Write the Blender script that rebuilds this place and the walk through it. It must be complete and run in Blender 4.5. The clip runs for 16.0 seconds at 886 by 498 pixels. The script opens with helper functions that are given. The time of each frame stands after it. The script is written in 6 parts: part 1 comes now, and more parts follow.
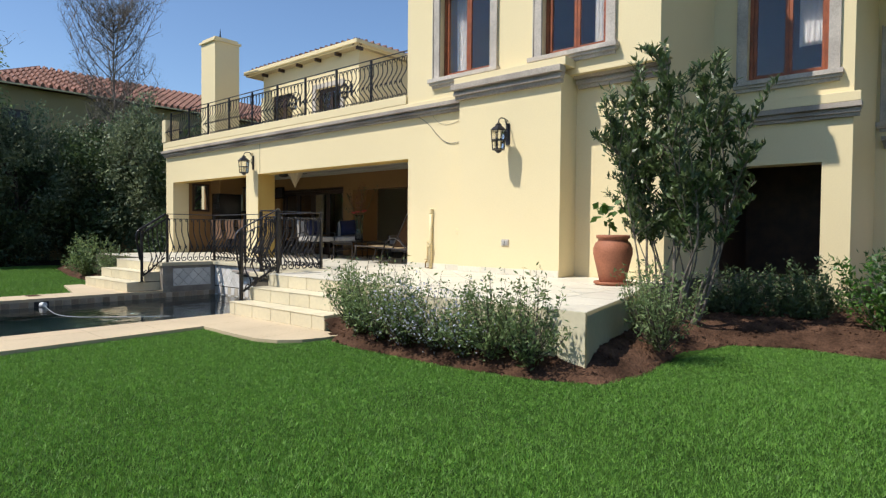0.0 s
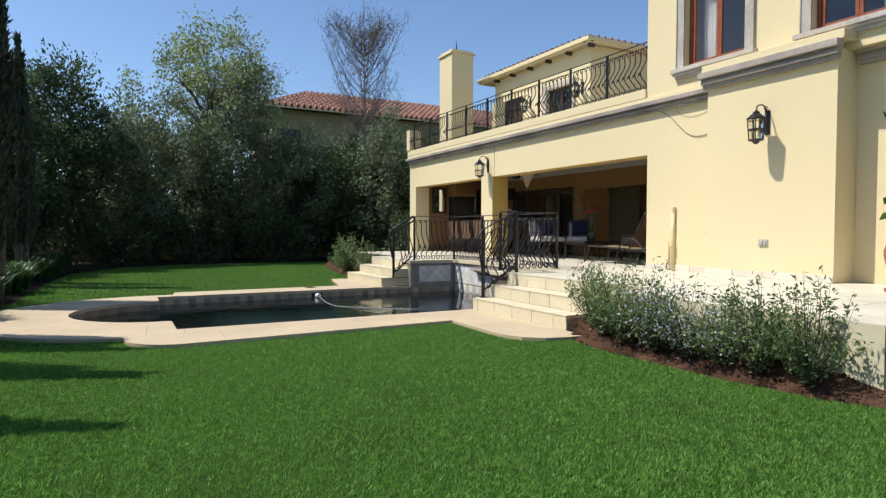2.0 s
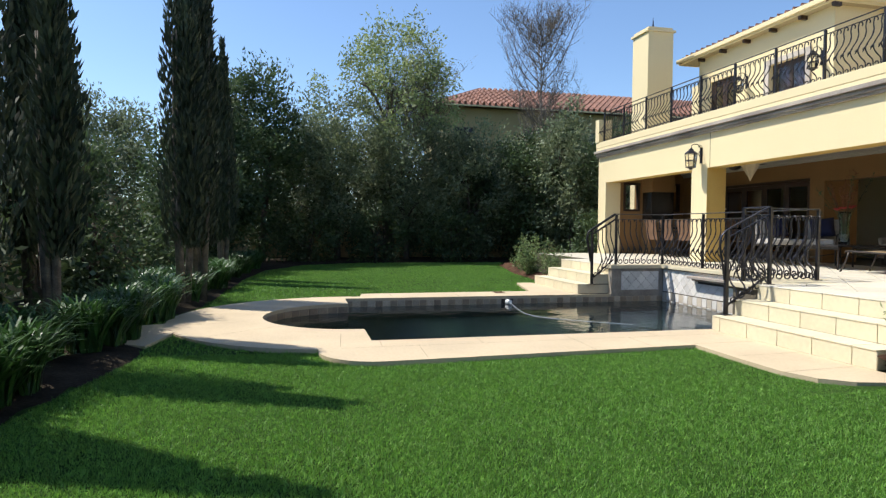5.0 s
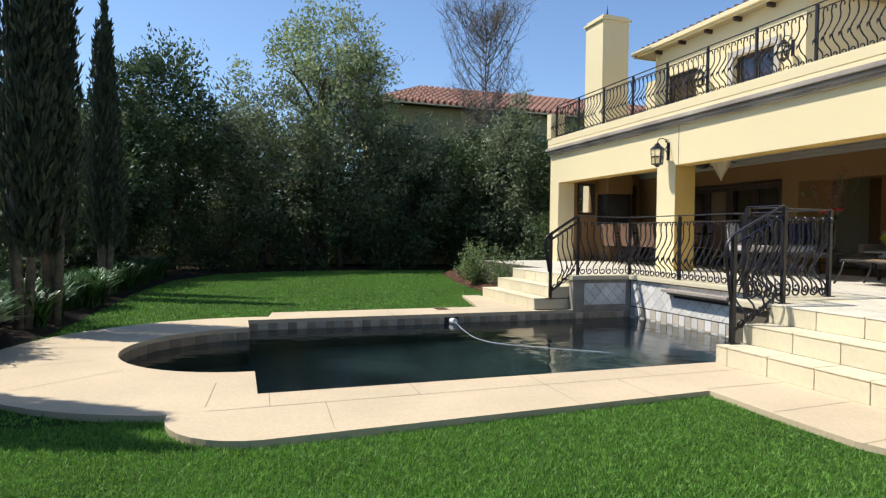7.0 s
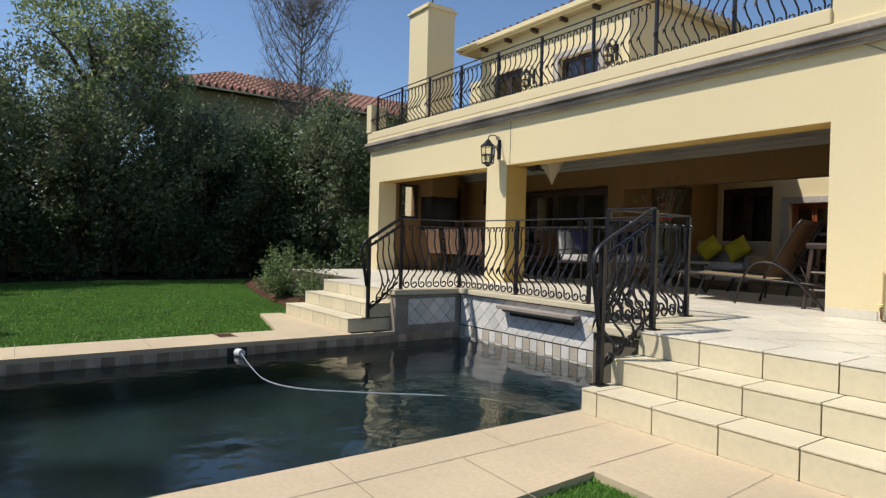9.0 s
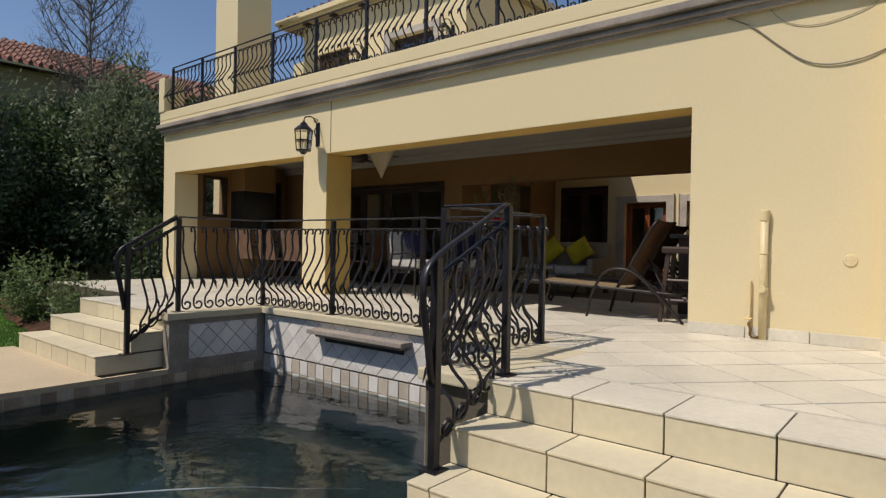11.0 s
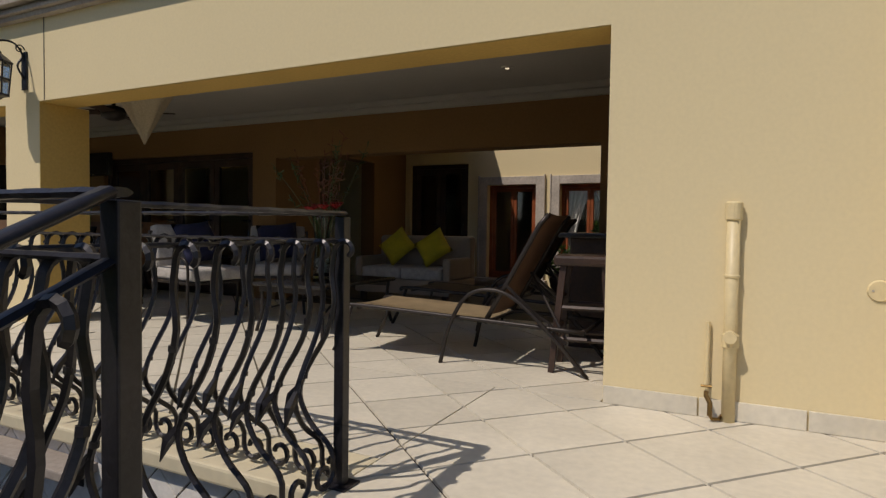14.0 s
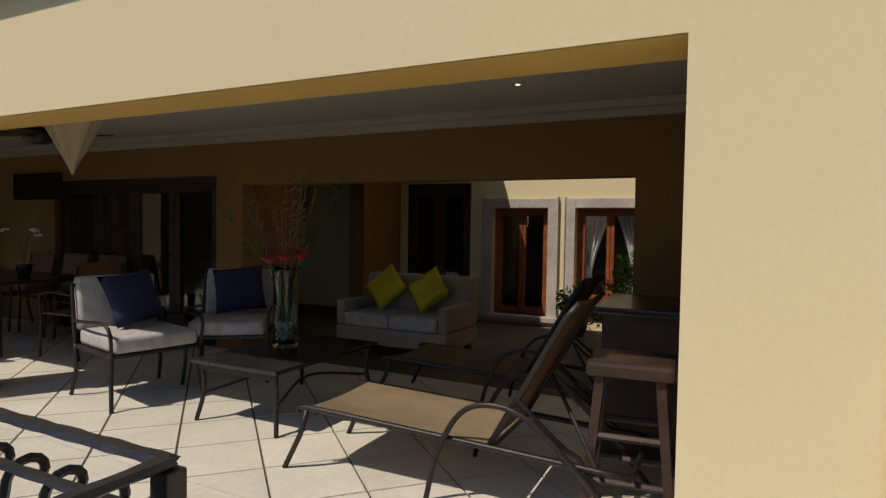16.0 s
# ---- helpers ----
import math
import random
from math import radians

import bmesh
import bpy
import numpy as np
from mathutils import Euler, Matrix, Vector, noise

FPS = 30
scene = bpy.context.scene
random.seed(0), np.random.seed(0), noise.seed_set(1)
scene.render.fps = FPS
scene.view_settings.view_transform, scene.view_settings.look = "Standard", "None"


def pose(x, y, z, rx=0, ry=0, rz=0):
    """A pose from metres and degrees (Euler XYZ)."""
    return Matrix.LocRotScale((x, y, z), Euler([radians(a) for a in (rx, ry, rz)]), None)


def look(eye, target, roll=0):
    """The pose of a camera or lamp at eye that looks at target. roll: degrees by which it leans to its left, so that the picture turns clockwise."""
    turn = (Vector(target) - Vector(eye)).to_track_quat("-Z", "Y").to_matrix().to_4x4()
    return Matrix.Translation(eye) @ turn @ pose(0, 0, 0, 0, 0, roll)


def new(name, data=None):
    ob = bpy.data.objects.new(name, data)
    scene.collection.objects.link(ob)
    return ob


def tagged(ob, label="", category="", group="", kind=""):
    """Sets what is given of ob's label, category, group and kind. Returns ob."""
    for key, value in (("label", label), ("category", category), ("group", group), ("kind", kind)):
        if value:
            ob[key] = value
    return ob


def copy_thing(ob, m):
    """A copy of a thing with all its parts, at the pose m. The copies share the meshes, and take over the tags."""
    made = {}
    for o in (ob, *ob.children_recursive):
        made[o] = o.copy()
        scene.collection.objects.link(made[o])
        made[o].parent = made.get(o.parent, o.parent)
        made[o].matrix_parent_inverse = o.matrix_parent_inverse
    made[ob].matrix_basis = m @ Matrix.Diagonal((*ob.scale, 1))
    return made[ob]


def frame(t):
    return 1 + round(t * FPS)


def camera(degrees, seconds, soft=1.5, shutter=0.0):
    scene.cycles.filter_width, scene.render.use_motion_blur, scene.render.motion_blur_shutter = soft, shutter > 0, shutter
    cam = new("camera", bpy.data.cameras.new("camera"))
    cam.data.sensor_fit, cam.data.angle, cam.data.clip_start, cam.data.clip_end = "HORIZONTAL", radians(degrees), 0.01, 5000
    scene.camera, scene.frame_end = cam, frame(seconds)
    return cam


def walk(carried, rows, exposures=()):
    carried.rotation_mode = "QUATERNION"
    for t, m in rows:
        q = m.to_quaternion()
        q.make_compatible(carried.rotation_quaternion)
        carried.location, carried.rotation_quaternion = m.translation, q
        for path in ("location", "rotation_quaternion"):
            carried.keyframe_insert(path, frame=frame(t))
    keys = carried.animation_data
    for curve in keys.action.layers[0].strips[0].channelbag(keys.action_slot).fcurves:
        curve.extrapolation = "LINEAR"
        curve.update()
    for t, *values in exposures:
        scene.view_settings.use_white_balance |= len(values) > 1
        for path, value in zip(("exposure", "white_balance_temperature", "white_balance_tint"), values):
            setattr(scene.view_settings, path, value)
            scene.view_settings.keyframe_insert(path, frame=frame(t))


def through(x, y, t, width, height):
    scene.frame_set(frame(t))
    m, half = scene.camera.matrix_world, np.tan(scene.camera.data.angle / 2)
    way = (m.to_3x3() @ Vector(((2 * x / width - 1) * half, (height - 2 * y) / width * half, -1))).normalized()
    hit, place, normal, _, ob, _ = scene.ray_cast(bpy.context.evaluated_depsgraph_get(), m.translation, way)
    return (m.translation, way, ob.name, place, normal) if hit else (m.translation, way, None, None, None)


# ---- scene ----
cam = camera(72.2, 16.0, 1.3)
PATH = [
    (0, (0.201, 0.138, 1.257), (-1.112, 1.646, 1.201), 0.5),
    (0.5, (0.203, 0.058, 1.261), (-1.221, 1.462, 1.205), 0.5),
    (1, (0.184, -0.014, 1.276), (-1.362, 1.254, 1.216), 0.5),
    (1.5, (0.169, -0.069, 1.302), (-1.481, 1.06, 1.236), 0.2),
    (2, (0.082, -0.098, 1.265), (-1.677, 0.852, 1.203), 0.2),
    (2.5, (-0.001, -0.138, 1.265), (-1.83, 0.668, 1.202), 0.1),
    (3, (-0.244, -0.154, 1.222), (-2.133, 0.499, 1.165), 0.4),
    (3.5, (-0.423, -0.166, 1.236), (-2.354, 0.353, 1.177), 0.2),
    (4, (-0.673, -0.326, 1.275), (-2.619, 0.13, 1.207), 0.5),
    (6.5, (-2.793, 0.237, 1.237), (-4.725, 0.753, 1.186), 0.6),
    (7, (-3.257, 0.4, 1.244), (-5.151, 1.043, 1.196), 0.7),
    (7.5, (-3.694, 0.559, 1.266), (-5.526, 1.358, 1.221), 0.7),
    (8, (-4.122, 0.79, 1.317), (-5.902, 1.701, 1.274), 0.7),
    (8.5, (-4.533, 1.044, 1.285), (-6.257, 2.058, 1.251), 1.1),
    (9, (-4.904, 1.337, 1.249), (-6.531, 2.5, 1.229), 1.5),
    (11.5, (-6.182, 2.959, 1.374), (-7.357, 4.578, 1.35), 0.9),
    (12, (-6.409, 3.285, 1.413), (-7.472, 4.979, 1.376), 0.9),
    (12.5, (-6.573, 3.629, 1.42), (-7.548, 5.375, 1.377), 0.9),
    (13, (-6.74, 4.034, 1.416), (-7.663, 5.808, 1.371), 0.8),
    (13.5, (-6.908, 4.474, 1.461), (-7.804, 6.261, 1.404), 0.7),
    (14, (-7.048, 4.938, 1.525), (-7.938, 6.728, 1.455), 0.8),
    (14.5, (-7.167, 5.284, 1.672), (-8.056, 7.074, 1.602), 0.9),
    (15, (-7.318, 5.555, 1.815), (-8.211, 7.344, 1.742), 0.8),
    (15.5, (-7.41, 5.8, 1.856), (-8.309, 7.585, 1.786), 0.9),
    (16, (-7.501, 6.044, 1.951), (-8.407, 7.825, 1.877), 0.9),
]
EXPOSURES = [(0.0, 0.06, 6500, 10), (2.0, 0.06, 6500, 10), (3.5, 0.26, 6500, 10), (4.2, 0.36, 6500, 10), (6.5, 0.36, 6500, 10), (7.5, 0.10, 6500, 10), (8.0, 0.03, 6520, 10), (9.0, -0.14, 6600, 11), (11.5, -0.64, 6900, 15), (12.5, -0.84, 6950, 16), (14.5, -0.89, 6950, 16), (16.0, -0.64, 6850, 14)]
walk(cam, [(t, look(eye, target, roll)) for t, eye, target, roll in PATH], EXPOSURES)

# ---- light ----
SUN_DIR = Vector((0.32, 0.60, -0.98)).normalized()
world = bpy.data.worlds.new("world")
scene.world = world
world.use_nodes = True
wn = world.node_tree
sky = wn.nodes.new("ShaderNodeTexSky")
sky.sky_type = 'NISHITA'
sky.sun_disc = False
sky.sun_elevation = math.asin(-SUN_DIR.z)
sky.sun_rotation = math.atan2(-SUN_DIR.x, -SUN_DIR.y)
sky.air_density, sky.dust_density, sky.ozone_density = 1.0, 0.4, 5.5
wn.nodes["Background"].inputs[1].default_value = 0.148
wn.links.new(sky.outputs[0], wn.nodes["Background"].inputs[0])
sun = new("sun", bpy.data.lights.new("sun", 'SUN'))
sun.data.energy, sun.data.angle, sun.data.color = 5.0, radians(0.53), (1.0, 0.955, 0.885)
sun.rotation_mode = 'QUATERNION'
sun.rotation_quaternion = SUN_DIR.to_track_quat('-Z', 'Y')
sun.location = (-10, -10, 20)

# ---- materials ----
def surf(name, base, rough=0.7, metal=0.0, var=0.15, coarse=1.5, fine=40.0, bump=0.15, alt=None, rand=0.0, spec=0.5, dist=0.01, island=False):
    """A surface with a coarse and a fine variation of its colour, and a fine relief."""
    m = bpy.data.materials.new(name)
    m.use_nodes = True
    nt = m.node_tree
    b = nt.nodes["Principled BSDF"]
    geo = nt.nodes.new("ShaderNodeNewGeometry")
    n1, n2 = nt.nodes.new("ShaderNodeTexNoise"), nt.nodes.new("ShaderNodeTexNoise")
    n1.inputs["Scale"].default_value, n1.inputs["Detail"].default_value = coarse, 5
    n2.inputs["Scale"].default_value, n2.inputs["Detail"].default_value = fine, 4
    for n in (n1, n2):
        nt.links.new(geo.outputs["Position"], n.inputs["Vector"])
    other = alt or tuple(c * (1 - 2.0 * var) for c in base)
    ramp = nt.nodes.new("ShaderNodeValToRGB")
    ramp.color_ramp.elements[0].position, ramp.color_ramp.elements[1].position = 0.35, 0.66
    ramp.color_ramp.elements[0].color, ramp.color_ramp.elements[1].color = (*other, 1), (*base, 1)
    nt.links.new(n1.outputs[0], ramp.inputs[0])
    hsv = nt.nodes.new("ShaderNodeHueSaturation")
    nt.links.new(ramp.outputs[0], hsv.inputs["Color"])
    rng = nt.nodes.new("ShaderNodeMapRange")
    rng.inputs[1].default_value, rng.inputs[2].default_value = 0.3, 0.7
    rng.inputs[3].default_value, rng.inputs[4].default_value = 1 - var, 1 + var
    nt.links.new(n2.outputs[0], rng.inputs[0])
    val = rng.outputs[0]
    if rand:
        src = geo.outputs["Random Per Island"]
        if not island:
            info = nt.nodes.new("ShaderNodeObjectInfo")
            src = info.outputs["Random"]
        r2 = nt.nodes.new("ShaderNodeMapRange")
        r2.inputs[3].default_value, r2.inputs[4].default_value = 1 - rand, 1 + rand
        nt.links.new(src, r2.inputs[0])
        mul = nt.nodes.new("ShaderNodeMath")
        mul.operation = 'MULTIPLY'
        nt.links.new(val, mul.inputs[0])
        nt.links.new(r2.outputs[0], mul.inputs[1])
        val = mul.outputs[0]
    nt.links.new(val, hsv.inputs["Value"])
    nt.links.new(hsv.outputs[0], b.inputs["Base Color"])
    b.inputs["Roughness"].default_value, b.inputs["Metallic"].default_value = rough, metal
    b.inputs["Specular IOR Level"].default_value = spec
    if bump:
        bp = nt.nodes.new("ShaderNodeBump")
        bp.inputs["Strength"].default_value, bp.inputs["Distance"].default_value = bump, dist
        nt.links.new(n2.outputs[0], bp.inputs["Height"])
        nt.links.new(bp.outputs[0], b.inputs["Normal"])
    return m


def foliage(name, base, alt, rough=0.5, through=0.25, patch=0.9, low=0.7, high=1.25):
    """Leaves that vary one by one and let some light through."""
    m = bpy.data.materials.new(name)
    m.use_nodes = True
    nt = m.node_tree
    b = nt.nodes["Principled BSDF"]
    geo = nt.nodes.new("ShaderNodeNewGeometry")
    ramp = nt.nodes.new("ShaderNodeValToRGB")
    ramp.color_ramp.elements[0].color, ramp.color_ramp.elements[1].color = (*alt, 1), (*base, 1)
    nt.links.new(geo.outputs["Random Per Island"], ramp.inputs[0])
    n1 = nt.nodes.new("ShaderNodeTexNoise")
    n1.inputs["Scale"].default_value, n1.inputs["Detail"].default_value = patch, 4
    nt.links.new(geo.outputs["Position"], n1.inputs["Vector"])
    rng = nt.nodes.new("ShaderNodeMapRange")
    rng.inputs[1].default_value, rng.inputs[2].default_value = 0.3, 0.7
    rng.inputs[3].default_value, rng.inputs[4].default_value = low, high
    nt.links.new(n1.outputs[0], rng.inputs[0])
    hsv = nt.nodes.new("ShaderNodeHueSaturation")
    nt.links.new(ramp.outputs[0], hsv.inputs["Color"])
    nt.links.new(rng.outputs[0], hsv.inputs["Value"])
    nt.links.new(hsv.outputs[0], b.inputs["Base Color"])
    b.inputs["Roughness"].default_value = rough
    tr = nt.nodes.new("ShaderNodeBsdfTranslucent")
    nt.links.new(hsv.outputs[0], tr.inputs["Color"])
    mix = nt.nodes.new("ShaderNodeMixShader")
    mix.inputs[0].default_value = through
    nt.links.new(b.outputs[0], mix.inputs[1])
    nt.links.new(tr.outputs[0], mix.inputs[2])
    nt.links.new(mix.outputs[0], nt.nodes["Material Output"].inputs[0])
    return m


def clear(name, color=(1, 1, 1), rough=0.0, ior=1.45, wave=0.0, scale=3.0):
    m = bpy.data.materials.new(name)
    m.use_nodes = True
    nt = m.node_tree
    b = nt.nodes["Principled BSDF"]
    b.inputs["Base Color"].default_value = (*color, 1)
    b.inputs["Transmission Weight"].default_value = 1.0
    b.inputs["Roughness"].default_value, b.inputs["IOR"].default_value = rough, ior
    if wave:
        geo = nt.nodes.new("ShaderNodeNewGeometry")
        n = nt.nodes.new("ShaderNodeTexNoise")
        n.inputs["Scale"].default_value, n.inputs["Detail"].default_value = scale, 3
        nt.links.new(geo.outputs["Position"], n.inputs["Vector"])
        bp = nt.nodes.new("ShaderNodeBump")
        bp.inputs["Strength"].default_value, bp.inputs["Distance"].default_value = wave, 0.05
        nt.links.new(n.outputs[0], bp.inputs["Height"])
        nt.links.new(bp.outputs[0], b.inputs["Normal"])
    return m


M_WALL = surf("cream_plaster", (0.75, 0.628, 0.372), 0.85, var=0.022, coarse=0.5, fine=45, bump=0.05, dist=0.003)
M_CORN = surf("grey_stone_moulding", (0.44, 0.38, 0.31), 0.8, var=0.12, alt=(0.24, 0.205, 0.175), coarse=1.1, fine=35, bump=0.2)
# Ceiling white lowered to grey, so its colour carries the veranda's shade.
M_CEIL = surf("shade_greyed_ceiling_paint", (0.42, 0.40, 0.36), 0.9, var=0.03, bump=0.05)
M_TILE = surf("cream_floor_tile", (0.71, 0.655, 0.525), 0.45, var=0.06, coarse=2.5, fine=25, bump=0.06, rand=0.06)
M_GROUT = surf("grey_grout", (0.13, 0.11, 0.075), 0.9, var=0.15, fine=80)
M_STEP = surf("sandstone_step_tile", (0.68, 0.60, 0.41), 0.6, var=0.045, coarse=1.6, fine=22, bump=0.05, rand=0.06)
M_COPING = surf("sandstone_coping", (0.57, 0.455, 0.295), 0.75, var=0.06, coarse=1.2, fine=35, bump=0.10, rand=0.05)
M_LAWN = surf("lawn_soil", (0.036, 0.082, 0.012), 0.95, var=0.25, coarse=1.2, fine=120, bump=0.5, spec=0.1)
M_SOIL = surf("red_brown_soil", (0.115, 0.062, 0.038), 0.95, var=0.3, coarse=4, fine=45, bump=0.8, dist=0.03, spec=0.1)
# Earth colour darkened to hold the tree shade over the side bed.
M_EARTH = surf("bed_earth_shade_tone", (0.04, 0.031, 0.02), 0.95, var=0.3, coarse=3, fine=40, bump=0.5, spec=0.1)
M_IRON = surf("black_wrought_iron", (0.026, 0.024, 0.028), 0.36, 0.25, var=0.25, coarse=9, fine=90, bump=0.3, dist=0.002)
M_POOL = surf("dark_pool_plaster", (0.022, 0.050, 0.052), 0.8, var=0.25, coarse=1.2, fine=20, bump=0.05)
M_WATER = clear("pool_water", (0.75, 0.92, 0.95), 0.02, 1.33, 0.22, 3.6)
M_PTILE_A = surf("white_pool_tile", (0.74, 0.71, 0.65), 0.35, var=0.06, coarse=5, fine=50, bump=0.05, rand=0.12)
M_PTILE_B = surf("beige_pool_tile", (0.58, 0.51, 0.40), 0.35, var=0.08, coarse=5, fine=50, bump=0.05, rand=0.15)
# Waterline tiles off the back wall, darkened in colour for the shade there.
M_PTILE_SHADE = surf("pool_tile_shade_tan", (0.33, 0.25, 0.17), 0.4, var=0.12, coarse=5, fine=50, bump=0.05, rand=0.2)
M_PTILE_SHADE_PALE = surf("pool_tile_shade_pale_tan", (0.46, 0.38, 0.28), 0.4, var=0.12, coarse=5, fine=50, bump=0.05, rand=0.2)
M_BROWNSTONE = surf("brown_grey_pool_stone", (0.34, 0.295, 0.235), 0.7, var=0.14, coarse=3, fine=30, bump=0.12, alt=(0.22, 0.185, 0.145))
M_PALEBARK = surf("pale_smooth_bark", (0.20, 0.165, 0.13), 0.85, var=0.25, coarse=9, fine=60, bump=0.4)
M_WOOD = surf("red_brown_window_wood", (0.33, 0.085, 0.025), 0.45, var=0.2, coarse=6, fine=70, bump=0.1)
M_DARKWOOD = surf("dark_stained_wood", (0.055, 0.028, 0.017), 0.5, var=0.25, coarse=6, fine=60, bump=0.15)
M_STONE = surf("weathered_window_surround", (0.55, 0.49, 0.42), 0.85, var=0.14, coarse=2.5, fine=45, bump=0.2)
M_GLASS = clear("window_glass", (0.95, 0.97, 1.0))
# Dark brown stands in for the dimness of unseen rooms behind openings.
M_ROOM = surf("room_dimness_brown", (0.16, 0.125, 0.09), 0.9, var=0.05)
M_ROOF = surf("terracotta_roof_tile", (0.25, 0.115, 0.08), 0.8, var=0.22, coarse=2, fine=20, bump=0.3, rand=0.18)
M_GREYROOF = surf("grey_roof_tile", (0.26, 0.25, 0.24), 0.8, var=0.15, coarse=2, fine=20, rand=0.12)
M_TERRA = surf("terracotta_pot_clay", (0.36, 0.13, 0.065), 0.75, var=0.14, coarse=5, fine=50, bump=0.2)
M_BARK = surf("grey_bark", (0.20, 0.165, 0.13), 0.9, var=0.25, coarse=9, fine=60, bump=0.6)
M_DBARK = surf("dark_bark", (0.10, 0.075, 0.055), 0.9, var=0.25, coarse=9, fine=60, bump=0.6)
M_GARDENWALL = surf("garden_wall_plaster", (0.50, 0.38, 0.20), 0.9, var=0.15, coarse=0.7, fine=30, bump=0.2)
# Ochre darkened well below its own tone to carry the veranda's interior shade.
M_OCHRE_SHADE = surf("ochre_shade_darkened_paint", (0.26, 0.145, 0.055), 0.9, var=0.06, coarse=0.6, fine=40, bump=0.08)


# ---- builders ----
def part(name, bm, material, parent=None, label="", smooth=False):
    """Link a bmesh as one mesh object, under a thing or a part where one is given."""
    me = bpy.data.meshes.new(name)
    bm.to_mesh(me)
    bm.free()
    return put_mesh(name, me, material, parent, label, smooth)


def put_mesh(name, me, material, parent=None, label="", smooth=False):
    if material and not me.materials:
        me.materials.append(material)
    if smooth:
        me.polygons.foreach_set("use_smooth", [True] * len(me.polygons))
    ob = new(name, me)
    if parent:
        ob.parent = parent
    if label:
        tagged(ob, label)
    return ob


def thing(name, label, category, at=(0, 0, 0), rz=0, group="", kind=""):
    """An Empty at the base of a thing, to parent its parts."""
    e = new(name)
    e.empty_display_size = 0.1
    e.location, e.rotation_euler = at, (0, 0, radians(rz))
    return tagged(e, label, category, group, kind)


def box(bm, x0, x1, y0, y1, z0, z1, bevel=0.0):
    r = bmesh.ops.create_cube(bm, size=1.0, matrix=Matrix.LocRotScale(((x0 + x1) / 2, (y0 + y1) / 2, (z0 + z1) / 2), None, (abs(x1 - x0), abs(y1 - y0), abs(z1 - z0))))
    if bevel:
        vs = set(r["verts"])
        es = [e for e in bm.edges if e.verts[0] in vs and e.verts[1] in vs]
        bmesh.ops.bevel(bm, geom=es, offset=bevel, segments=2, affect='EDGES', profile=0.6)
    return bm


def boxes(*rows, bevel=0.0):
    bm = bmesh.new()
    for r in rows:
        box(bm, *r, bevel=bevel)
    return bm


def tube(bm, pts, r, sides=6, flat=1.0, caps=True):
    """A bar along a line of points; r may be one radius or one for each point."""
    pts = [Vector(p) for p in pts]
    rs = r if isinstance(r, (list, tuple)) else [r] * len(pts)
    rings = []
    ref = None
    for i, p in enumerate(pts):
        d = (pts[min(i + 1, len(pts) - 1)] - pts[max(i - 1, 0)])
        if d.length < 1e-9:
            d = Vector((0, 0, 1))
        d.normalize()
        if ref is None:
            ref = d.cross(Vector((0, 1, 0)) if abs(d.y) < 0.9 else Vector((1, 0, 0))).normalized()
        a = (ref - d * ref.dot(d))
        if a.length < 1e-6:
            a = d.orthogonal()
        a.normalize()
        ref = a
        c = d.cross(a)
        rings.append([bm.verts.new(p + (a * math.cos(t) + c * math.sin(t) * flat) * rs[i]) for t in [2 * math.pi * (k + 0.5) / sides for k in range(sides)]])
    for u, v in zip(rings, rings[1:]):
        for k in range(sides):
            bm.faces.new((u[k], u[(k + 1) % sides], v[(k + 1) % sides], v[k]))
    if caps:
        bm.faces.new(list(reversed(rings[0])))
        bm.faces.new(rings[-1])
    return bm


def bar(pts, r, sides=6, flat=1.0):
    return tube(bmesh.new(), pts, r, sides, flat)


def lathe(profile, n=24, at=(0, 0, 0), bm=None):
    """A turned shape from (radius, height) pairs."""
    bm = bm or bmesh.new()
    rings = [[bm.verts.new((at[0] + r * math.cos(2 * math.pi * k / n), at[1] + r * math.sin(2 * math.pi * k / n), at[2] + z)) for k in range(n)] for r, z in profile]
    for a, b in zip(rings, rings[1:]):
        for k in range(n):
            bm.faces.new((a[k], a[(k + 1) % n], b[(k + 1) % n], b[k]))
    bm.faces.new(list(reversed(rings[0])))
    bm.faces.new(rings[-1])
    return bm


def smooth_line(pts, n=8):
    """Catmull-Rom through points."""
    p = [Vector(q) for q in pts]
    p = [p[0] * 2 - p[1]] + p + [p[-1] * 2 - p[-2]]
    out = []
    for i in range(1, len(p) - 2):
        for k in range(n):
            t = k / n
            a, b, c, d = p[i - 1], p[i], p[i + 1], p[i + 2]
            out.append(0.5 * ((2 * b) + (c - a) * t + (2 * a - 5 * b + 4 * c - d) * t * t + (3 * b - a - 3 * c + d) * t ** 3))
    out.append(p[-2])
    return out


def prism(outline, z0, z1, hole=None):
    """An upright solid over an outline."""
    bm = bmesh.new()
    for z, flip in ((z0, True), (z1, False)):
        es = []
        for loop in (outline, hole):
            if loop:
                vs = [bm.verts.new((x, y, z)) for x, y in loop]
                es += [bm.edges.new((vs[i], vs[(i + 1) % len(vs)])) for i in range(len(vs))]
        bmesh.ops.triangle_fill(bm, use_beauty=True, edges=es)
    bm.verts.ensure_lookup_table()
    for loop, off in ((outline, 0), (hole, len(outline))):
        if loop:
            n, tot = len(loop), len(bm.verts) // 2
            for i in range(n):
                j = (i + 1) % n
                bm.faces.new((bm.verts[off + i], bm.verts[off + j], bm.verts[tot + off + j], bm.verts[tot + off + i]))
    bmesh.ops.recalc_face_normals(bm, faces=bm.faces)
    return bm


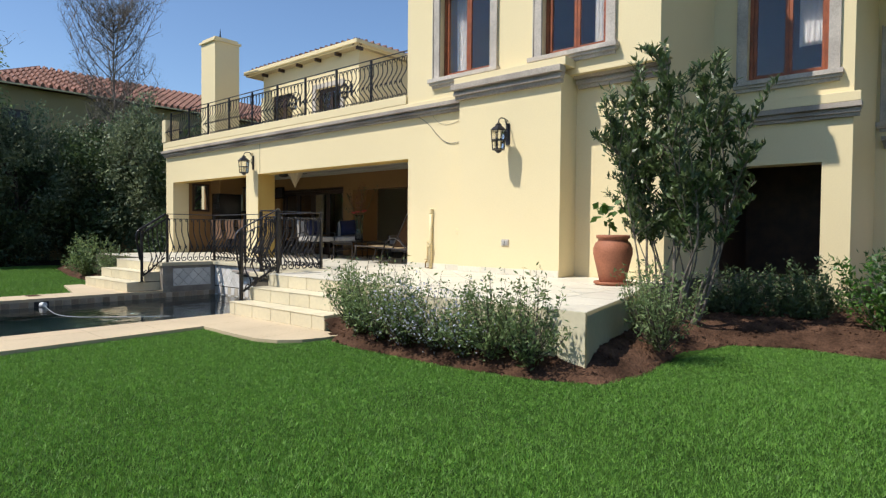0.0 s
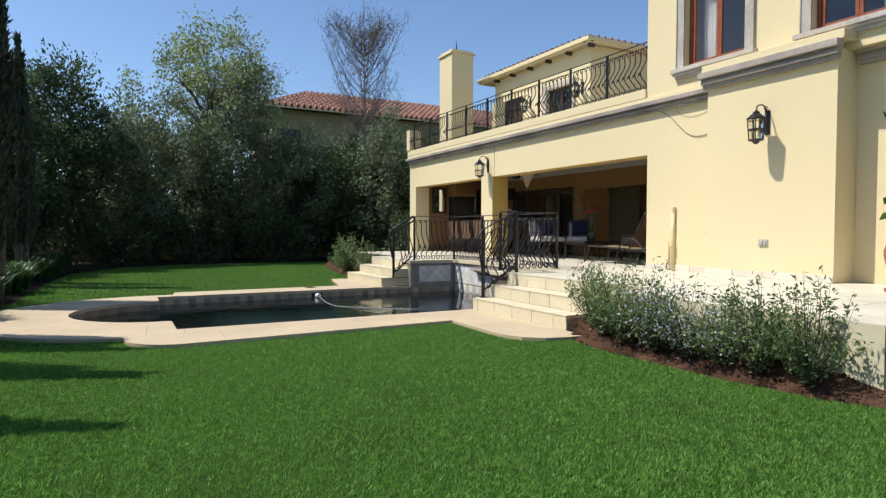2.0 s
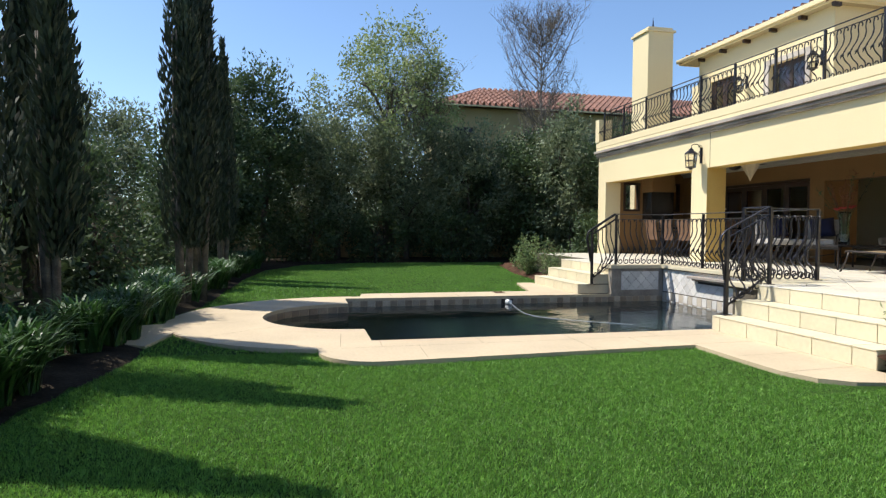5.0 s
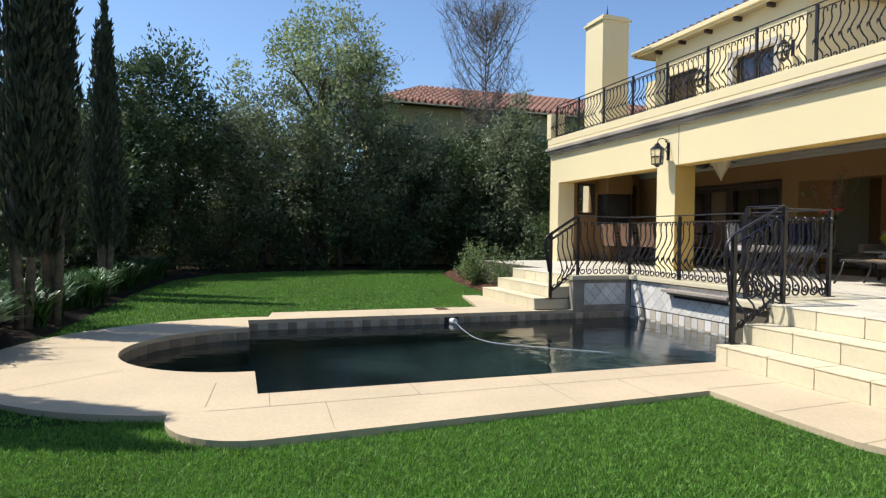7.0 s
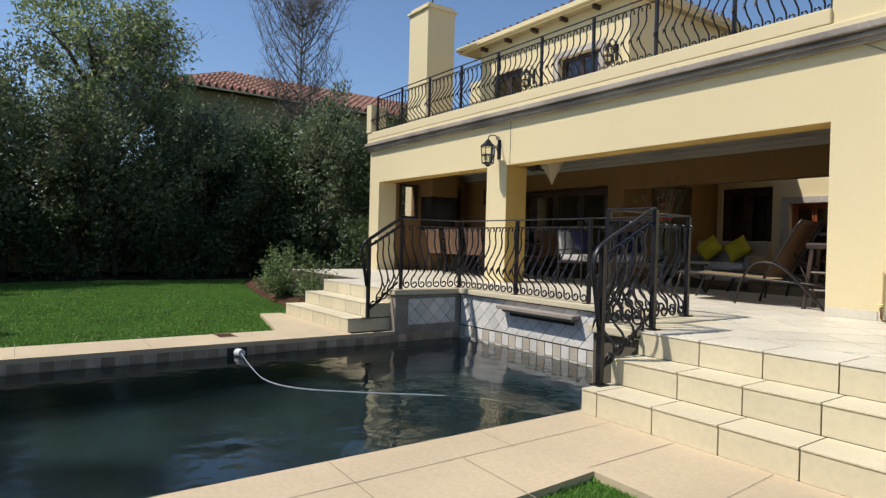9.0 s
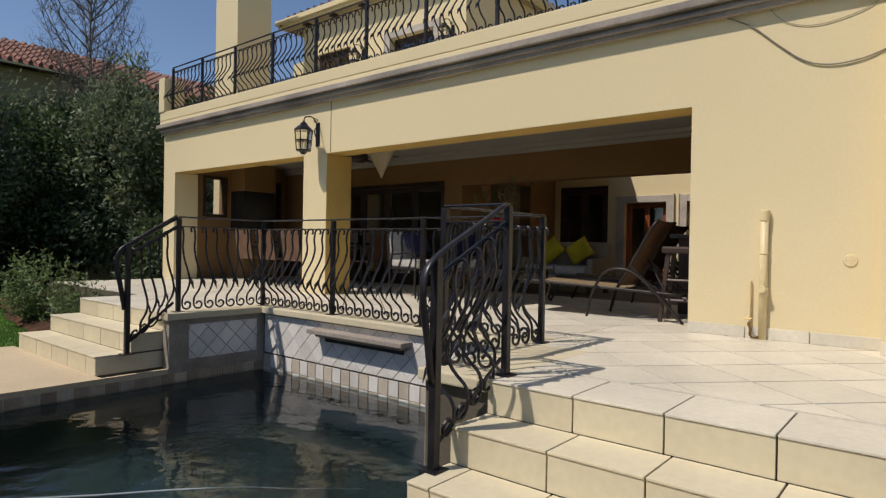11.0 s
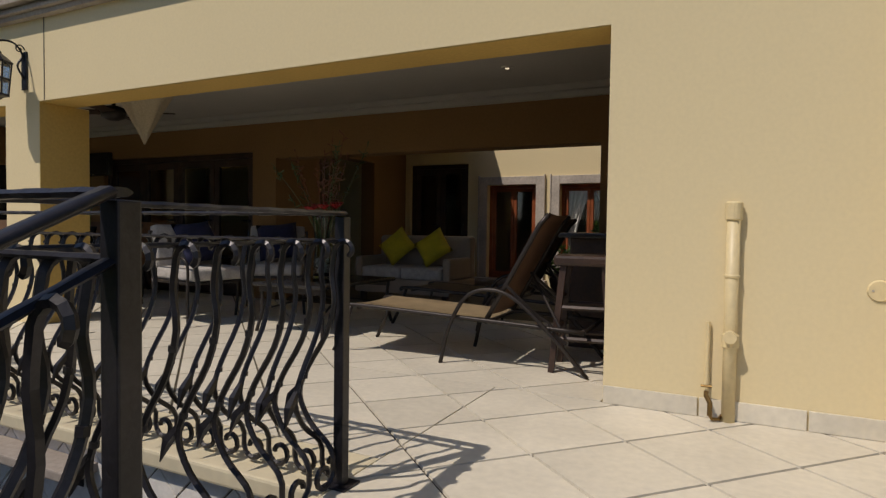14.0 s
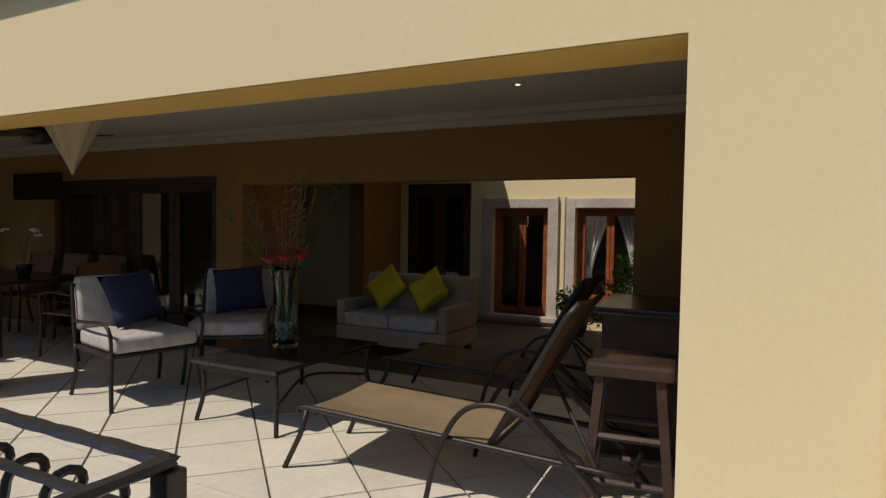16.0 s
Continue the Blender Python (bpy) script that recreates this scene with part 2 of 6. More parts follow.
def wall_cells(u0, u1, z0, z1, holes):
    """The rectangles of a wall that are left round its openings."""
    us = sorted({u0, u1, *[h[0] for h in holes], *[h[1] for h in holes]})
    out = []
    for a, b in zip(us, us[1:]):
        cut = sorted((h[2], h[3]) for h in holes if h[0] < b - 1e-6 and h[1] > a + 1e-6)
        z = z0
        for lo, hi in cut:
            if lo > z + 1e-6:
                out.append((a, b, z, lo))
            z = max(z, hi)
        if z < z1 - 1e-6:
            out.append((a, b, z, z1))
    return out


def wall_x(name, x0, x1, y0, y1, z0, z1, holes=(), material=None):
    """A wall that runs along x, with openings (x0, x1, z0, z1)."""
    bm = boxes(*[(a, b, y0, y1, lo, hi) for a, b, lo, hi in wall_cells(x0, x1, z0, z1, holes)])
    return tagged(part(name, bm, material or M_WALL), kind="structure")


def wall_y(name, x0, x1, y0, y1, z0, z1, holes=(), material=None):
    bm = boxes(*[(x0, x1, a, b, lo, hi) for a, b, lo, hi in wall_cells(y0, y1, z0, z1, holes)])
    return tagged(part(name, bm, material or M_WALL), kind="structure")


def structure(name, bm, material, label="", smooth=False):
    return tagged(part(name, bm, material, None, label, smooth), kind="structure")


def arc(cx, cy, r, a0, a1, n):
    return [(cx + r * math.cos(radians(a0 + (a1 - a0) * i / n)), cy + r * math.sin(radians(a0 + (a1 - a0) * i / n))) for i in range(n + 1)]


# ---- the large structure ----
FY = 8.22            # face of the veranda wall
TZ = 0.60            # terrace level
CZ = 0.05            # pool coping level
POOL_X0, POOL_X1, POOL_Y1 = -11.88, -7.92, 6.66
RX, RY, RR = -9.93, 0.55, 1.24     # the rounded end of the pool

POOL = [(POOL_X1, RY), (POOL_X1, POOL_Y1), (POOL_X0, POOL_Y1), (POOL_X0, RY)] + arc(RX, RY, RR, 180, 360, 24)
COPE = ([(-7.05, 3.90), (-6.3, 3.87), (-5.85, 3.87), (-5.55, 3.97), (-5.38, 4.18), (-5.31, 4.45), (-5.30, 4.72), (POOL_X1 + 0.05, 4.72), (POOL_X1 + 0.05, 6.6), (POOL_X1 + 0.04, 6.7), (POOL_X0 - 0.04, 6.7), (POOL_X0 - 0.04, 4.95), (-14.4, 4.95), (-14.42, 4.6), (-12.62, 4.2)]
        + [(-12.62, 0.9)] + arc(-9.83, 0.5, 2.36, 172, 344, 26) + arc(-7.45, 0.55, 0.58, 262, 360, 9))

# ground: one sheet with a hole for the pool, rising a little towards the beds
gb = bmesh.new()
xs = [-900, -300, -120, -60, -40] + [-30 + 0.5 * i for i in range(73)] + [12, 20, 60, 300, 900]
ys = [-900, -300, -100, -40, -20] + [-8 + 0.4 * i for i in range(64)] + [22, 30, 60, 300, 900]


def ground_z(x, y):
    rise = max(0.0, min(1.0, (y - 3.3) / 1.6)) if x > -5.2 else 0.0
    return 0.05 * rise + 0.03 * max(0.0, min(1.0, (-0.6 - y) / 1.5)) + 0.012 * noise.noise(Vector((x * 0.6, y * 0.6, 0))) + 0.003


gv = {}
for i, x in enumerate(xs):
    for j, y in enumerate(ys):
        gv[i, j] = gb.verts.new((x, y, ground_z(x, y) if abs(x) < 40 else 0.0))
for i in range(len(xs) - 1):
    for j in range(len(ys) - 1):
        cx, cy = (xs[i] + xs[i + 1]) / 2, (ys[j] + ys[j + 1]) / 2
        if -12.3 < cx < -7.6 and 0.3 < cy < 7.2 or (cx + 9.9) ** 2 + (cy - 0.55) ** 2 < 1.75 ** 2:
            continue
        gb.faces.new((gv[i, j], gv[i + 1, j], gv[i + 1, j + 1], gv[i, j + 1]))
structure("ground", gb, M_LAWN, "short green lawn ground", True)

structure("pool_coping", prism(COPE, -0.16, CZ, POOL), M_COPING, "sandstone paving around the swimming pool")
pb = bmesh.new()
lo = [pb.verts.new((x, y, -1.5)) for x, y in POOL]
hi = [pb.verts.new((x, y, -0.10)) for x, y in POOL]
for i in range(len(POOL)):
    j = (i + 1) % len(POOL)
    pb.faces.new((lo[i], hi[i], hi[j], lo[j]))
pb.faces.new(lo)
structure("pool_basin", pb, M_POOL, "dark plastered pool basin")
wb = bmesh.new()
wb.faces.new([wb.verts.new((x, y, -0.09)) for x, y in POOL])
water = structure("water", wb, M_WATER, "dark still pool water with small ripples")

# terrace slab
TERR = [(-14.2, 5.6), (POOL_X0 - 0.03, 5.6), (POOL_X0 - 0.03, POOL_Y1 + 0.03), (-8.33, POOL_Y1 + 0.03), (-8.33, 5.38), (-4.885, 5.38), (-4.885, 4.72), (-2.205, 4.72), (-2.755, 7.4), (-2.95, 9.0), (-2.95, 14.6), (-17.5, 14.6), (-17.5, 6.3), (-14.2, 6.3)]
structure("terrace", prism(TERR, -0.3, TZ - 0.012), M_GROUT, "raised terrace base with grey joints")

# facade
wall_x("wall_south", -17.55, -6.29, FY, FY + 0.32, TZ, 3.6, [(-17.12, -13.25, TZ - 1, 2.606), (-12.73, -7.71, TZ - 1, 2.606)])
structure("column", boxes((-13.25, -12.73, FY + 0.32, FY + 0.46, TZ, 2.606)), M_WALL)
structure("column", boxes((-17.55, -17.12, FY + 0.32, FY + 0.46, TZ, 2.606)), M_WALL)
wall_x("wall_south_bay", -6.29, -4.37, 7.98, 8.54, TZ, 3.6)
wall_x("wall_south_east", -4.37, -3.0, 8.45, 8.75, TZ - 0.6, 3.6)
WINS = [(-6.92, -5.82, 3.94, 5.5), (-4.84, -3.78, 3.94, 5.5)]
wall_x("wall_upper", -7.72, -3.0, 8.20, 8.50, 3.6, 6.64, WINS)
wall_y("wall_upper_west", -7.72, -7.42, 8.50, 16, 3.6, 6.64)
wall_y("wall_east_return", -3.3, -3.0, 8.75, 10.40, 0.0, 3.6)
wall_y("wall_upper_return", -3.3, -3.0, 8.50, 10.40, 3.6, 6.64)
wall_x("wall_wing", -3.3, -1.1, 10.40, 10.75, 0.0, 6.18, [(-2.96, -1.47, 0.55, 2.32), (-2.5, -1.42, 3.62, 5.1)])
wall_y("wall_wing_east", -1.4, -1.1, 10.75, 13.0, 0.0, 6.18)
wall_x("wall_far_wing", -1.4, 9.0, 13.0, 13.3, 0.0, 6.18, [(-0.9, 0.6, 3.2, 4.7), (-0.9, 0.6, 0.7, 2.5)])
structure("patio", boxes((-2.99, -1.3, 10.39, 12.7, -0.2, 0.55), (-1.0, 9.0, 12.0, 13.0, -0.2, 0.5)), M_COPING, "shaded tiled porch floor")
# Dark brown linings put the porch's deep shade into their colour.
structure("wing_recess_shade", boxes((-3.0, -1.3, 12.4, 12.6, 0.5, 3.4), (-3.0, -1.3, 10.76, 12.4, 2.6, 3.3), (-3.02, -2.985, 10.76, 12.4, 0.56, 2.6), (-1.32, -1.29, 10.76, 12.4, 0.56, 2.6)), M_DARKWOOD)

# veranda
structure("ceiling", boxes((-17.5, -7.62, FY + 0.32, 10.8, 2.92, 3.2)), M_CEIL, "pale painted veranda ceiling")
structure("balcony_slab", boxes((-17.5, -7.62, FY + 0.32, 12.2, 3.2, 3.55)), M_TILE)
wall_x("wall_back", -17.5, -7.7, 10.8, 11.05, TZ, 3.2, [(-15.6, -12.68, TZ - 1, 2.46), (-12.3, -8.30, TZ - 1, 2.36)], M_OCHRE_SHADE)
wall_y("wall_west", -17.5, -17.25, FY + 0.46, 14.2, TZ, 3.6, [(8.88, 9.35, 1.84, 2.6), (10.25, 10.65, 1.84, 2.6)], M_OCHRE_SHADE)
wall_y("wall_east", -7.7, -7.4, FY + 0.32, 14.2, TZ, 3.6, (), M_OCHRE_SHADE)
wall_x("wall_court", -17.5, -7.4, 14.2, 14.5, TZ - 0.2, 4.2, [(-12.3, -11.2, TZ, 2.6), (-10.85, -10.02, 0.72, 2.23), (-9.64, -8.75, 0.95, 2.23)])
wall_y("wall_court_west", -12.65, -12.4, 11.05, 14.2, TZ, 3.55, [(11.8, 13.2, TZ, 2.55)], M_OCHRE_SHADE)
# Unseen shells close the view through openings, darkened like dim rooms.
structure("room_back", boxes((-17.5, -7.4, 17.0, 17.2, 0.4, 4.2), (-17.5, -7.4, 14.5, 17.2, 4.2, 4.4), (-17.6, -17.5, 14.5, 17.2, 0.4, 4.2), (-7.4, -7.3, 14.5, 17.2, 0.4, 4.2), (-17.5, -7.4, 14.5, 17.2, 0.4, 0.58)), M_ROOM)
# Unseen slab added to keep sky light off the court's western half.
structure("court_light_block", boxes((-12.4, -10.95, 11.05, 14.2, 3.2, 3.4)), M_CEIL)
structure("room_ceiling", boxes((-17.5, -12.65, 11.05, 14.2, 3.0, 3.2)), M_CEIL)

# Added thin sheets whose golden colour stands in for sunlight bounced off the floor.
M_BOUNCE_GOLD = surf("golden_bounce_paint", (0.60, 0.40, 0.11), 0.8, var=0.06, coarse=0.8, fine=40, bump=0.08)
structure("header_bounce_sheet", boxes((-17.115, -13.255, FY + 0.006, FY + 0.318, 2.600, 2.6045), (-12.724, -7.716, FY + 0.006, FY + 0.318, 2.600, 2.6045)), M_BOUNCE_GOLD, "thin sheet under the opening heads, coloured gold for floor-bounced sun")
structure("reveal_bounce_sheet", boxes((-12.727, -12.722, FY + 0.003, FY + 0.458, TZ + 0.002, 2.599)), M_BOUNCE_GOLD, "thin sheet inside the opening, coloured gold for floor-bounced sun")

# upper storey behind the balcony, and the chimney
wall_x("wall_upper_back", -17.4, -12.7, 11.35, 11.65, 3.5, 6.31, [(-16.9, -15.8, 3.6, 5.55), (-14.6, -13.45, 4.35, 5.45)])
wall_y("wall_upper_side", -13.0, -12.7, 11.65, 18, 3.5, 6.31)
wall_y("wall_upper_west_end", -17.4, -17.1, 11.65, 18, 3.5, 6.31)
structure("chimney", boxes((-18.37, -17.52, 9.72, 10.54, -0.1, 7.10), (-18.42, -17.47, 9.67, 10.59, 7.10, 7.16), (-18.35, -17.54, 9.74, 10.52, 7.16, 7.24)), M_WALL, "cream plastered chimney")

# garden walls
wall_x("garden_wall_south", -27.2, 14, -4.9, -4.65, -0.1, 2.0, material=M_GARDENWALL)
# Unseen east wall added to cut the fill light from the open sky.
wall_y("light_block_wall_east", 14.0, 14.25, -4.9, 13.3, -0.1, 2.0, material=M_GARDENWALL)
wall_y("garden_wall_west", -27.2, -26.95, -4.65, 16, -0.1, 2.0, material=M_GARDENWALL)


# ---- house details ----
def moulding(name, x0, x1, y, z0, z1, depth, label=""):
    """A stepped band along x on a wall face."""
    h = z1 - z0
    rows = [(x0, x1, y - depth * 0.45, y, z0, z0 + h * 0.26), (x0 - 0.01, x1 + 0.01, y - depth * 0.7, y, z0 + h * 0.26, z0 + h * 0.44), (x0 - 0.02, x1 + 0.02, y - depth * 0.55, y, z0 + h * 0.44, z0 + h * 0.62), (x0 - 0.03, x1 + 0.03, y - depth, y, z0 + h * 0.62, z1)]
    return structure(name, boxes(*rows, bevel=0.008), M_CORN, label)


moulding("trim_veranda", -17.55, -6.33, FY, 3.33, 3.51, 0.15, "weathered grey cornice under the balcony")
structure("parapet", boxes((-17.62, -7.72, FY - 0.06, FY + 0.30, 3.605, 3.77), (-17.62, -6.30, FY - 0.06, FY - 0.002, 3.512, 3.60), bevel=0.012), M_WALL, "cream balcony parapet")
structure("parapet_pillar", boxes((-17.64, -17.42, FY - 0.08, FY + 0.32, 3.772, 4.42), bevel=0.012), M_WALL, "cream pillar at the end of the parapet")
moulding("trim_bay", -6.33, -4.33, 7.98, 3.44, 3.68, 0.16, "weathered grey cornice of the bay")
structure("trim_bay_cap", boxes((-6.35, -4.26, 7.9, 8.2, 3.68, 3.80), bevel=0.01), M_WALL)
moulding("trim_east", -4.33, -2.98, 8.45, 3.42, 3.64, 0.14, "weathered grey cornice")
structure("trim_east_cap", boxes((-4.26, -2.92, 8.28, 8.46, 3.64, 3.80), bevel=0.01), M_WALL)
moulding("trim_wing", -2.98, -1.02, 10.40, 2.93, 3.13, 0.14, "weathered grey cornice")
structure("trim_wing_cap", boxes((-2.99, -1.0, 10.26, 10.40, 3.13, 3.27), bevel=0.01), M_WALL)
moulding("trim_far_wing", -0.98, 9.0, 13.0, 2.75, 2.95, 0.14)
structure("wall_joint", boxes((-12.655, -12.643, FY - 0.003, FY + 0.01, 2.61, 3.36)), M_GROUT)

# skirting tiles along the foot of the wall
sk = thing("baseboard", "cream stone skirting tiles along the wall", "skirting", kind="structure")
for x0, x1, y in ((-7.71, -6.29, FY), (-6.29, -4.37, 7.98)):
    n = max(1, round((x1 - x0) / 0.46))
    for i in range(n):
        a, b = x0 + (x1 - x0) * i / n, x0 + (x1 - x0) * (i + 1) / n
        part("skirting_tile", boxes((a + 0.004, b - 0.004, y - 0.014, y - 0.001, TZ, TZ + 0.095), bevel=0.003), M_TILE, sk)

# roof of the upper storey
def hip_roof(name, x0, x1, y0, y1, z, rise, material, label, tile=0.0):
    ow = min(x1 - x0, y1 - y0) / 2
    e = thing(name, label, "roof", kind="structure")
    bm = bmesh.new()
    if x1 - x0 > y1 - y0:
        ridge = [(x0 + ow, (y0 + y1) / 2), (x1 - ow, (y0 + y1) / 2)]
    else:
        ridge = [((x0 + x1) / 2, y0 + ow), ((x0 + x1) / 2, y1 - ow)]
    c = [bm.verts.new((x, y, z)) for x, y in ((x0, y0), (x1, y0), (x1, y1), (x0, y1))]
    r = [bm.verts.new((x, y, z + rise)) for x, y in ridge]
    if x1 - x0 > y1 - y0:
        fs = [(c[0], c[1], r[1], r[0]), (c[1], c[2], r[1]), (c[2], c[3], r[0], r[1]), (c[3], c[0], r[0])]
    else:
        fs = [(c[0], c[1], r[0]), (c[1], c[2], r[1], r[0]), (c[2], c[3], r[1]), (c[3], c[0], r[0], r[1])]
    for f in fs:
        bm.faces.new(f)
    bm.faces.new(list(reversed(c)))
    base = part("roof_slope", bm, material, e)
    if tile:
        # rolls of tiles that run down each slope, joined
        tb = bmesh.new()
        rc = [Vector((x, y, z + rise)) for x, y in ridge]
        cc = [Vector((x, y, z)) for x, y in ((x0, y0), (x1, y0), (x1, y1), (x0, y1))]
        long_x = x1 - x0 > y1 - y0
        sides = ([(0, 1, rc[0], rc[1]), (1, 2, rc[1], rc[1]), (2, 3, rc[1], rc[0]), (3, 0, rc[0], rc[0])] if long_x else [(0, 1, rc[0], rc[0]), (1, 2, rc[0], rc[1]), (2, 3, rc[1], rc[1]), (3, 0, rc[1], rc[0])])
        for a, b, ra, rb in sides:
            A, B = cc[a], cc[b]
            L = (B - A).length
            for k in range(int(L / tile)):
                s = (k + 0.5) * tile
                p = A.lerp(B, s / L)
                d = (B - A).normalized()
                sa, sb = (ra - A).dot(d), (rb - A).dot(d)
                f = 1.0 if sa <= s <= sb else (s / sa if s < sa else (L - s) / max(1e-6, L - sb))
                top = (ra if s <= sa else (rb if s >= sb else ra.lerp(rb, (s - sa) / max(1e-6, sb - sa))))
                inward = (top - p)
                inward = inward - d * inward.dot(d)
                n = max(2, int(inward.length * f / 0.45))
                for q in range(n):
                    u, v = p + inward * f * (q / n), p + inward * f * ((q + 1) / n)
                    tube(tb, [u + Vector((0, 0, 0.055)), v + Vector((0, 0, 0.015))], [tile * 0.5, tile * 0.42], 5, 0.5, caps=True)
        tagged(part("roof_tiles", tb, material, e, "rows of roof tiles"), kind="stuff")
    part("fascia", boxes((x0, x1, y0, y0 + 0.04, z - 0.07, z), (x0, x1, y1 - 0.04, y1, z - 0.07, z), (x0, x0 + 0.04, y0 + 0.04, y1 - 0.04, z - 0.07, z), (x1 - 0.04, x1, y0 + 0.04, y1 - 0.04, z - 0.07, z)), M_WALL, e)
    return e


M_SOFFIT = surf("pale_soffit_board", (0.42, 0.34, 0.2), 0.8, var=0.08)
rf = hip_roof("roof_upper", -18.05, -12.5, 11.10, 18.5, 6.38, 0.62, M_ROOF, "terracotta tiled hip roof with pale eaves", 0.24)
raft = boxes((-17.95, -12.55, 11.14, 18.4, 6.31, 6.34))
part("soffit", raft, M_SOFFIT, rf)
part("gutter", boxes((-18.1, -12.45, 11.04, 11.10, 6.36, 6.47), (-12.5, -12.45, 11.10, 18.5, 6.36, 6.47), bevel=0.01), M_WALL, rf)
for i in range(6):
    x = -17.2 + i * 0.92
    part("rafter_end", boxes((x, x + 0.07, 11.15, 11.36, 6.22, 6.31)), M_DARKWOOD, rf)
hip_roof("roof_main", -8.2, -2.66, 7.75, 16.6, 6.66, 1.2, M_ROOF, "terracotta tiled hip roof of the main block", 0.24)
structure("roof_wing", boxes((-2.65, 9.2, 10.1, 16.3, 6.2, 6.35)), M_WALL)
structure("wall_main_rear", boxes((-7.62, -1.0, 16.0, 16.3, 0.0, 6.18), (-7.62, -3.0, 16.0, 16.3, 6.18, 6.64), (-3.3, -3.0, 12.6, 16, 0.0, 6.64)), M_WALL)
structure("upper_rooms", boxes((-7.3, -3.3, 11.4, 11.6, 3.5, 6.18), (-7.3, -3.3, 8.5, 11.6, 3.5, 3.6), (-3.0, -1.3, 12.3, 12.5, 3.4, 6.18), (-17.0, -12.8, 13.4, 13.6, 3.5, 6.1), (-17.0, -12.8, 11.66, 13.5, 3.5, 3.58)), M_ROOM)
structure("chimney_cowl", lathe([(0.09, 0), (0.10, 0.06), (0.03, 0.12), (0.012, 0.30), (0.0015, 0.42)], 10, (-17.95, 10.13, 7.24)), M_IRON)

# aerial on the far roof
aer = thing("roof_aerial", "thin metal television aerial on the roof", "aerial", (-18.6, 13.6, 6.0))
part("mast", bar([(0, 0, 0), (0, 0, 1.75)], 0.018), M_IRON, aer)
for zz, w in ((1.65, 0.10), (1.5, 0.16), (1.35, 0.2)):
    part("aerial_rod", bar([(-w, -w, zz), (w, w, zz)], 0.01, 4), M_IRON, aer)
structure("far_roof_post", boxes((-19.2, -17.5, 12.4, 18.0, -0.1, 6.0)), M_WALL)


# windows with a stone surround, wooden sashes and glass
M_CURTAIN = surf("white_curtain_cloth", (0.78, 0.75, 0.70), 0.9, var=0.06, coarse=8, fine=60, bump=0.2)


def curtain(parent, x0, x1, y, z0, z1, tie=0.0, label="white curtain", cloth=None):
    """A gathered cloth, drawn in to one side at its tie."""
    bm = bmesh.new()
    n, rows = 22, 10
    grid = []
    for j in range(rows + 1):
        f = j / rows
        w = 1 - abs(tie) * min(1.0, (1 - f) * 1.5) ** 0.8 if tie else 1.0
        line = []
        for i in range(n + 1):
            s = i / n
            x = x0 + (x1 - x0) * (s * w if tie >= 0 else 1 - (1 - s) * w)
            line.append(bm.verts.new((x, y + 0.022 * math.sin(s * 34), z0 + (z1 - z0) * f)))
        grid.append(line)
    for a, b in zip(grid, grid[1:]):
        for i in range(n):
            bm.faces.new((a[i], a[i + 1], b[i + 1], b[i]))
    bmesh.ops.solidify(bm, geom=bm.faces[:], thickness=0.004)
    return part("curtain", bm, cloth or M_CURTAIN, parent, label, True)


def window(name, x0, x1, z0, z1, y, label, wood=None, surround=True, panes=2, sill=True, thick=0.30, open_sash=False):
    wood = wood or M_WOOD
    e = thing(name, label, "window", ((x0 + x1) / 2, y, z0), kind="structure")
    w, h = x1 - x0, z1 - z0
    a = -w / 2
    f = 0.055
    part("window_frame", boxes((a + 0.002, a + f, 0.10, 0.17, 0.002, h - 0.002), (-a - f, -a - 0.002, 0.10, 0.17, 0.002, h - 0.002), (a + f, -a - f, 0.10, 0.17, 0.002, f), (a + f, -a - f, 0.10, 0.17, h - f, h - 0.002), bevel=0.006), wood, e)
    pw = (w - 2 * f) / panes
    for i in range(panes):
        u0 = a + f + pw * i
        s = part("sash", boxes((u0 + 0.002, u0 + 0.05, 0.115, 0.155, f + 0.002, h - f - 0.002), (u0 + pw - 0.05, u0 + pw - 0.002, 0.115, 0.155, f + 0.002, h - f - 0.002), (u0 + 0.05, u0 + pw - 0.05, 0.115, 0.155, f + 0.002, f + 0.05), (u0 + 0.05, u0 + pw - 0.05, 0.115, 0.155, h - f - 0.05, h - f - 0.002), bevel=0.004), wood, e)
        g = part("pane", boxes((u0 + 0.045, u0 + pw - 0.045, 0.133, 0.137, f + 0.045, h - f - 0.045)), M_GLASS, s)
        g.visible_shadow = False
    if surround:
        o = 0.13
        part("surround", boxes((a - o, a, -0.035, 0.0, -0.0, h + o), (-a, -a + o, -0.035, 0.0, 0.0, h + o), (a, -a, -0.035, 0.0, h, h + o), (a - o - 0.02, a - o, -0.05, 0.0, 0.0, h + o + 0.02), (-a + o, -a + o + 0.02, -0.05, 0.0, 0.0, h + o + 0.02), bevel=0.006), M_STONE, e)
    if sill:
        part("window_sill", boxes((a - 0.2, -a + 0.2, -0.12, 0.0, -0.07, 0.0), (a - 0.18, -a + 0.18, -0.09, 0.0, -0.11, -0.07), (a - 0.15, -a + 0.15, -0.05, 0.0, -0.16, -0.11), (a, -a, 0.0, 0.2, -0.03, 0.0), bevel=0.008), M_STONE, e)
    return e


w1 = window("window_1", -6.92, -5.82, 3.94, 5.5, 8.20, "tall red-brown wooden window in a weathered stone surround")
curtain(w1, -0.42, -0.12, 0.3, 0.02, 1.55)
w2 = window("window_2", -4.84, -3.78, 3.94, 5.5, 8.20, "tall red-brown wooden window in a weathered stone surround")
curtain(w2, 0.2, 0.46, 0.3, 0.02, 1.55)
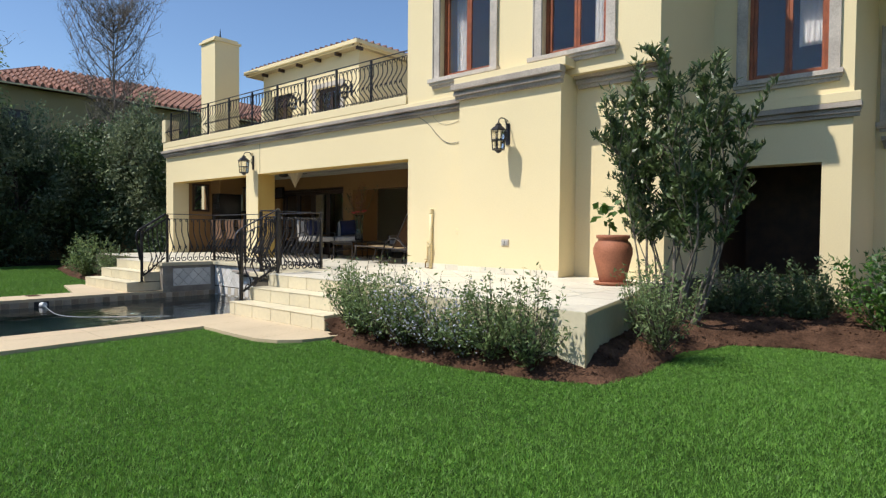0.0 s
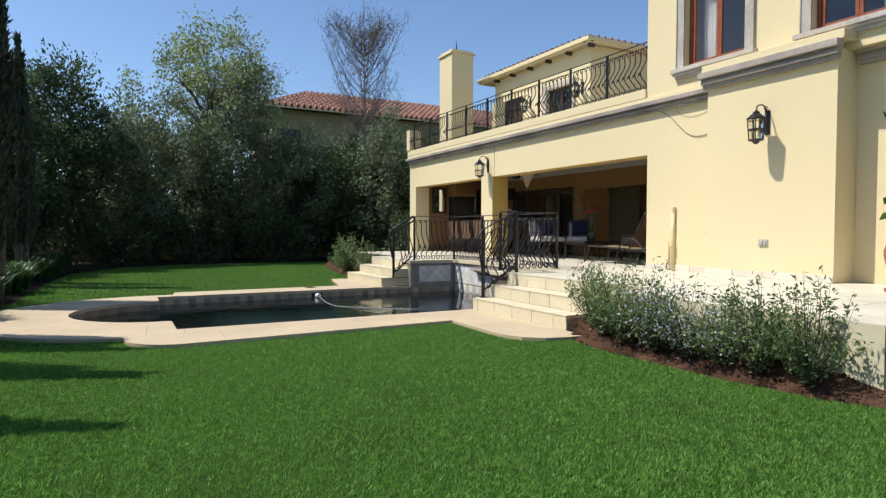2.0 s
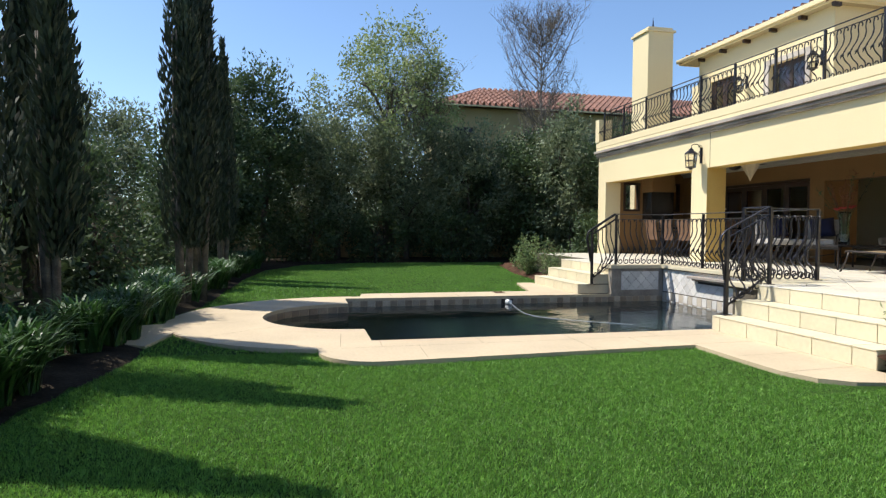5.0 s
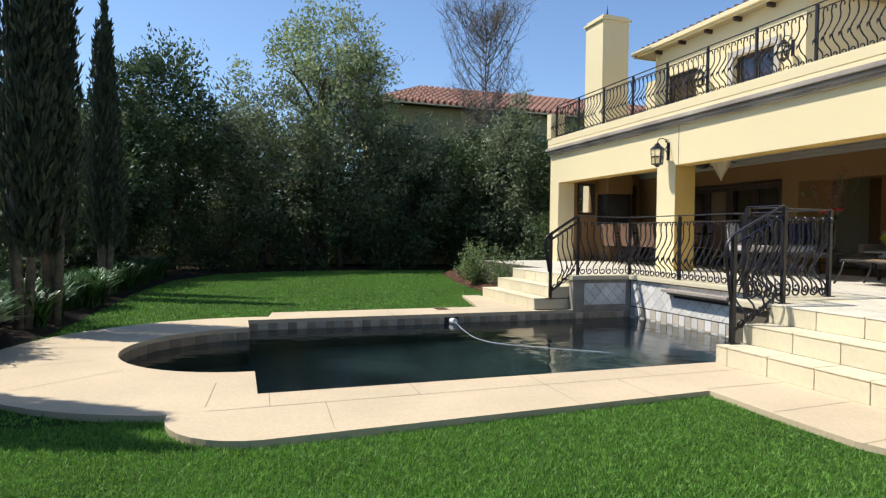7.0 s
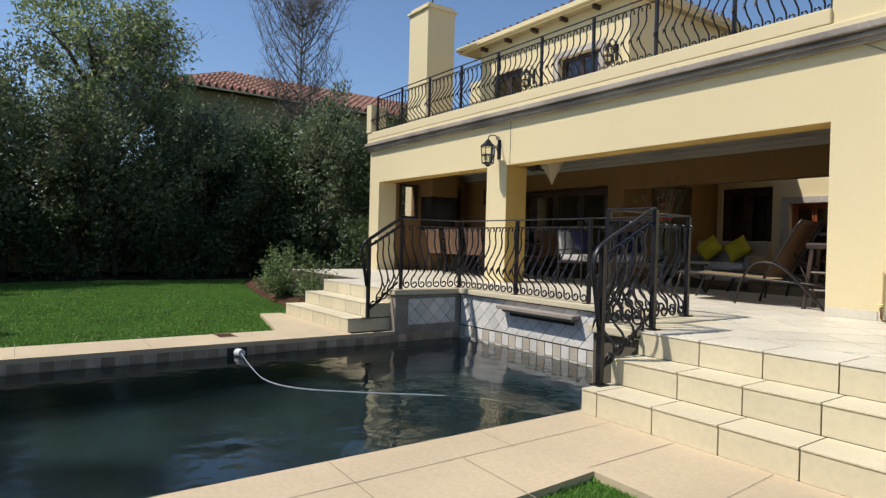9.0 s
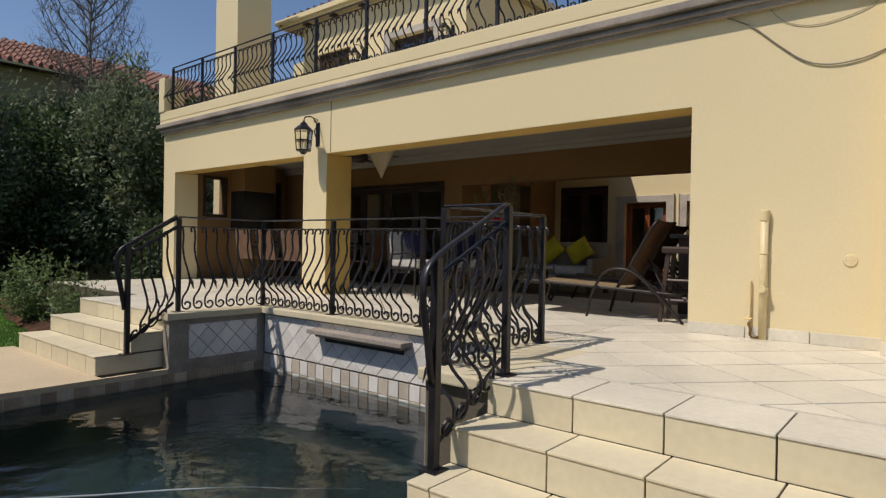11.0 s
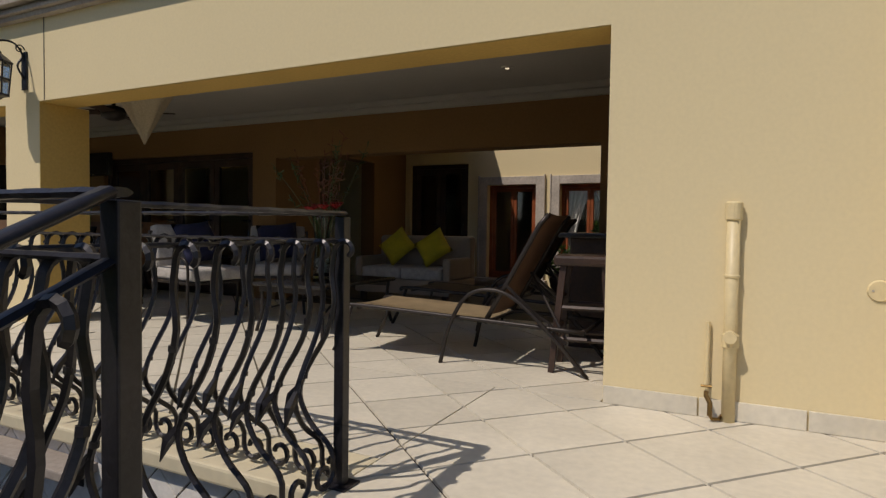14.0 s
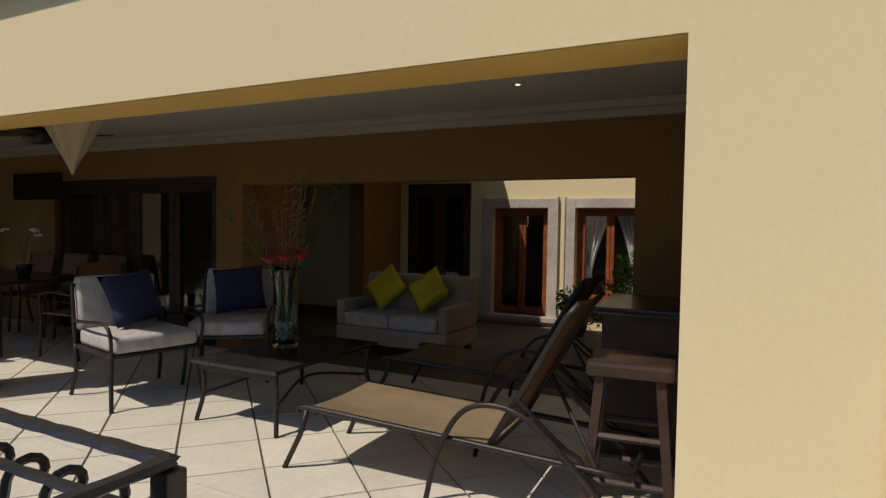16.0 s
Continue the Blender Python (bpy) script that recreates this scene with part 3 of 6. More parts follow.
w3 = window("window_3", -2.5, -1.42, 3.62, 5.1, 10.40, "wide wooden window in the shaded wing")
curtain(w3, 0.1, 0.48, 0.34, 0.5, 1.3)
window("window_4", -0.9, 0.6, 3.2, 4.7, 13.0, "shaded wooden window of the far wing", panes=2)
w5 = window("window_5", -14.6, -13.45, 4.35, 5.45, 11.35, "brown wooden window above the balcony", M_DARKWOOD)
M_PLUM = surf("plum_curtain_cloth", (0.075, 0.04, 0.055), 0.9, var=0.12, coarse=8, fine=60, bump=0.2)
curtain(w5, -0.50, -0.03, 0.22, 0.06, 1.04, label="plum curtain", cloth=M_PLUM)
curtain(w5, 0.03, 0.50, 0.22, 0.06, 1.04, label="plum curtain", cloth=M_PLUM)
window("window_6", -10.85, -10.02, 0.72, 2.23, 14.2, "red wooden courtyard window in a white surround")
w7 = window("window_7", -9.64, -8.75, 0.95, 2.23, 14.2, "red wooden courtyard window with tied white curtains")
curtain(w7, -0.42, -0.02, 0.26, 0.05, 1.22, 0.62)
curtain(w7, 0.03, 0.42, 0.26, 0.05, 1.22, -0.62)


def glazed_door(name, x0, x1, z0, z1, y, label, leaves=2, wood=None):
    e = thing(name, label, "door", ((x0 + x1) / 2, y, z0), kind="structure")
    w, h, a = x1 - x0, z1 - z0, -(x1 - x0) / 2
    wood = wood or M_DARKWOOD
    part("door_frame", boxes((a + 0.002, a + 0.07, 0.06, 0.16, 0, h - 0.002), (-a - 0.07, -a - 0.002, 0.06, 0.16, 0, h - 0.002), (a + 0.07, -a - 0.07, 0.06, 0.16, h - 0.07, h - 0.002), bevel=0.006), wood, e)
    lw = (w - 0.14) / leaves
    for i in range(leaves):
        u = a + 0.07 + lw * i
        d = part("door_leaf", boxes((u + 0.003, u + 0.09, 0.085, 0.13, 0.01, h - 0.075), (u + lw - 0.09, u + lw - 0.003, 0.085, 0.13, 0.01, h - 0.075), (u + 0.09, u + lw - 0.09, 0.085, 0.13, 0.01, 0.2), (u + 0.09, u + lw - 0.09, 0.085, 0.13, h - 0.17, h - 0.075), bevel=0.005), wood, e)
        g = part("pane", boxes((u + 0.085, u + lw - 0.085, 0.105, 0.109, 0.195, h - 0.165)), M_GLASS, d)
        g.visible_shadow = False
        part("door_handle", bar([(u + lw - 0.045, 0.085, 0.98), (u + lw - 0.045, 0.03, 0.98), (u + lw - 0.14, 0.03, 0.98)], 0.009), M_IRON, d, "dark metal door handle")
    return e


glazed_door("door_1", -15.6, -12.68, TZ, 2.46, 10.8, "dark wooden glazed folding doors of the veranda", 4)
glazed_door("door_2", -12.3, -11.2, TZ, 2.6, 14.2, "dark wooden glazed courtyard door", 2)
glazed_door("door_3", -16.9, -15.8, 3.6, 5.55, 11.35, "dark wooden glazed balcony door", 2)
glazed_door("door_4", -0.9, 0.6, 0.7, 2.5, 13.0, "shaded glazed door of the far wing", 2)
for y0, y1 in ((8.88, 9.35), (10.25, 10.65)):
    e = thing("window_8", "small dark-framed window in the veranda end wall", "window", (-17.25, (y0 + y1) / 2, 1.84), kind="structure")
    hw = (y1 - y0) / 2
    part("window_frame", boxes((-0.1, 0.02, -hw - 0.03, -hw + 0.03, -0.03, 0.79), (-0.1, 0.02, hw - 0.03, hw + 0.03, -0.03, 0.79), (-0.1, 0.02, -hw + 0.03, hw - 0.03, -0.03, 0.03), (-0.1, 0.02, -hw + 0.03, hw - 0.03, 0.73, 0.79), bevel=0.005), M_DARKWOOD, e)
    g = part("pane", boxes((-0.05, -0.045, -hw + 0.02, hw - 0.02, 0.02, 0.74)), M_GLASS, e)
    g.visible_shadow = False

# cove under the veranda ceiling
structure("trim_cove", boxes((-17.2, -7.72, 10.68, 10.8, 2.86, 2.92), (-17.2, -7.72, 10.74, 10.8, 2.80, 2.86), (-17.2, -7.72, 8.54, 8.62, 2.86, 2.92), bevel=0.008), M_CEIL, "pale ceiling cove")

# drain pipe with a garden tap
M_PIPE = surf("cream_painted_pipe", (0.78, 0.64, 0.36), 0.45, var=0.05, bump=0.05)
pp = thing("drain_pipe", "cream painted plastic drain pipe on the wall", "pipe", (-7.10, 8.19, TZ))
part("pipe", bar([(0, 0, 0), (0, 0, 1.06)], 0.031, 14), M_PIPE, pp, smooth=True)
for z, r, h in ((0.98, 0.039, 0.09), (0.70, 0.036, 0.02), (0.36, 0.039, 0.07)):
    part("collar", lathe([(r - 0.006, 0), (r, 0.006), (r, h - 0.006), (r - 0.006, h)], 16, (0, 0, z)), M_PIPE, pp, smooth=False)
part("inspection_cap", bar([(0, -0.03, 0.42), (0, -0.07, 0.42)], 0.03, 14), M_PIPE, pp)
tp = thing("garden_tap", "small brass garden tap on a cream standpipe", "tap", (-7.20, 8.20, TZ))
M_BRASS = surf("tarnished_brass", (0.35, 0.22, 0.08), 0.4, 0.9, var=0.2)
part("standpipe", bar([(0, 0, 0.12), (0, 0, 0.48)], 0.011, 8), M_PIPE, tp)
part("spout", bar([(0, 0, 0.13), (0.0, -0.03, 0.12), (0.02, -0.06, 0.09), (0.02, -0.065, 0.03)], 0.012, 8), M_BRASS, tp)
part("tap_handle", bar([(-0.025, -0.03, 0.165), (0.025, -0.03, 0.165)], 0.007, 6), M_BRASS, tp)
part("hose_end", bar([(0.02, -0.065, 0.04), (0.03, -0.06, 0.0 + 0.015), (0.06, -0.04, 0.012), (0.07, 0.0, 0.02)], 0.009, 6), M_BRASS, tp)

# round blanking plate beside the pipe
bp_ = thing("blanking_plate", "small round cream cover plate on the wall", "cover plate", (-6.505, FY, 1.27))
part("disc", bar([(0, -0.001, 0), (0, -0.010, 0)], [0.05, 0.044], 20), M_PIPE, bp_)
part("screw", bar([(-0.026, -0.010, 0), (-0.026, -0.013, 0)], 0.005, 8), M_STONE, bp_)
part("screw", bar([(0.026, -0.010, 0), (0.026, -0.013, 0)], 0.005, 8), M_STONE, bp_)

# loose wire that hangs on the wall
M_WIRE = surf("grey_wire", (0.25, 0.22, 0.18), 0.6, var=0.1)
tagged(part("hanging_wire", bar(smooth_line([(-7.12, FY - 0.008, 3.36), (-6.98, FY - 0.008, 3.20), (-6.75, FY - 0.008, 3.13), (-6.46, FY - 0.008, 3.18), (-6.30, FY - 0.008, 3.27)], 5), 0.003, 4), M_WIRE, smooth=True), "thin grey wire hanging loose on the wall", "wire")
tagged(part("hanging_wire", bar(smooth_line([(-7.5, FY - 0.012, 3.37), (-7.24, FY - 0.012, 3.22), (-7.03, FY - 0.012, 3.02), (-6.84, FY - 0.012, 2.86), (-6.66, FY - 0.012, 2.80), (-6.46, FY - 0.012, 2.81), (-6.30, FY - 0.008, 2.86)], 5), 0.006, 5), M_WIRE, smooth=True), "thin grey wire hanging loose on the wall", "wire")
so = thing("wall_socket", "small outdoor wall socket box", "socket", (-5.33, 7.98, 1.05))
part("backplate", boxes((-0.07, 0.07, -0.018, 0, 0, 0.10), bevel=0.006), M_STONE, so)
part("cover", boxes((-0.045, 0.0, -0.03, -0.018, 0.02, 0.08), (0.012, 0.05, -0.03, -0.018, 0.02, 0.08), bevel=0.004), M_CEIL, so)


# ---- wall lanterns ----
M_LANTGLASS = clear("lantern_glass", (0.95, 0.93, 0.85), 0.15)
M_BULB = surf("candle_bulb", (0.85, 0.72, 0.45), 0.4, var=0.03)


def lantern(at, rz):
    e = thing("wall_lantern", "black wrought iron wall lantern with glass panes", "lantern", at, rz, "wall lanterns of the house")
    part("backplate", boxes((-0.045, 0.045, -0.02, 0, -0.12, 0.28), bevel=0.008), M_IRON, e)
    c = smooth_line([(0, -0.02, 0.0), (0, -0.08, 0.12), (0, -0.03, 0.24), (0, -0.12, 0.35), (0, -0.27, 0.33), (0, -0.30, 0.25)], 6)
    part("arm", tube(bmesh.new(), c, 0.011, 6), M_IRON, e, smooth=True)
    sp = [(0, -0.06 + 0.05 * (1 - k / 22) * math.cos(k * 0.45), 0.30 + 0.05 * (1 - k / 22) * math.sin(k * 0.45)) for k in range(18)]
    part("scroll", tube(bmesh.new(), sp, 0.007, 5), M_IRON, e, smooth=True)
    y = -0.30
    part("roof", lathe([(0.155, 0.10), (0.16, 0.115), (0.10, 0.17), (0.06, 0.20), (0.06, 0.22), (0.02, 0.25), (0.012, 0.27)], 6, (0, y, 0)), M_IRON, e)
    b = bmesh.new()
    for k in range(6):
        t = math.pi / 3 * k
        tube(b, [(0.115 * math.cos(t), y + 0.115 * math.sin(t), -0.22), (0.145 * math.cos(t), y + 0.145 * math.sin(t), 0.11)], 0.009, 4)
    part("cage", b, M_IRON, e)
    part("base", lathe([(0.03, -0.29), (0.05, -0.27), (0.07, -0.25), (0.125, -0.235), (0.125, -0.215)], 6, (0, y, 0)), M_IRON, e)
    part("ring", lathe([(0.128, -0.07), (0.128, -0.05)], 6, (0, y, 0)), M_IRON, e)
    g = part("pane", lathe([(0.105, -0.214), (0.134, 0.10)], 6, (0, y, 0)), M_LANTGLASS, e)
    g.visible_shadow = False
    for dx in (-0.04, 0.04):
        part("candle", bar([(dx, y, -0.21), (dx, y, -0.06)], [0.014, 0.012], 8), M_BULB, e)
    return e


lan = lantern((-12.93, FY, 2.82), 0)
lan.scale = (0.85, 0.85, 0.85)
copy_thing(lan, pose(-5.30, 7.98, 2.72))
copy_thing(lan, pose(-17.55, 8.55, 2.75, 0, 0, -90))
copy_thing(lan, pose(-13.0, 11.35, 5.15))
copy_thing(lan, pose(-15.4, 11.35, 5.15))


# ---- wrought iron railings ----
def baluster_points(h, shift=lambda x: 0.0):
    """A bellied bar with a curl at its head and a scroll at its foot."""
    spine = smooth_line([(0, 0.0, h * 0.87), (0, 0.012, h * 0.78), (0, 0.0, h * 0.68), (0, 0.035, h * 0.56), (0, 0.115, h * 0.43), (0, 0.15, h * 0.33), (0, 0.105, h * 0.235), (0, 0.025, h * 0.165), (0.0, 0.0, h * 0.12)], 3)
    head = [(0, -0.046 + 0.046 * math.cos(a) * s, h * 0.865 + 0.046 * math.sin(a) * s) for a, s in [(0.5 * k, 1 - 0.07 * k) for k in range(8, 0, -1)]]
    foot = []
    for k in range(14):
        a = math.pi + 0.48 * k
        s = 0.052 * (1 - k * 0.045)
        foot.append((0.052 + s * math.cos(a), 0.0, h * 0.07 + s * math.sin(a)))
    return [Vector((p[0], p[1], p[2] + shift(p[0]))) for p in head + [tuple(v) for v in spine] + foot]


def baluster_mesh(h, slope=0.0):
    pts = baluster_points(h, lambda x: slope * x)
    bm = tube(bmesh.new(), pts, 0.0102, 5)
    # the leaf that springs from the belly, and the collars
    tube(bm, [(0, 0.142, h * 0.37), (0.004, 0.185, h * 0.32), (0.008, 0.215, h * 0.25)], [0.010, 0.017, 0.002], 4)
    for z, y in ((0.63, 0.012), (0.40, 0.128)):
        tube(bm, [(0, y, h * z - 0.008), (0, y - 0.002, h * z + 0.008)], 0.012, 6)
    me = bpy.data.meshes.new("baluster")
    bm.to_mesh(me)
    bm.free()
    me.materials.append(M_IRON)
    return me


def twisted(p0, p1, r):
    """A hammered bar."""
    n = max(4, int((Vector(p1) - Vector(p0)).length / 0.035))
    pts = [Vector(p0).lerp(Vector(p1), i / n) for i in range(n + 1)]
    return tube(bmesh.new(), pts, [r * (1 + 0.10 * math.sin(i * 1.9)) for i in range(n + 1)], 6, 2.5)


def railing_run(e, p0, p1, out, h, me, post0=True, post1=True, step=0.125, mids=0, dz=0.0):
    """One straight run: posts, hand rail, lower rail and balusters; out is the side of the belly (+1 left of the way)."""
    p0, p1 = Vector(p0), Vector(p1)
    d = p1 - p0
    L = Vector((d.x, d.y, 0)).length
    ang = math.atan2(d.y, d.x)
    up = Vector((0, 0, h))
    part("handrail", twisted(p0 + up, p1 + up, 0.009), M_IRON, e)
    part("lower_rail", twisted(p0 + up * 0.90, p1 + up * 0.90, 0.007), M_IRON, e)
    spots = [p0.lerp(p1, i / (mids + 1)) for i in range(mids + 2)]
    for i, s in enumerate(spots):
        if (i == 0 and not post0) or (i == len(spots) - 1 and not post1):
            continue
        part("post", boxes((s.x - 0.02, s.x + 0.02, s.y - 0.02, s.y + 0.02, s.z + 0.008, s.z + h - 0.012), bevel=0.004), M_IRON, e)
        part("base_plate", boxes((s.x - 0.05, s.x + 0.05, s.y - 0.05, s.y + 0.05, s.z, s.z + 0.008), bevel=0.002), M_IRON, e)
    n = max(1, round(L / step))
    for i in range(n):
        f = (i + 0.35) / n
        if any(abs((f - k / (mids + 1)) * L) < 0.03 for k in range(mids + 2)):
            continue
        b = put_mesh("baluster", me, None, e)
        q = p0.lerp(p1, f)
        b.matrix_basis = Matrix.Translation(q) @ Matrix.Rotation(ang, 4, 'Z') @ Matrix.Diagonal((1, out, 1, 1))


RH = 0.97
BAL = baluster_mesh(RH)
tr = thing("terrace_railing", "black wrought iron terrace railing with bellied balusters and scrolls", "railing", kind="")
railing_run(tr, (-11.98, 5.70, TZ), (-11.98, 6.70, TZ), -1, RH, BAL)
railing_run(tr, (-11.98, 6.70, TZ), (-8.32, 6.70, TZ), -1, RH, BAL, post0=False, mids=2)
railing_run(tr, (-8.32, 6.70, TZ), (-8.32, 5.52, TZ), -1, RH, BAL, post0=False)
railing_run(tr, (-8.32, 5.52, TZ), (-7.86, 5.52, TZ), -1, RH, BAL, post0=False)


def stair_railing(x, y1, y0, side):
    """The sloping end of the railing beside the steps, from the terrace at y1 down to the foot at y0."""
    e = thing("stair_railing", "black wrought iron stair railing with a curved end", "railing", group="stair railings of the terrace")
    top, low = TZ + RH, 0.23 + 1.05
    slope = (top - low) / (y1 - y0)
    end = [(x, y1, top), (x, (y0 + y1) / 2, (top + low) / 2), (x, y0 + 0.06, low + 0.03), (x, y0 - 0.07, low - 0.06), (x, y0 - 0.10, low - 0.20), (x, y0 - 0.06, low - 0.42), (x, y0 - 0.025, low - 0.62)]
    part("handrail", tube(bmesh.new(), smooth_line(end, 6), 0.010, 6, 2.4), M_IRON, e, smooth=True)
    part("lower_rail", twisted((x, y1, top - 0.1), (x, y0 + 0.02, low - 0.09), 0.007), M_IRON, e)
    part("newel", boxes((x - 0.022, x + 0.022, y0 - 0.022, y0 + 0.022, 0.238, low - 0.01), bevel=0.004), M_IRON, e)
    part("base_plate", boxes((x - 0.055, x + 0.055, y0 - 0.055, y0 + 0.055, 0.23, 0.238), bevel=0.002), M_IRON, e)
    part("foot_rail", twisted((x, y1 - 0.03, TZ + 0.10), (x, y0 + 0.02, 0.23 + 0.12), 0.006), M_IRON, e)
    n = 4
    for i in range(n):
        y = y1 - 0.10 - (y1 - y0 - 0.14) * i / n
        z = top - slope * (y1 - y) - RH
        pts = []
        for p in baluster_points(RH):
            pts.append((x + side * p.y, y - p.x, z + p.z - slope * p.x))
        bm = tube(bmesh.new(), pts, 0.0106, 5)
        tube(bm, [(x + side * 0.142, y, z + RH * 0.36), (x + side * 0.19, y, z + RH * 0.30), (x + side * 0.215, y, z + RH * 0.22)], [0.008, 0.010, 0.002], 4)
        part("baluster", bm, M_IRON, e)
    return e


stair_railing(-7.86, 5.50, 4.90, -1)
stair_railing(-11.98, 5.68, 5.20, 1)

BH = 0.86
BAL2 = baluster_mesh(BH)
br = thing("balcony_railing", "black wrought iron balcony railing with bellied balusters", "railing")
railing_run(br, (-17.40, 8.30, 3.77), (-7.75, 8.30, 3.77), -1, BH, BAL2, mids=8, step=0.13)


# ---- steps, pool wall, hose ----
def steps(name, x0, x1, ends, label, dy=0.0):
    """Three tiled risers up to the terrace; treads and risers are tiles of their own."""
    e = thing(name, label, "steps", kind="structure")
    levels = [(4.72 + dy, CZ, 0.23), (5.04 + dy, 0.23, 0.415), (5.36 + dy, 0.415, TZ)]
    part("step_base", boxes((x0 + 0.01, x1 - 0.01, 4.735 + dy, 5.36 + dy, -0.1, 0.215), (x0 + 0.01, x1 - 0.01, 5.055 + dy, 5.40 + dy, 0.215, 0.40)), M_GROUT, e)
    w = 0.45
    for k, (y, z0, z1) in enumerate(levels):
        off = (0.14, 0.557, 0.516)[k]
        cuts = [x0] + [x0 + off + w * i for i in range(6) if x0 + off + w * i < x1 - 0.08] + [x1]
        for a, b in zip(cuts, cuts[1:]):
            part("riser_tile", boxes((a + 0.004, b - 0.004, y, y + 0.014, z0, z1 - 0.016), bevel=0.003), M_STEP, e)
            depth = 0.335 if k < 2 else 0.46
            part("tread_tile", boxes((a + 0.004, b - 0.004, y - 0.006, y + depth - 0.02, z1 - 0.014, z1), bevel=0.004), M_STEP if k < 2 else M_TILE, e)
        for xe, s in ends:
            if k < 2:
                part("side_tile", boxes((min(xe, xe - s * 0.013), max(xe, xe - s * 0.013), y + 0.004, 5.37 + dy, z0 + 0.002, z1 - 0.016), bevel=0.003), M_STEP, e)
    return e


steps("steps_east", -7.87, -5.68, ((-7.87, -1), (-5.68, 1)), "cream tiled steps up to the terrace")
steps("steps_west", -14.2, -12.03, ((-12.03, 1), (-14.2, -1)), "cream tiled steps up to the terrace", 0.22)

# faces of the terrace
structure("terrace_face_front", boxes((-4.9, -2.2, 4.70, 4.716, 0.0, TZ - 0.002), (-5.68, -4.9, 5.355, 5.375, 0.0, TZ - 0.002), (-4.905, -4.89, 4.72, 5.35, 0.0, TZ - 0.002)), M_STEP, "cream plastered terrace face")
fc = bmesh.new()
q = [fc.verts.new(v) for v in ((-2.19, 4.70, 0), (-2.74, 7.4, 0), (-2.74, 7.4, TZ - 0.002), (-2.19, 4.70, TZ - 0.002))]
fc.faces.new(q)
bmesh.ops.solidify(fc, geom=fc.faces[:], thickness=0.012)
structure("terrace_face_side", fc, M_STEP)

# pool walls with diamond tiles, a waterline band and a spout ledge
def diamond_panel(e, origin, ux, w, h, size, normal, material):
    """Square tiles set on the point, cut at the panel's edges."""
    o, ux, n = Vector(origin), Vector(ux), Vector(normal)
    r = size * math.sqrt(0.5)
    for i in range(-1, int(w / r) + 2):
        for j in range(-1, int(h / r) + 2):
            if (i + j) % 2:
                continue
            poly = clip_rect([(i * r, j * r - r * 0.965), (i * r + r * 0.965, j * r), (i * r, j * r + r * 0.965), (i * r - r * 0.965, j * r)], 0.004, w - 0.004, 0.004, h - 0.004)
            if len(poly) < 3:
                continue
            slab_piece("tile", [o + ux * a + Vector((0, 0, b)) for a, b in poly], n * 0.007, material, e)


def clip_rect(poly, x0, x1, y0, y1):
    for axis, lim, sign in ((0, x0, 1), (0, x1, -1), (1, y0, 1), (1, y1, -1)):
        out = []
        for i in range(len(poly)):
            a, b = poly[i], poly[(i + 1) % len(poly)]
            da, db = (a[axis] - lim) * sign, (b[axis] - lim) * sign
            if da >= 0:
                out.append(a)
            if (da >= 0) != (db >= 0):
                t = da / (da - db)
                out.append((a[0] + (b[0] - a[0]) * t, a[1] + (b[1] - a[1]) * t))
        poly = out
        if len(poly) < 3:
            return []
    return poly


def slab_piece(name, pts, rise, material, e):
    """A thin tile over a polygon, with slightly drawn-in upper edges."""
    c = sum((Vector(p) for p in pts), Vector()) / len(pts)
    k = len(pts)
    vs = [tuple(p) for p in pts] + [tuple(Vector(p) + rise + (c - Vector(p)).normalized() * 0.003) for p in pts]
    fs = [tuple(range(k, 2 * k))] + [(i, (i + 1) % k, k + (i + 1) % k, k + i) for i in range(k)]
    me = bpy.data.meshes.new(name)
    me.from_pydata(vs, [], fs)
    return put_mesh(name, me, material, e)


pw = thing("pool_wall", "pool back wall with white diamond tiles and a stone spout ledge", "pool wall", kind="structure")
part("wall_back", boxes((POOL_X0 - 0.03, POOL_X1 + 0.04, 6.66, 6.8, -0.4, TZ - 0.07)), M_GROUT, pw)
part("wall_side", boxes((POOL_X0 - 0.12, POOL_X0 + 0.004, 5.56, 6.655, 0.003, TZ - 0.07), (-8.34, POOL_X1 + 0.055, 5.385, 6.655, 0.003, TZ - 0.07)), M_BROWNSTONE, pw, "brown-grey stone side wall")
part("wall_cap", boxes((POOL_X0, -8.33, 6.60, 6.98, TZ - 0.068, TZ + 0.002), (POOL_X0 - 0.30, POOL_X0 + 0.03, 5.53, 6.98, TZ - 0.068, TZ + 0.003), (-8.36, -7.86, 5.33, 6.59, TZ - 0.068, TZ + 0.002), bevel=0.012), M_STEP, pw, "cream stone cap")
part("spout_ledge", boxes((-10.92, -9.60, 6.50, 6.66, 0.415, 0.46), (-10.86, -9.66, 6.56, 6.66, 0.38, 0.415), bevel=0.008), M_CORN, pw, "grey stone spout ledge")
part("spout_slot", boxes((-10.80, -9.70, 6.645, 6.659, 0.33, 0.38)), M_IRON, pw)
diamond_panel(pw, (POOL_X0 + 0.02, 6.657, 0.09), (1, 0, 0), 3.55, 0.43, 0.15, (0, -1, 0), M_PTILE_A)
diamond_panel(pw, (POOL_X0 + 0.005, 5.76, 0.12), (0, 1, 0), 0.80, 0.36, 0.15, (1, 0, 0), M_PTILE_A)
wl = thing("waterline_tiles", "band of white and beige tiles along the water line", "pool tiles", kind="structure")
path = POOL + [POOL[0]]
cnt = 0
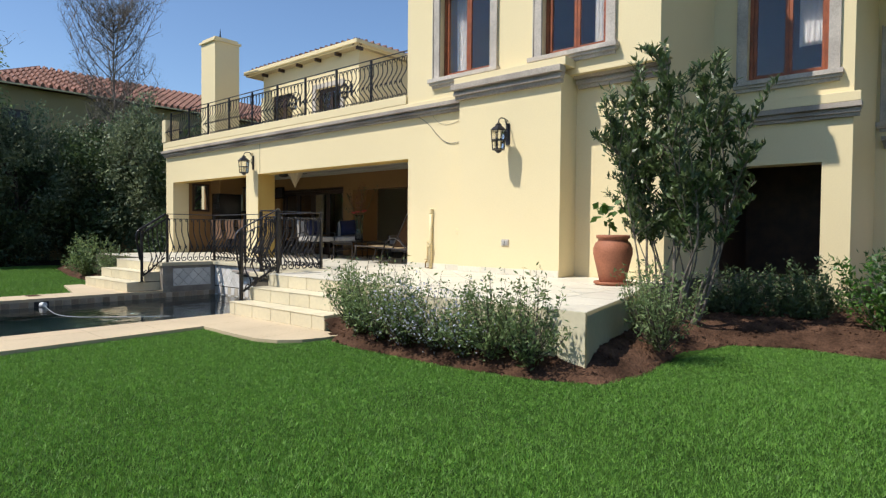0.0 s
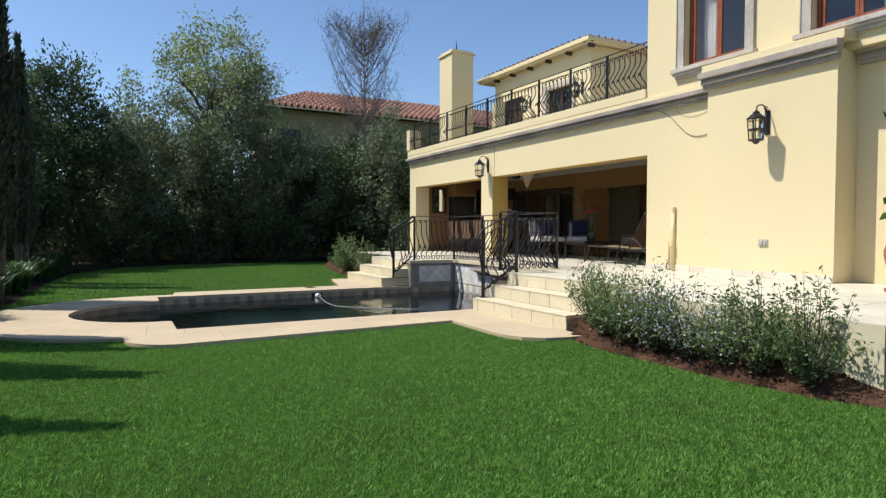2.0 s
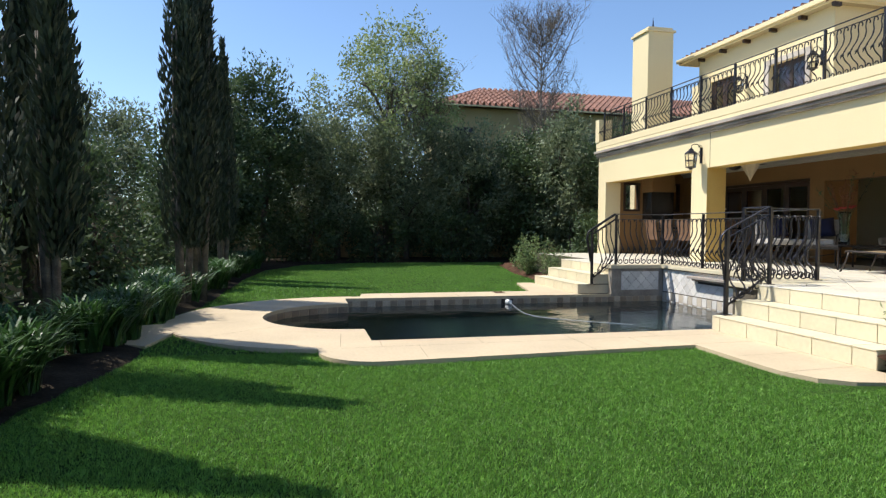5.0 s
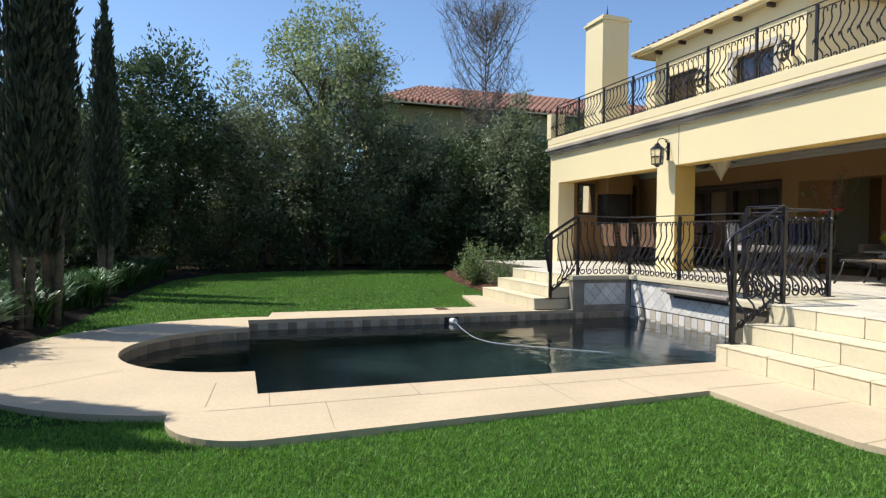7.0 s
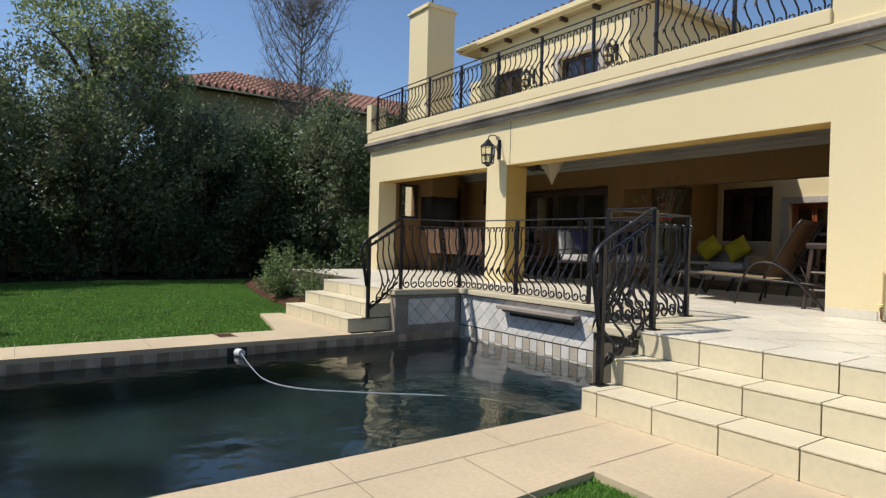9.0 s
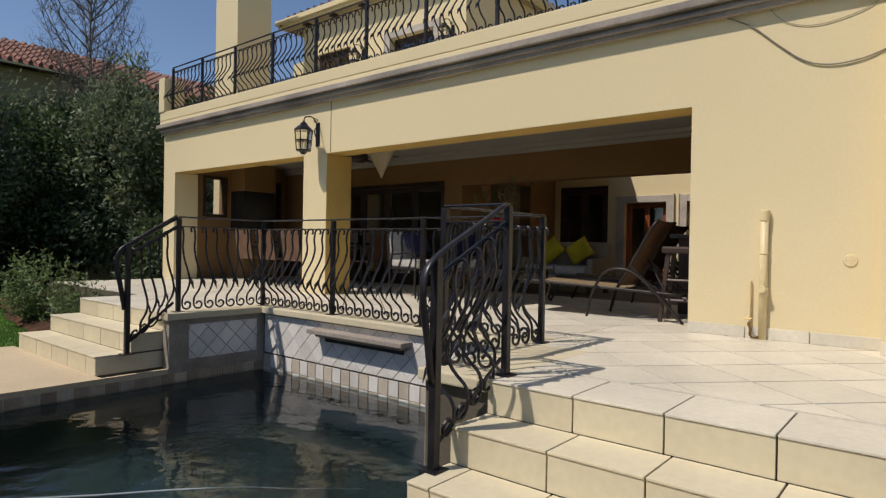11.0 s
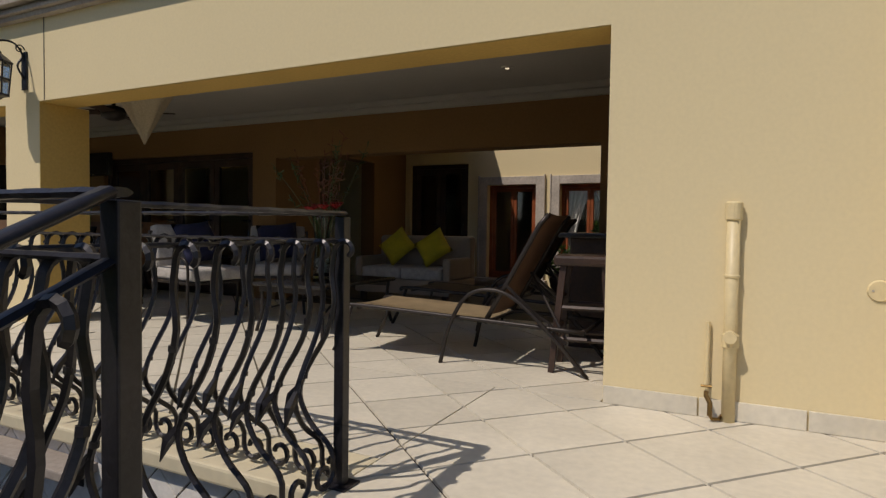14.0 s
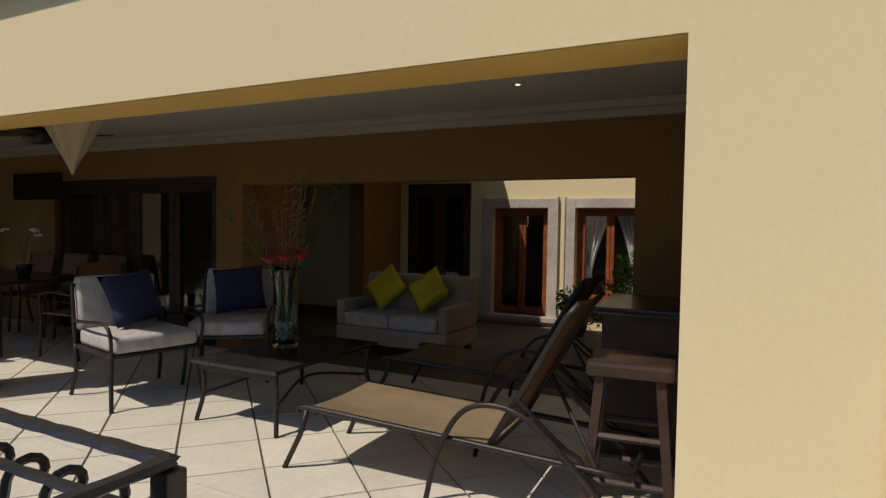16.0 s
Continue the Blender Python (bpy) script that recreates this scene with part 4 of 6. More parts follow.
for (ax, ay), (bx, by) in zip(path, path[1:]):
    L = math.hypot(bx - ax, by - ay)
    m = max(1, round(L / 0.13))
    back = abs(ay - POOL_Y1) < 0.01 and abs(by - POOL_Y1) < 0.01
    for i in range(m):
        a, b = (i + 0.03) / m, (i + 0.97) / m
        p, q2 = Vector((ax + (bx - ax) * a, ay + (by - ay) * a, 0)), Vector((ax + (bx - ax) * b, ay + (by - ay) * b, 0))
        d = (q2 - p).normalized()
        nrm = Vector((-d.y, d.x, 0))
        for row, (z0, z1) in enumerate(((-0.26, -0.075), (-0.07, 0.075)) if back else ((-0.12, 0.0),)):
            cnt += 1
            base = [p + Vector((0, 0, z0)), q2 + Vector((0, 0, z0)), q2 + Vector((0, 0, z1)), p + Vector((0, 0, z1))]
            slab_piece("tile", [v + nrm * 0.001 for v in base], nrm * 0.006, (M_PTILE_A if (i + row) % 2 else M_PTILE_B) if back else (M_PTILE_SHADE_PALE if i % 2 else M_PTILE_SHADE), wl)

# skimmer, hose and drain cover
M_WHITE = surf("white_pool_plastic", (0.72, 0.74, 0.74), 0.4, var=0.06)
M_HOSE = surf("pale_blue_hose", (0.36, 0.40, 0.42), 0.5, var=0.1)
wq = thing("pool_skimmer", "white plastic pool skimmer inlet", "skimmer", (POOL_X0 + 0.01, 3.47, -0.06))
part("mouth", boxes((0.0, 0.02, -0.11, 0.11, -0.04, 0.06), bevel=0.006), M_IRON, wq)
part("collar", tube(bmesh.new(), [(0.02, 0, 0.0), (0.12, 0.02, 0.01)], [0.05, 0.042], 14), M_WHITE, wq)
hose = smooth_line([(-11.75, 3.48, -0.05), (-11.15, 3.40, -0.088), (-10.5, 3.33, -0.088), (-10.05, 3.48, -0.088), (-9.62, 3.93, -0.089), (-9.15, 4.54, -0.10), (-8.9, 4.9, -0.22), (-8.9, 5.4, -0.6)], 8)
tagged(part("pool_hose", tube(bmesh.new(), hose, 0.005, 8), M_HOSE, smooth=True), "pale ribbed pool cleaner hose floating on the water", "hose")
dc = thing("drain_cover", "small red-brown drain cover in the paving", "drain cover", (-12.45, 3.5, CZ))
part("lid", boxes((-0.13, 0.13, -0.1, 0.1, 0.0, 0.006), bevel=0.002), M_SOIL, dc)
part("rim", boxes((-0.15, -0.13, -0.12, 0.12, 0, 0.005), (0.13, 0.15, -0.12, 0.12, 0, 0.005), (-0.13, 0.13, -0.12, -0.1, 0, 0.005), (-0.13, 0.13, 0.1, 0.12, 0, 0.005)), M_COPING, dc)

# joints of the paving, as thin sunk strips
M_JOINT = surf("dark_paving_joint", (0.40, 0.32, 0.21), 0.9, var=0.2)
jb = bmesh.new()


def joint(x0, y0, x1, y1, w=0.006):
    d = Vector((x1 - x0, y1 - y0, 0)).normalized()
    nn = Vector((-d.y, d.x, 0)) * w / 2
    vs = [jb.verts.new(Vector(v) + s * nn) for v, s in (((x0, y0, CZ + 0.0015), 1), ((x0, y0, CZ + 0.0015), -1), ((x1, y1, CZ + 0.0015), -1), ((x1, y1, CZ + 0.0015), 1))]
    jb.faces.new(vs)


joint(-7.55, 0.2, -7.60, 4.7)
for y in (1.0, 2.75, 3.42):
    joint(-6.95, y - 0.03, -7.57, y)
for y in (0.62, 1.7, 2.75, 3.8):
    joint(-7.57, y, -7.91, y + 0.01)
joint(-7.10, 3.92, -7.10, 4.70)
joint(-6.45, 3.89, -6.50, 4.70)
joint(-5.80, 3.89, -5.86, 4.70)
joint(-7.65, 0.2, -8.35, 0.25)
for a in (205, 232, 258, 285, 310):
    c, s = math.cos(radians(a)), math.sin(radians(a))
    joint(-9.9 + 1.35 * c, 0.52 + 1.35 * s, -9.9 + 2.2 * c, 0.5 + 2.2 * s)
for y in (1.4, 2.6, 3.8):
    joint(-11.97, y, -12.83, y)
structure("paving_joints", jb, M_JOINT)


# ---- veranda furniture ----
M_SLING = surf("tan_sling_fabric", (0.30, 0.22, 0.12), 0.8, var=0.1, coarse=6, fine=200, bump=0.3, dist=0.002)
M_BROWNSLING = surf("brown_sling_fabric", (0.16, 0.085, 0.045), 0.8, var=0.12, coarse=6, fine=150, bump=0.3, dist=0.002)
M_FRAME = surf("dark_bronze_tube", (0.035, 0.028, 0.024), 0.45, 0.4, var=0.15)
M_CUSH = surf("pale_striped_cushion", (0.46, 0.43, 0.39), 0.9, var=0.12, coarse=14, fine=90, bump=0.3)
M_NAVY = surf("navy_cushion_cloth", (0.018, 0.02, 0.06), 0.85, var=0.15, coarse=8, fine=90, bump=0.2)
M_YELLOW = surf("yellow_cushion_cloth", (0.55, 0.45, 0.02), 0.85, var=0.1, coarse=8, fine=90, bump=0.2)
M_TABLETOP = surf("dark_slate_tabletop", (0.03, 0.027, 0.025), 0.25, var=0.2)
M_SOFA = surf("beige_sofa_cloth", (0.36, 0.29, 0.22), 0.9, var=0.1, fine=80, bump=0.2)


def pillow(name, w, h, d, material, parent, m, label=""):
    """A square scatter cushion with pinched corners."""
    bm = bmesh.new()
    n = 8
    top, bot = {}, {}
    for i in range(n + 1):
        for j in range(n + 1):
            u, v = 2 * i / n - 1, 2 * j / n - 1
            pinch = 1 - 0.07 * (1 - abs(u) ** 2) * abs(v) ** 3 - 0.0
            pin2 = 1 - 0.07 * (1 - abs(v) ** 2) * abs(u) ** 3
            t = d / 2 * max(0.0, (1 - u ** 4) * (1 - v ** 4)) ** 0.6
            p = (u * w / 2 * pin2, v * h / 2 * pinch)
            top[i, j] = bm.verts.new(m @ Vector((p[0], p[1], t)))
            bot[i, j] = top[i, j] if i in (0, n) or j in (0, n) else bm.verts.new(m @ Vector((p[0], p[1], -t)))
    for i in range(n):
        for j in range(n):
            bm.faces.new((top[i, j], top[i + 1, j], top[i + 1, j + 1], top[i, j + 1]))
            bm.faces.new((bot[i, j], bot[i, j + 1], bot[i + 1, j + 1], bot[i + 1, j]))
    return part(name, bm, material, parent, label, True)


def sun_lounger(at, rz):
    e = thing("sun_lounger", "dark metal sun lounger with tan sling seat, raised back browned for shade", "sun lounger", at, rz, "sun loungers on the veranda")
    W, H = 0.60, 0.35
    for y in (-W / 2, W / 2):
        part("side_rail", bar(smooth_line([(-0.02, y, H - 0.03), (0.04, y, H), (0.6, y, H - 0.02), (1.2, y, H - 0.045), (1.75, y, H - 0.07)], 4), 0.016, 8), M_FRAME, e, smooth=True)
        part("foot_leg", bar([(0.04, y, H - 0.01), (0.0, y * 1.02, 0.2), (-0.10, y * 1.05, 0.0)], 0.015, 8), M_FRAME, e, smooth=True)
        part("armrest", bar(smooth_line([(0.78, y * 1.08, 0.0), (0.84, y * 1.08, 0.25), (0.96, y * 1.08, 0.46), (1.12, y * 1.08, 0.52), (1.30, y * 1.08, 0.47), (1.52, y * 1.08, 0.28), (1.78, y * 1.06, 0.0)], 5), 0.014, 8), M_FRAME, e, smooth=True)
        part("back_rail", bar([(1.10, y * 0.96, H - 0.03), (1.24, y * 0.96, 0.57), (1.45, y * 0.96, 0.95), (1.51, y * 0.96, 1.02)], 0.017, 8), M_FRAME, e, smooth=True)
        part("rack", bar([(1.24, y * 0.98, 0.55), (1.36, y * 0.98, 0.44), (1.46, y * 0.98, 0.36), (1.52, y * 0.98, 0.33), (1.58, y * 0.98, 0.24), (1.64, y * 0.98, 0.20)], 0.012, 4), M_FRAME, e)
    for x, z in ((0.10, H - 0.02), (1.10, H - 0.05), (1.75, H - 0.07)):
        part("cross_bar", bar([(x, -W / 2, z), (x, W / 2, z)], 0.013, 8), M_FRAME, e)
    part("cross_bar", bar([(1.60, -W / 2, 0.30), (1.32, 0, 0.62), (1.60, W / 2, 0.30)], 0.010, 8), M_FRAME, e)
    bm = bmesh.new()

    def sheet(pts, w):
        rows = [[bm.verts.new((x, w * (k / 4 - 0.5), z - 0.014 * math.sin(math.pi * k / 4))) for k in range(5)] for x, z in pts]
        for a, b in zip(rows, rows[1:]):
            for k in range(4):
                bm.faces.new((a[k], a[k + 1], b[k + 1], b[k]))
    sheet([(0.0, H - 0.02), (0.06, H + 0.012), (0.3, H + 0.006), (0.7, H - 0.01), (1.09, H - 0.03)], W)
    bmesh.ops.solidify(bm, geom=bm.faces[:], thickness=0.005)
    part("seat", bm, M_SLING, e, "tan sling seat", True)
    # Sling like the seat's, browned here to stand for the back's shade.
    bm = bmesh.new()
    sheet([(1.11, H), (1.24, 0.585), (1.34, 0.765), (1.455, 0.965), (1.51, 1.03)], W * 0.95)
    bmesh.ops.solidify(bm, geom=bm.faces[:], thickness=0.005)
    part("backrest", bm, M_BROWNSLING, e, "sling back in a darker brown that stands for shade", True)
    return e


lg = sun_lounger((-9.69, 8.94, TZ), 2)
copy_thing(lg, pose(-9.97, 10.25, TZ, 0, 0, 1))


def armchair(at, rz):
    e = thing("armchair", "dark iron armchair with pale cushions and a navy scatter cushion", "armchair", at, rz, "armchairs by the coffee table")
    for x in (-0.33, 0.33):
        for y, lean in ((-0.32, -0.03), (0.32, 0.05)):
            part("leg", bar(smooth_line([(x, y, 0.40), (x, y * 0.98, 0.2), (x * 1.04, y + lean, 0.0)], 4), 0.015, 8), M_FRAME, e, smooth=True)
        part("armrest", bar(smooth_line([(x, -0.32, 0.38), (x * 1.05, -0.34, 0.55), (x * 1.08, -0.25, 0.62), (x * 1.06, 0.05, 0.60), (x, 0.32, 0.58)], 4), 0.013, 8), M_FRAME, e, smooth=True)
        part("back_post", bar([(x, 0.32, 0.38), (x * 0.98, 0.40, 0.86)], 0.014, 8), M_FRAME, e)
    part("seat_frame", boxes((-0.34, 0.34, -0.34, 0.34, 0.375, 0.40), bevel=0.006), M_FRAME, e)
    part("back_frame", bar(smooth_line([(-0.325, 0.40, 0.84), (-0.15, 0.41, 0.89), (0.15, 0.41, 0.89), (0.325, 0.40, 0.84)], 4), 0.013, 8), M_FRAME, e)
    part("seat_cushion", boxes((-0.31, 0.31, -0.34, 0.30, 0.402, 0.52), bevel=0.03), M_CUSH, e, "pale striped seat cushion", True)
    bm = boxes((-0.30, 0.30, -0.05, 0.06, 0.0, 0.42), bevel=0.03)
    bmesh.ops.transform(bm, matrix=pose(0, 0.335, 0.50, -9), verts=bm.verts)
    part("back_cushion", bm, M_CUSH, e, "pale striped back cushion", True)
    pillow("scatter_cushion", 0.44, 0.44, 0.16, M_NAVY, e, pose(0.03, 0.14, 0.75, 62, 12, 0) @ pose(0, 0, 0, 0, 0, 20), "navy scatter cushion")
    return e


ac = armchair((-11.75, 9.17, TZ), 78)
copy_thing(ac, pose(-11.62, 10.02, TZ, 0, 0, 36))

ct = thing("coffee_table", "low dark iron coffee table with a slate top", "coffee table", (-10.5, 9.5, TZ))
part("tabletop", boxes((-0.38, 0.38, -0.58, 0.58, 0.40, 0.43), bevel=0.008), M_TABLETOP, ct)
for x in (-0.33, 0.33):
    for y in (-0.52, 0.52):
        part("leg", bar(smooth_line([(x, y, 0.40), (x * 0.98, y * 0.98, 0.2), (x * 1.08, y * 1.05, 0.0)], 4), 0.016, 8), M_FRAME, ct, smooth=True)
    part("stretcher", bar(smooth_line([(x, -0.52, 0.18), (x * 0.5, 0.0, 0.26), (x, 0.52, 0.18)], 5), 0.010, 6), M_FRAME, ct, smooth=True)
for y in (-0.525, 0.525):
    part("apron", boxes((-0.34, 0.34, y - 0.01, y + 0.01, 0.35, 0.40), bevel=0.003), M_FRAME, ct)

# vase of flowers
M_VGLASS = clear("vase_glass", (0.80, 0.90, 0.86), 0.05)
M_PEBBLE = surf("white_pebbles", (0.5, 0.47, 0.42), 0.7, var=0.2, fine=60, rand=0.3, island=True)
M_STEM = surf("green_stem", (0.06, 0.11, 0.03), 0.6, var=0.2)
M_RED = surf("red_flower", (0.45, 0.02, 0.015), 0.5, var=0.2)
M_TWIG = surf("dry_orange_twig", (0.20, 0.07, 0.03), 0.8, var=0.2)
vz = thing("flower_vase", "tall glass vase of red flowers and dry twigs on pebbles", "vase", (-10.6, 9.55, TZ + 0.43))
prof = [(0.085, 0.0), (0.095, 0.02), (0.085, 0.2), (0.075, 0.32), (0.10, 0.56), (0.105, 0.60), (0.098, 0.60), (0.093, 0.555), (0.068, 0.32), (0.078, 0.2), (0.085, 0.03)]
g = part("glass", lathe(prof, 24), M_VGLASS, vz, smooth=True)
rr = random.Random(4)
pbm = bmesh.new()
for k in range(110):
    a, r = rr.uniform(0, 6.28), 0.066 * math.sqrt(rr.random())
    bmesh.ops.create_icosphere(pbm, subdivisions=1, radius=rr.uniform(0.010, 0.016), matrix=Matrix.Translation((r * math.cos(a), r * math.sin(a), rr.uniform(0.035, 0.19))))
tagged(part("pebbles", pbm, M_PEBBLE, vz, "white pebbles"), kind="stuff")
for k in range(7):
    a = k * 0.9
    p = [(0.02 * math.cos(a), 0.02 * math.sin(a), 0.18), (0.05 * math.cos(a), 0.05 * math.sin(a), 0.5), (0.14 * math.cos(a), 0.14 * math.sin(a), 0.66 + 0.03 * math.sin(k))]
    part("stem", bar(p, 0.006, 5), M_STEM, vz)
    fb = bmesh.new()
    for q in range(7):
        t = q * 0.9
        c = Vector(p[2])
        tube(fb, [c, c + Vector((0.03 * math.cos(t), 0.03 * math.sin(t), 0.03)), c + Vector((0.06 * math.cos(t), 0.06 * math.sin(t), 0.035))], [0.006, 0.016, 0.002], 5)
    part("flower", fb, M_RED, vz, "red flower")
for k in range(16):
    a, lean = rr.uniform(0, 6.28), rr.uniform(0.12, 0.5)
    top = (lean * math.cos(a), lean * math.sin(a), rr.uniform(0.95, 1.35))
    tb = tube(bmesh.new(), smooth_line([(0, 0, 0.2), (top[0] * 0.3, top[1] * 0.3, 0.6), top], 4), [0.006 - 0.0005 * i for i in range(9)], 4)
    for q in range(14):
        f = rr.uniform(0.45, 1.0)
        c = Vector((top[0] * f, top[1] * f, 0.2 + (top[2] - 0.2) * f))
        d = Vector((rr.uniform(-1, 1), rr.uniform(-1, 1), rr.uniform(0, 1))) * 0.05
        tube(tb, [c, c + d], [0.004, 0.006], 4)
    part("twig", tb, M_TWIG if k % 3 else M_STEM, vz)

# sofa in the covered court
sf = thing("sofa", "beige two-seat sofa with yellow scatter cushions in the shade", "sofa", (-10.76, 11.62, TZ))
part("base", boxes((-0.66, 0.66, -0.36, 0.38, 0.12, 0.30), bevel=0.02), M_SOFA, sf)
part("backrest", boxes((-0.66, 0.66, 0.22, 0.40, 0.30, 0.82), bevel=0.05), M_SOFA, sf)
for x in (-0.66, 0.56):
    part("armrest", boxes((x, x + 0.10, -0.36, 0.24, 0.30, 0.56), bevel=0.03), M_SOFA, sf)
for x in (-0.55, 0.005):
    part("seat_cushion", boxes((x, x + 0.545, -0.38, 0.22, 0.302, 0.44), bevel=0.03), M_CUSH, sf, "pale seat cushion", True)
for x in (-0.6, 0.54):
    for y in (-0.32, 0.3):
        part("foot", boxes((x, x + 0.06, y, y + 0.06, 0, 0.12)), M_DARKWOOD, sf)
for x, r in ((-0.30, 45), (0.22, 38)):
    pillow("scatter_cushion", 0.40, 0.40, 0.15, M_YELLOW, sf, pose(x, 0.06, 0.68, 66) @ pose(0, 0, 0, 0, 0, r), "yellow scatter cushion")


def bar_stool(at, rz):
    e = thing("bar_stool", "dark wooden bar stool beside the veranda opening", "stool", at, rz)
    part("seat", boxes((-0.19, 0.19, -0.17, 0.17, 0.69, 0.76), bevel=0.02), M_DARKWOOD, e)
    for x in (-1, 1):
        for y in (-1, 1):
            part("leg", tube(bmesh.new(), [(x * 0.13, y * 0.12, 0.69), (x * 0.19, y * 0.17, 0.0)], [0.03, 0.026], 4), M_DARKWOOD, e)
    for z, s in ((0.22, 0.172), (0.42, 0.157)):
        for y in (-1, 1):
            part("rung", bar([(-s, y * s * 0.9, z), (s, y * s * 0.9, z)], 0.017, 6), M_DARKWOOD, e)
            part("rung", bar([(y * s, -s * 0.9, z + 0.06), (y * s, s * 0.9, z + 0.06)], 0.017, 6), M_DARKWOOD, e)
    return e


bar_stool((-7.98, 8.94, TZ), 6)
bc = thing("bar_counter", "dark wooden bar counter with a stone top", "counter", (-8.02, 9.98, TZ))
part("body", boxes((-0.26, 0.30, -0.32, 0.36, 0.0, 0.86), bevel=0.01), M_DARKWOOD, bc)
part("countertop", boxes((-0.34, 0.31, -0.40, 0.42, 0.86, 0.90), bevel=0.01), M_TABLETOP, bc)


def dining_chair(at, rz):
    e = thing("dining_chair", "dark metal dining chair with a brown sling back", "chair", at, rz, "chairs round the dining table")
    for x in (-0.25, 0.25):
        part("leg", bar([(x, -0.25, 0.0), (x, -0.23, 0.42)], 0.014, 8), M_FRAME, e)
        part("back_leg", bar(smooth_line([(x, 0.30, 0.0), (x, 0.24, 0.25), (x, 0.22, 0.45), (x, 0.30, 0.92)], 4), 0.015, 8), M_FRAME, e, smooth=True)
        part("armrest", bar(smooth_line([(x, -0.23, 0.42), (x * 1.1, -0.22, 0.6), (x * 1.12, -0.1, 0.65), (x * 1.1, 0.24, 0.64)], 4), 0.012, 8), M_FRAME, e, smooth=True)
    part("seat", boxes((-0.25, 0.25, -0.25, 0.23, 0.425, 0.44), bevel=0.006), M_BROWNSLING, e)
    bm = boxes((-0.25, 0.25, -0.006, 0.006, 0.0, 0.52), bevel=0.004)
    bmesh.ops.transform(bm, matrix=pose(0, 0.215, 0.43, -9.5), verts=bm.verts)
    part("backrest", bm, M_BROWNSLING, e, "brown sling back")
    return e


dtab = thing("dining_table", "long dark dining table on the veranda", "dining table", (-15.0, 9.75, TZ))
part("tabletop", boxes((-1.05, 1.05, -0.5, 0.5, 0.71, 0.75), bevel=0.01), M_TABLETOP, dtab)
for x in (-0.95, 0.95):
    for y in (-0.42, 0.42):
        part("leg", boxes((x - 0.035, x + 0.035, y - 0.035, y + 0.035, 0, 0.71), bevel=0.006), M_FRAME, dtab)
dch = dining_chair((-15.7, 9.05, TZ), 180)
for x in (-15.0, -14.3):
    copy_thing(dch, pose(x, 9.05, TZ, 0, 0, 180 + 4 * (x + 14.6)))
for x in (-15.7, -15.0, -14.3):
    copy_thing(dch, pose(x, 10.42, TZ, 0, 0, 0))
copy_thing(dch, pose(-13.55, 9.85, TZ, 0, 0, -85))

# hearth on the end wall
fp = thing("fireplace", "dark built-in barbecue fireplace with a cream hood", "fireplace", (-17.24, 9.82, TZ), kind="structure")
part("hood", boxes((0.0, 0.5, -0.38, 0.38, 1.75, 2.30), bevel=0.02), M_OCHRE_SHADE, fp)
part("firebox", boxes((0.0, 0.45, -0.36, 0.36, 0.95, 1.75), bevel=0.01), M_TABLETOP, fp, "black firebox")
part("plinth", boxes((0.0, 0.55, -0.42, 0.42, 0.0, 0.95), bevel=0.01), M_OCHRE_SHADE, fp)

# shade lamp with a draped cloth under the ceiling
M_DRAPE = surf("cream_drape", (0.55, 0.47, 0.33), 0.9, var=0.1, fine=60, bump=0.2)
hl = thing("hanging_lamp", "dark ceiling fan lamp with a draped cream cloth", "ceiling lamp", (-13.12, 9.21, 2.92))
part("rod", bar([(0, 0, 0), (0, 0, -0.16)], 0.02, 10), M_FRAME, hl)
part("hub", lathe([(0.05, -0.30), (0.12, -0.27), (0.13, -0.18), (0.06, -0.15)], 16), M_FRAME, hl, smooth=True)
for k in range(4):
    a = radians(25 + 90 * k)
    bm = boxes((0.12, 0.62, -0.07, 0.07, -0.225, -0.213), bevel=0.004)
    bmesh.ops.transform(bm, matrix=Matrix.Rotation(a, 4, 'Z') @ pose(0, 0, 0, 8), verts=bm.verts)
    part("blade", bm, M_DARKWOOD, hl)
dr = thing("draped_cloth", "cream cloth gathered to a point under the ceiling", "cloth", (-12.62, 9.2, 2.92))
bm = bmesh.new()
rings = []
for z, r in ((0.0, 0.26), (-0.08, 0.23), (-0.22, 0.16), (-0.38, 0.09), (-0.5, 0.035), (-0.58, 0.006)):
    rings.append([bm.verts.new((r * (1 + 0.22 * math.cos(5 * t)) * math.cos(t), r * (1 + 0.22 * math.cos(5 * t)) * math.sin(t), z)) for t in [2 * math.pi * k / 30 for k in range(30)]])
for a, b in zip(rings, rings[1:]):
    for k in range(30):
        bm.faces.new((a[k], b[k], b[(k + 1) % 30], a[(k + 1) % 30]))
part("cloth", bm, M_DRAPE, dr, "", True)

# recessed spot in the ceiling
M_SPOT = bpy.data.materials.new("spot_glow")
M_SPOT.use_nodes = True
M_SPOT.node_tree.nodes["Principled BSDF"].inputs["Emission Color"].default_value = (1, 0.85, 0.6, 1)
M_SPOT.node_tree.nodes["Principled BSDF"].inputs["Emission Strength"].default_value = 2.0
sp = thing("ceiling_spot", "small recessed white ceiling spot, lit", "ceiling light", (-8.93, 9.92, 2.92))
part("rim", lathe([(0.05, -0.012), (0.055, -0.004), (0.055, 0.0)], 16), M_CEIL, sp)
part("bulb", lathe([(0.014, -0.016), (0.018, -0.0125)], 12), M_SPOT, sp)

# terracotta pot
pt = thing("terracotta_pot", "large round terracotta pot on a saucer", "plant pot", (-3.26, 7.42, TZ))
part("saucer", lathe([(0.20, 0.0), (0.235, 0.02), (0.235, 0.045), (0.215, 0.045), (0.20, 0.025)], 32), M_TERRA, pt, smooth=True)
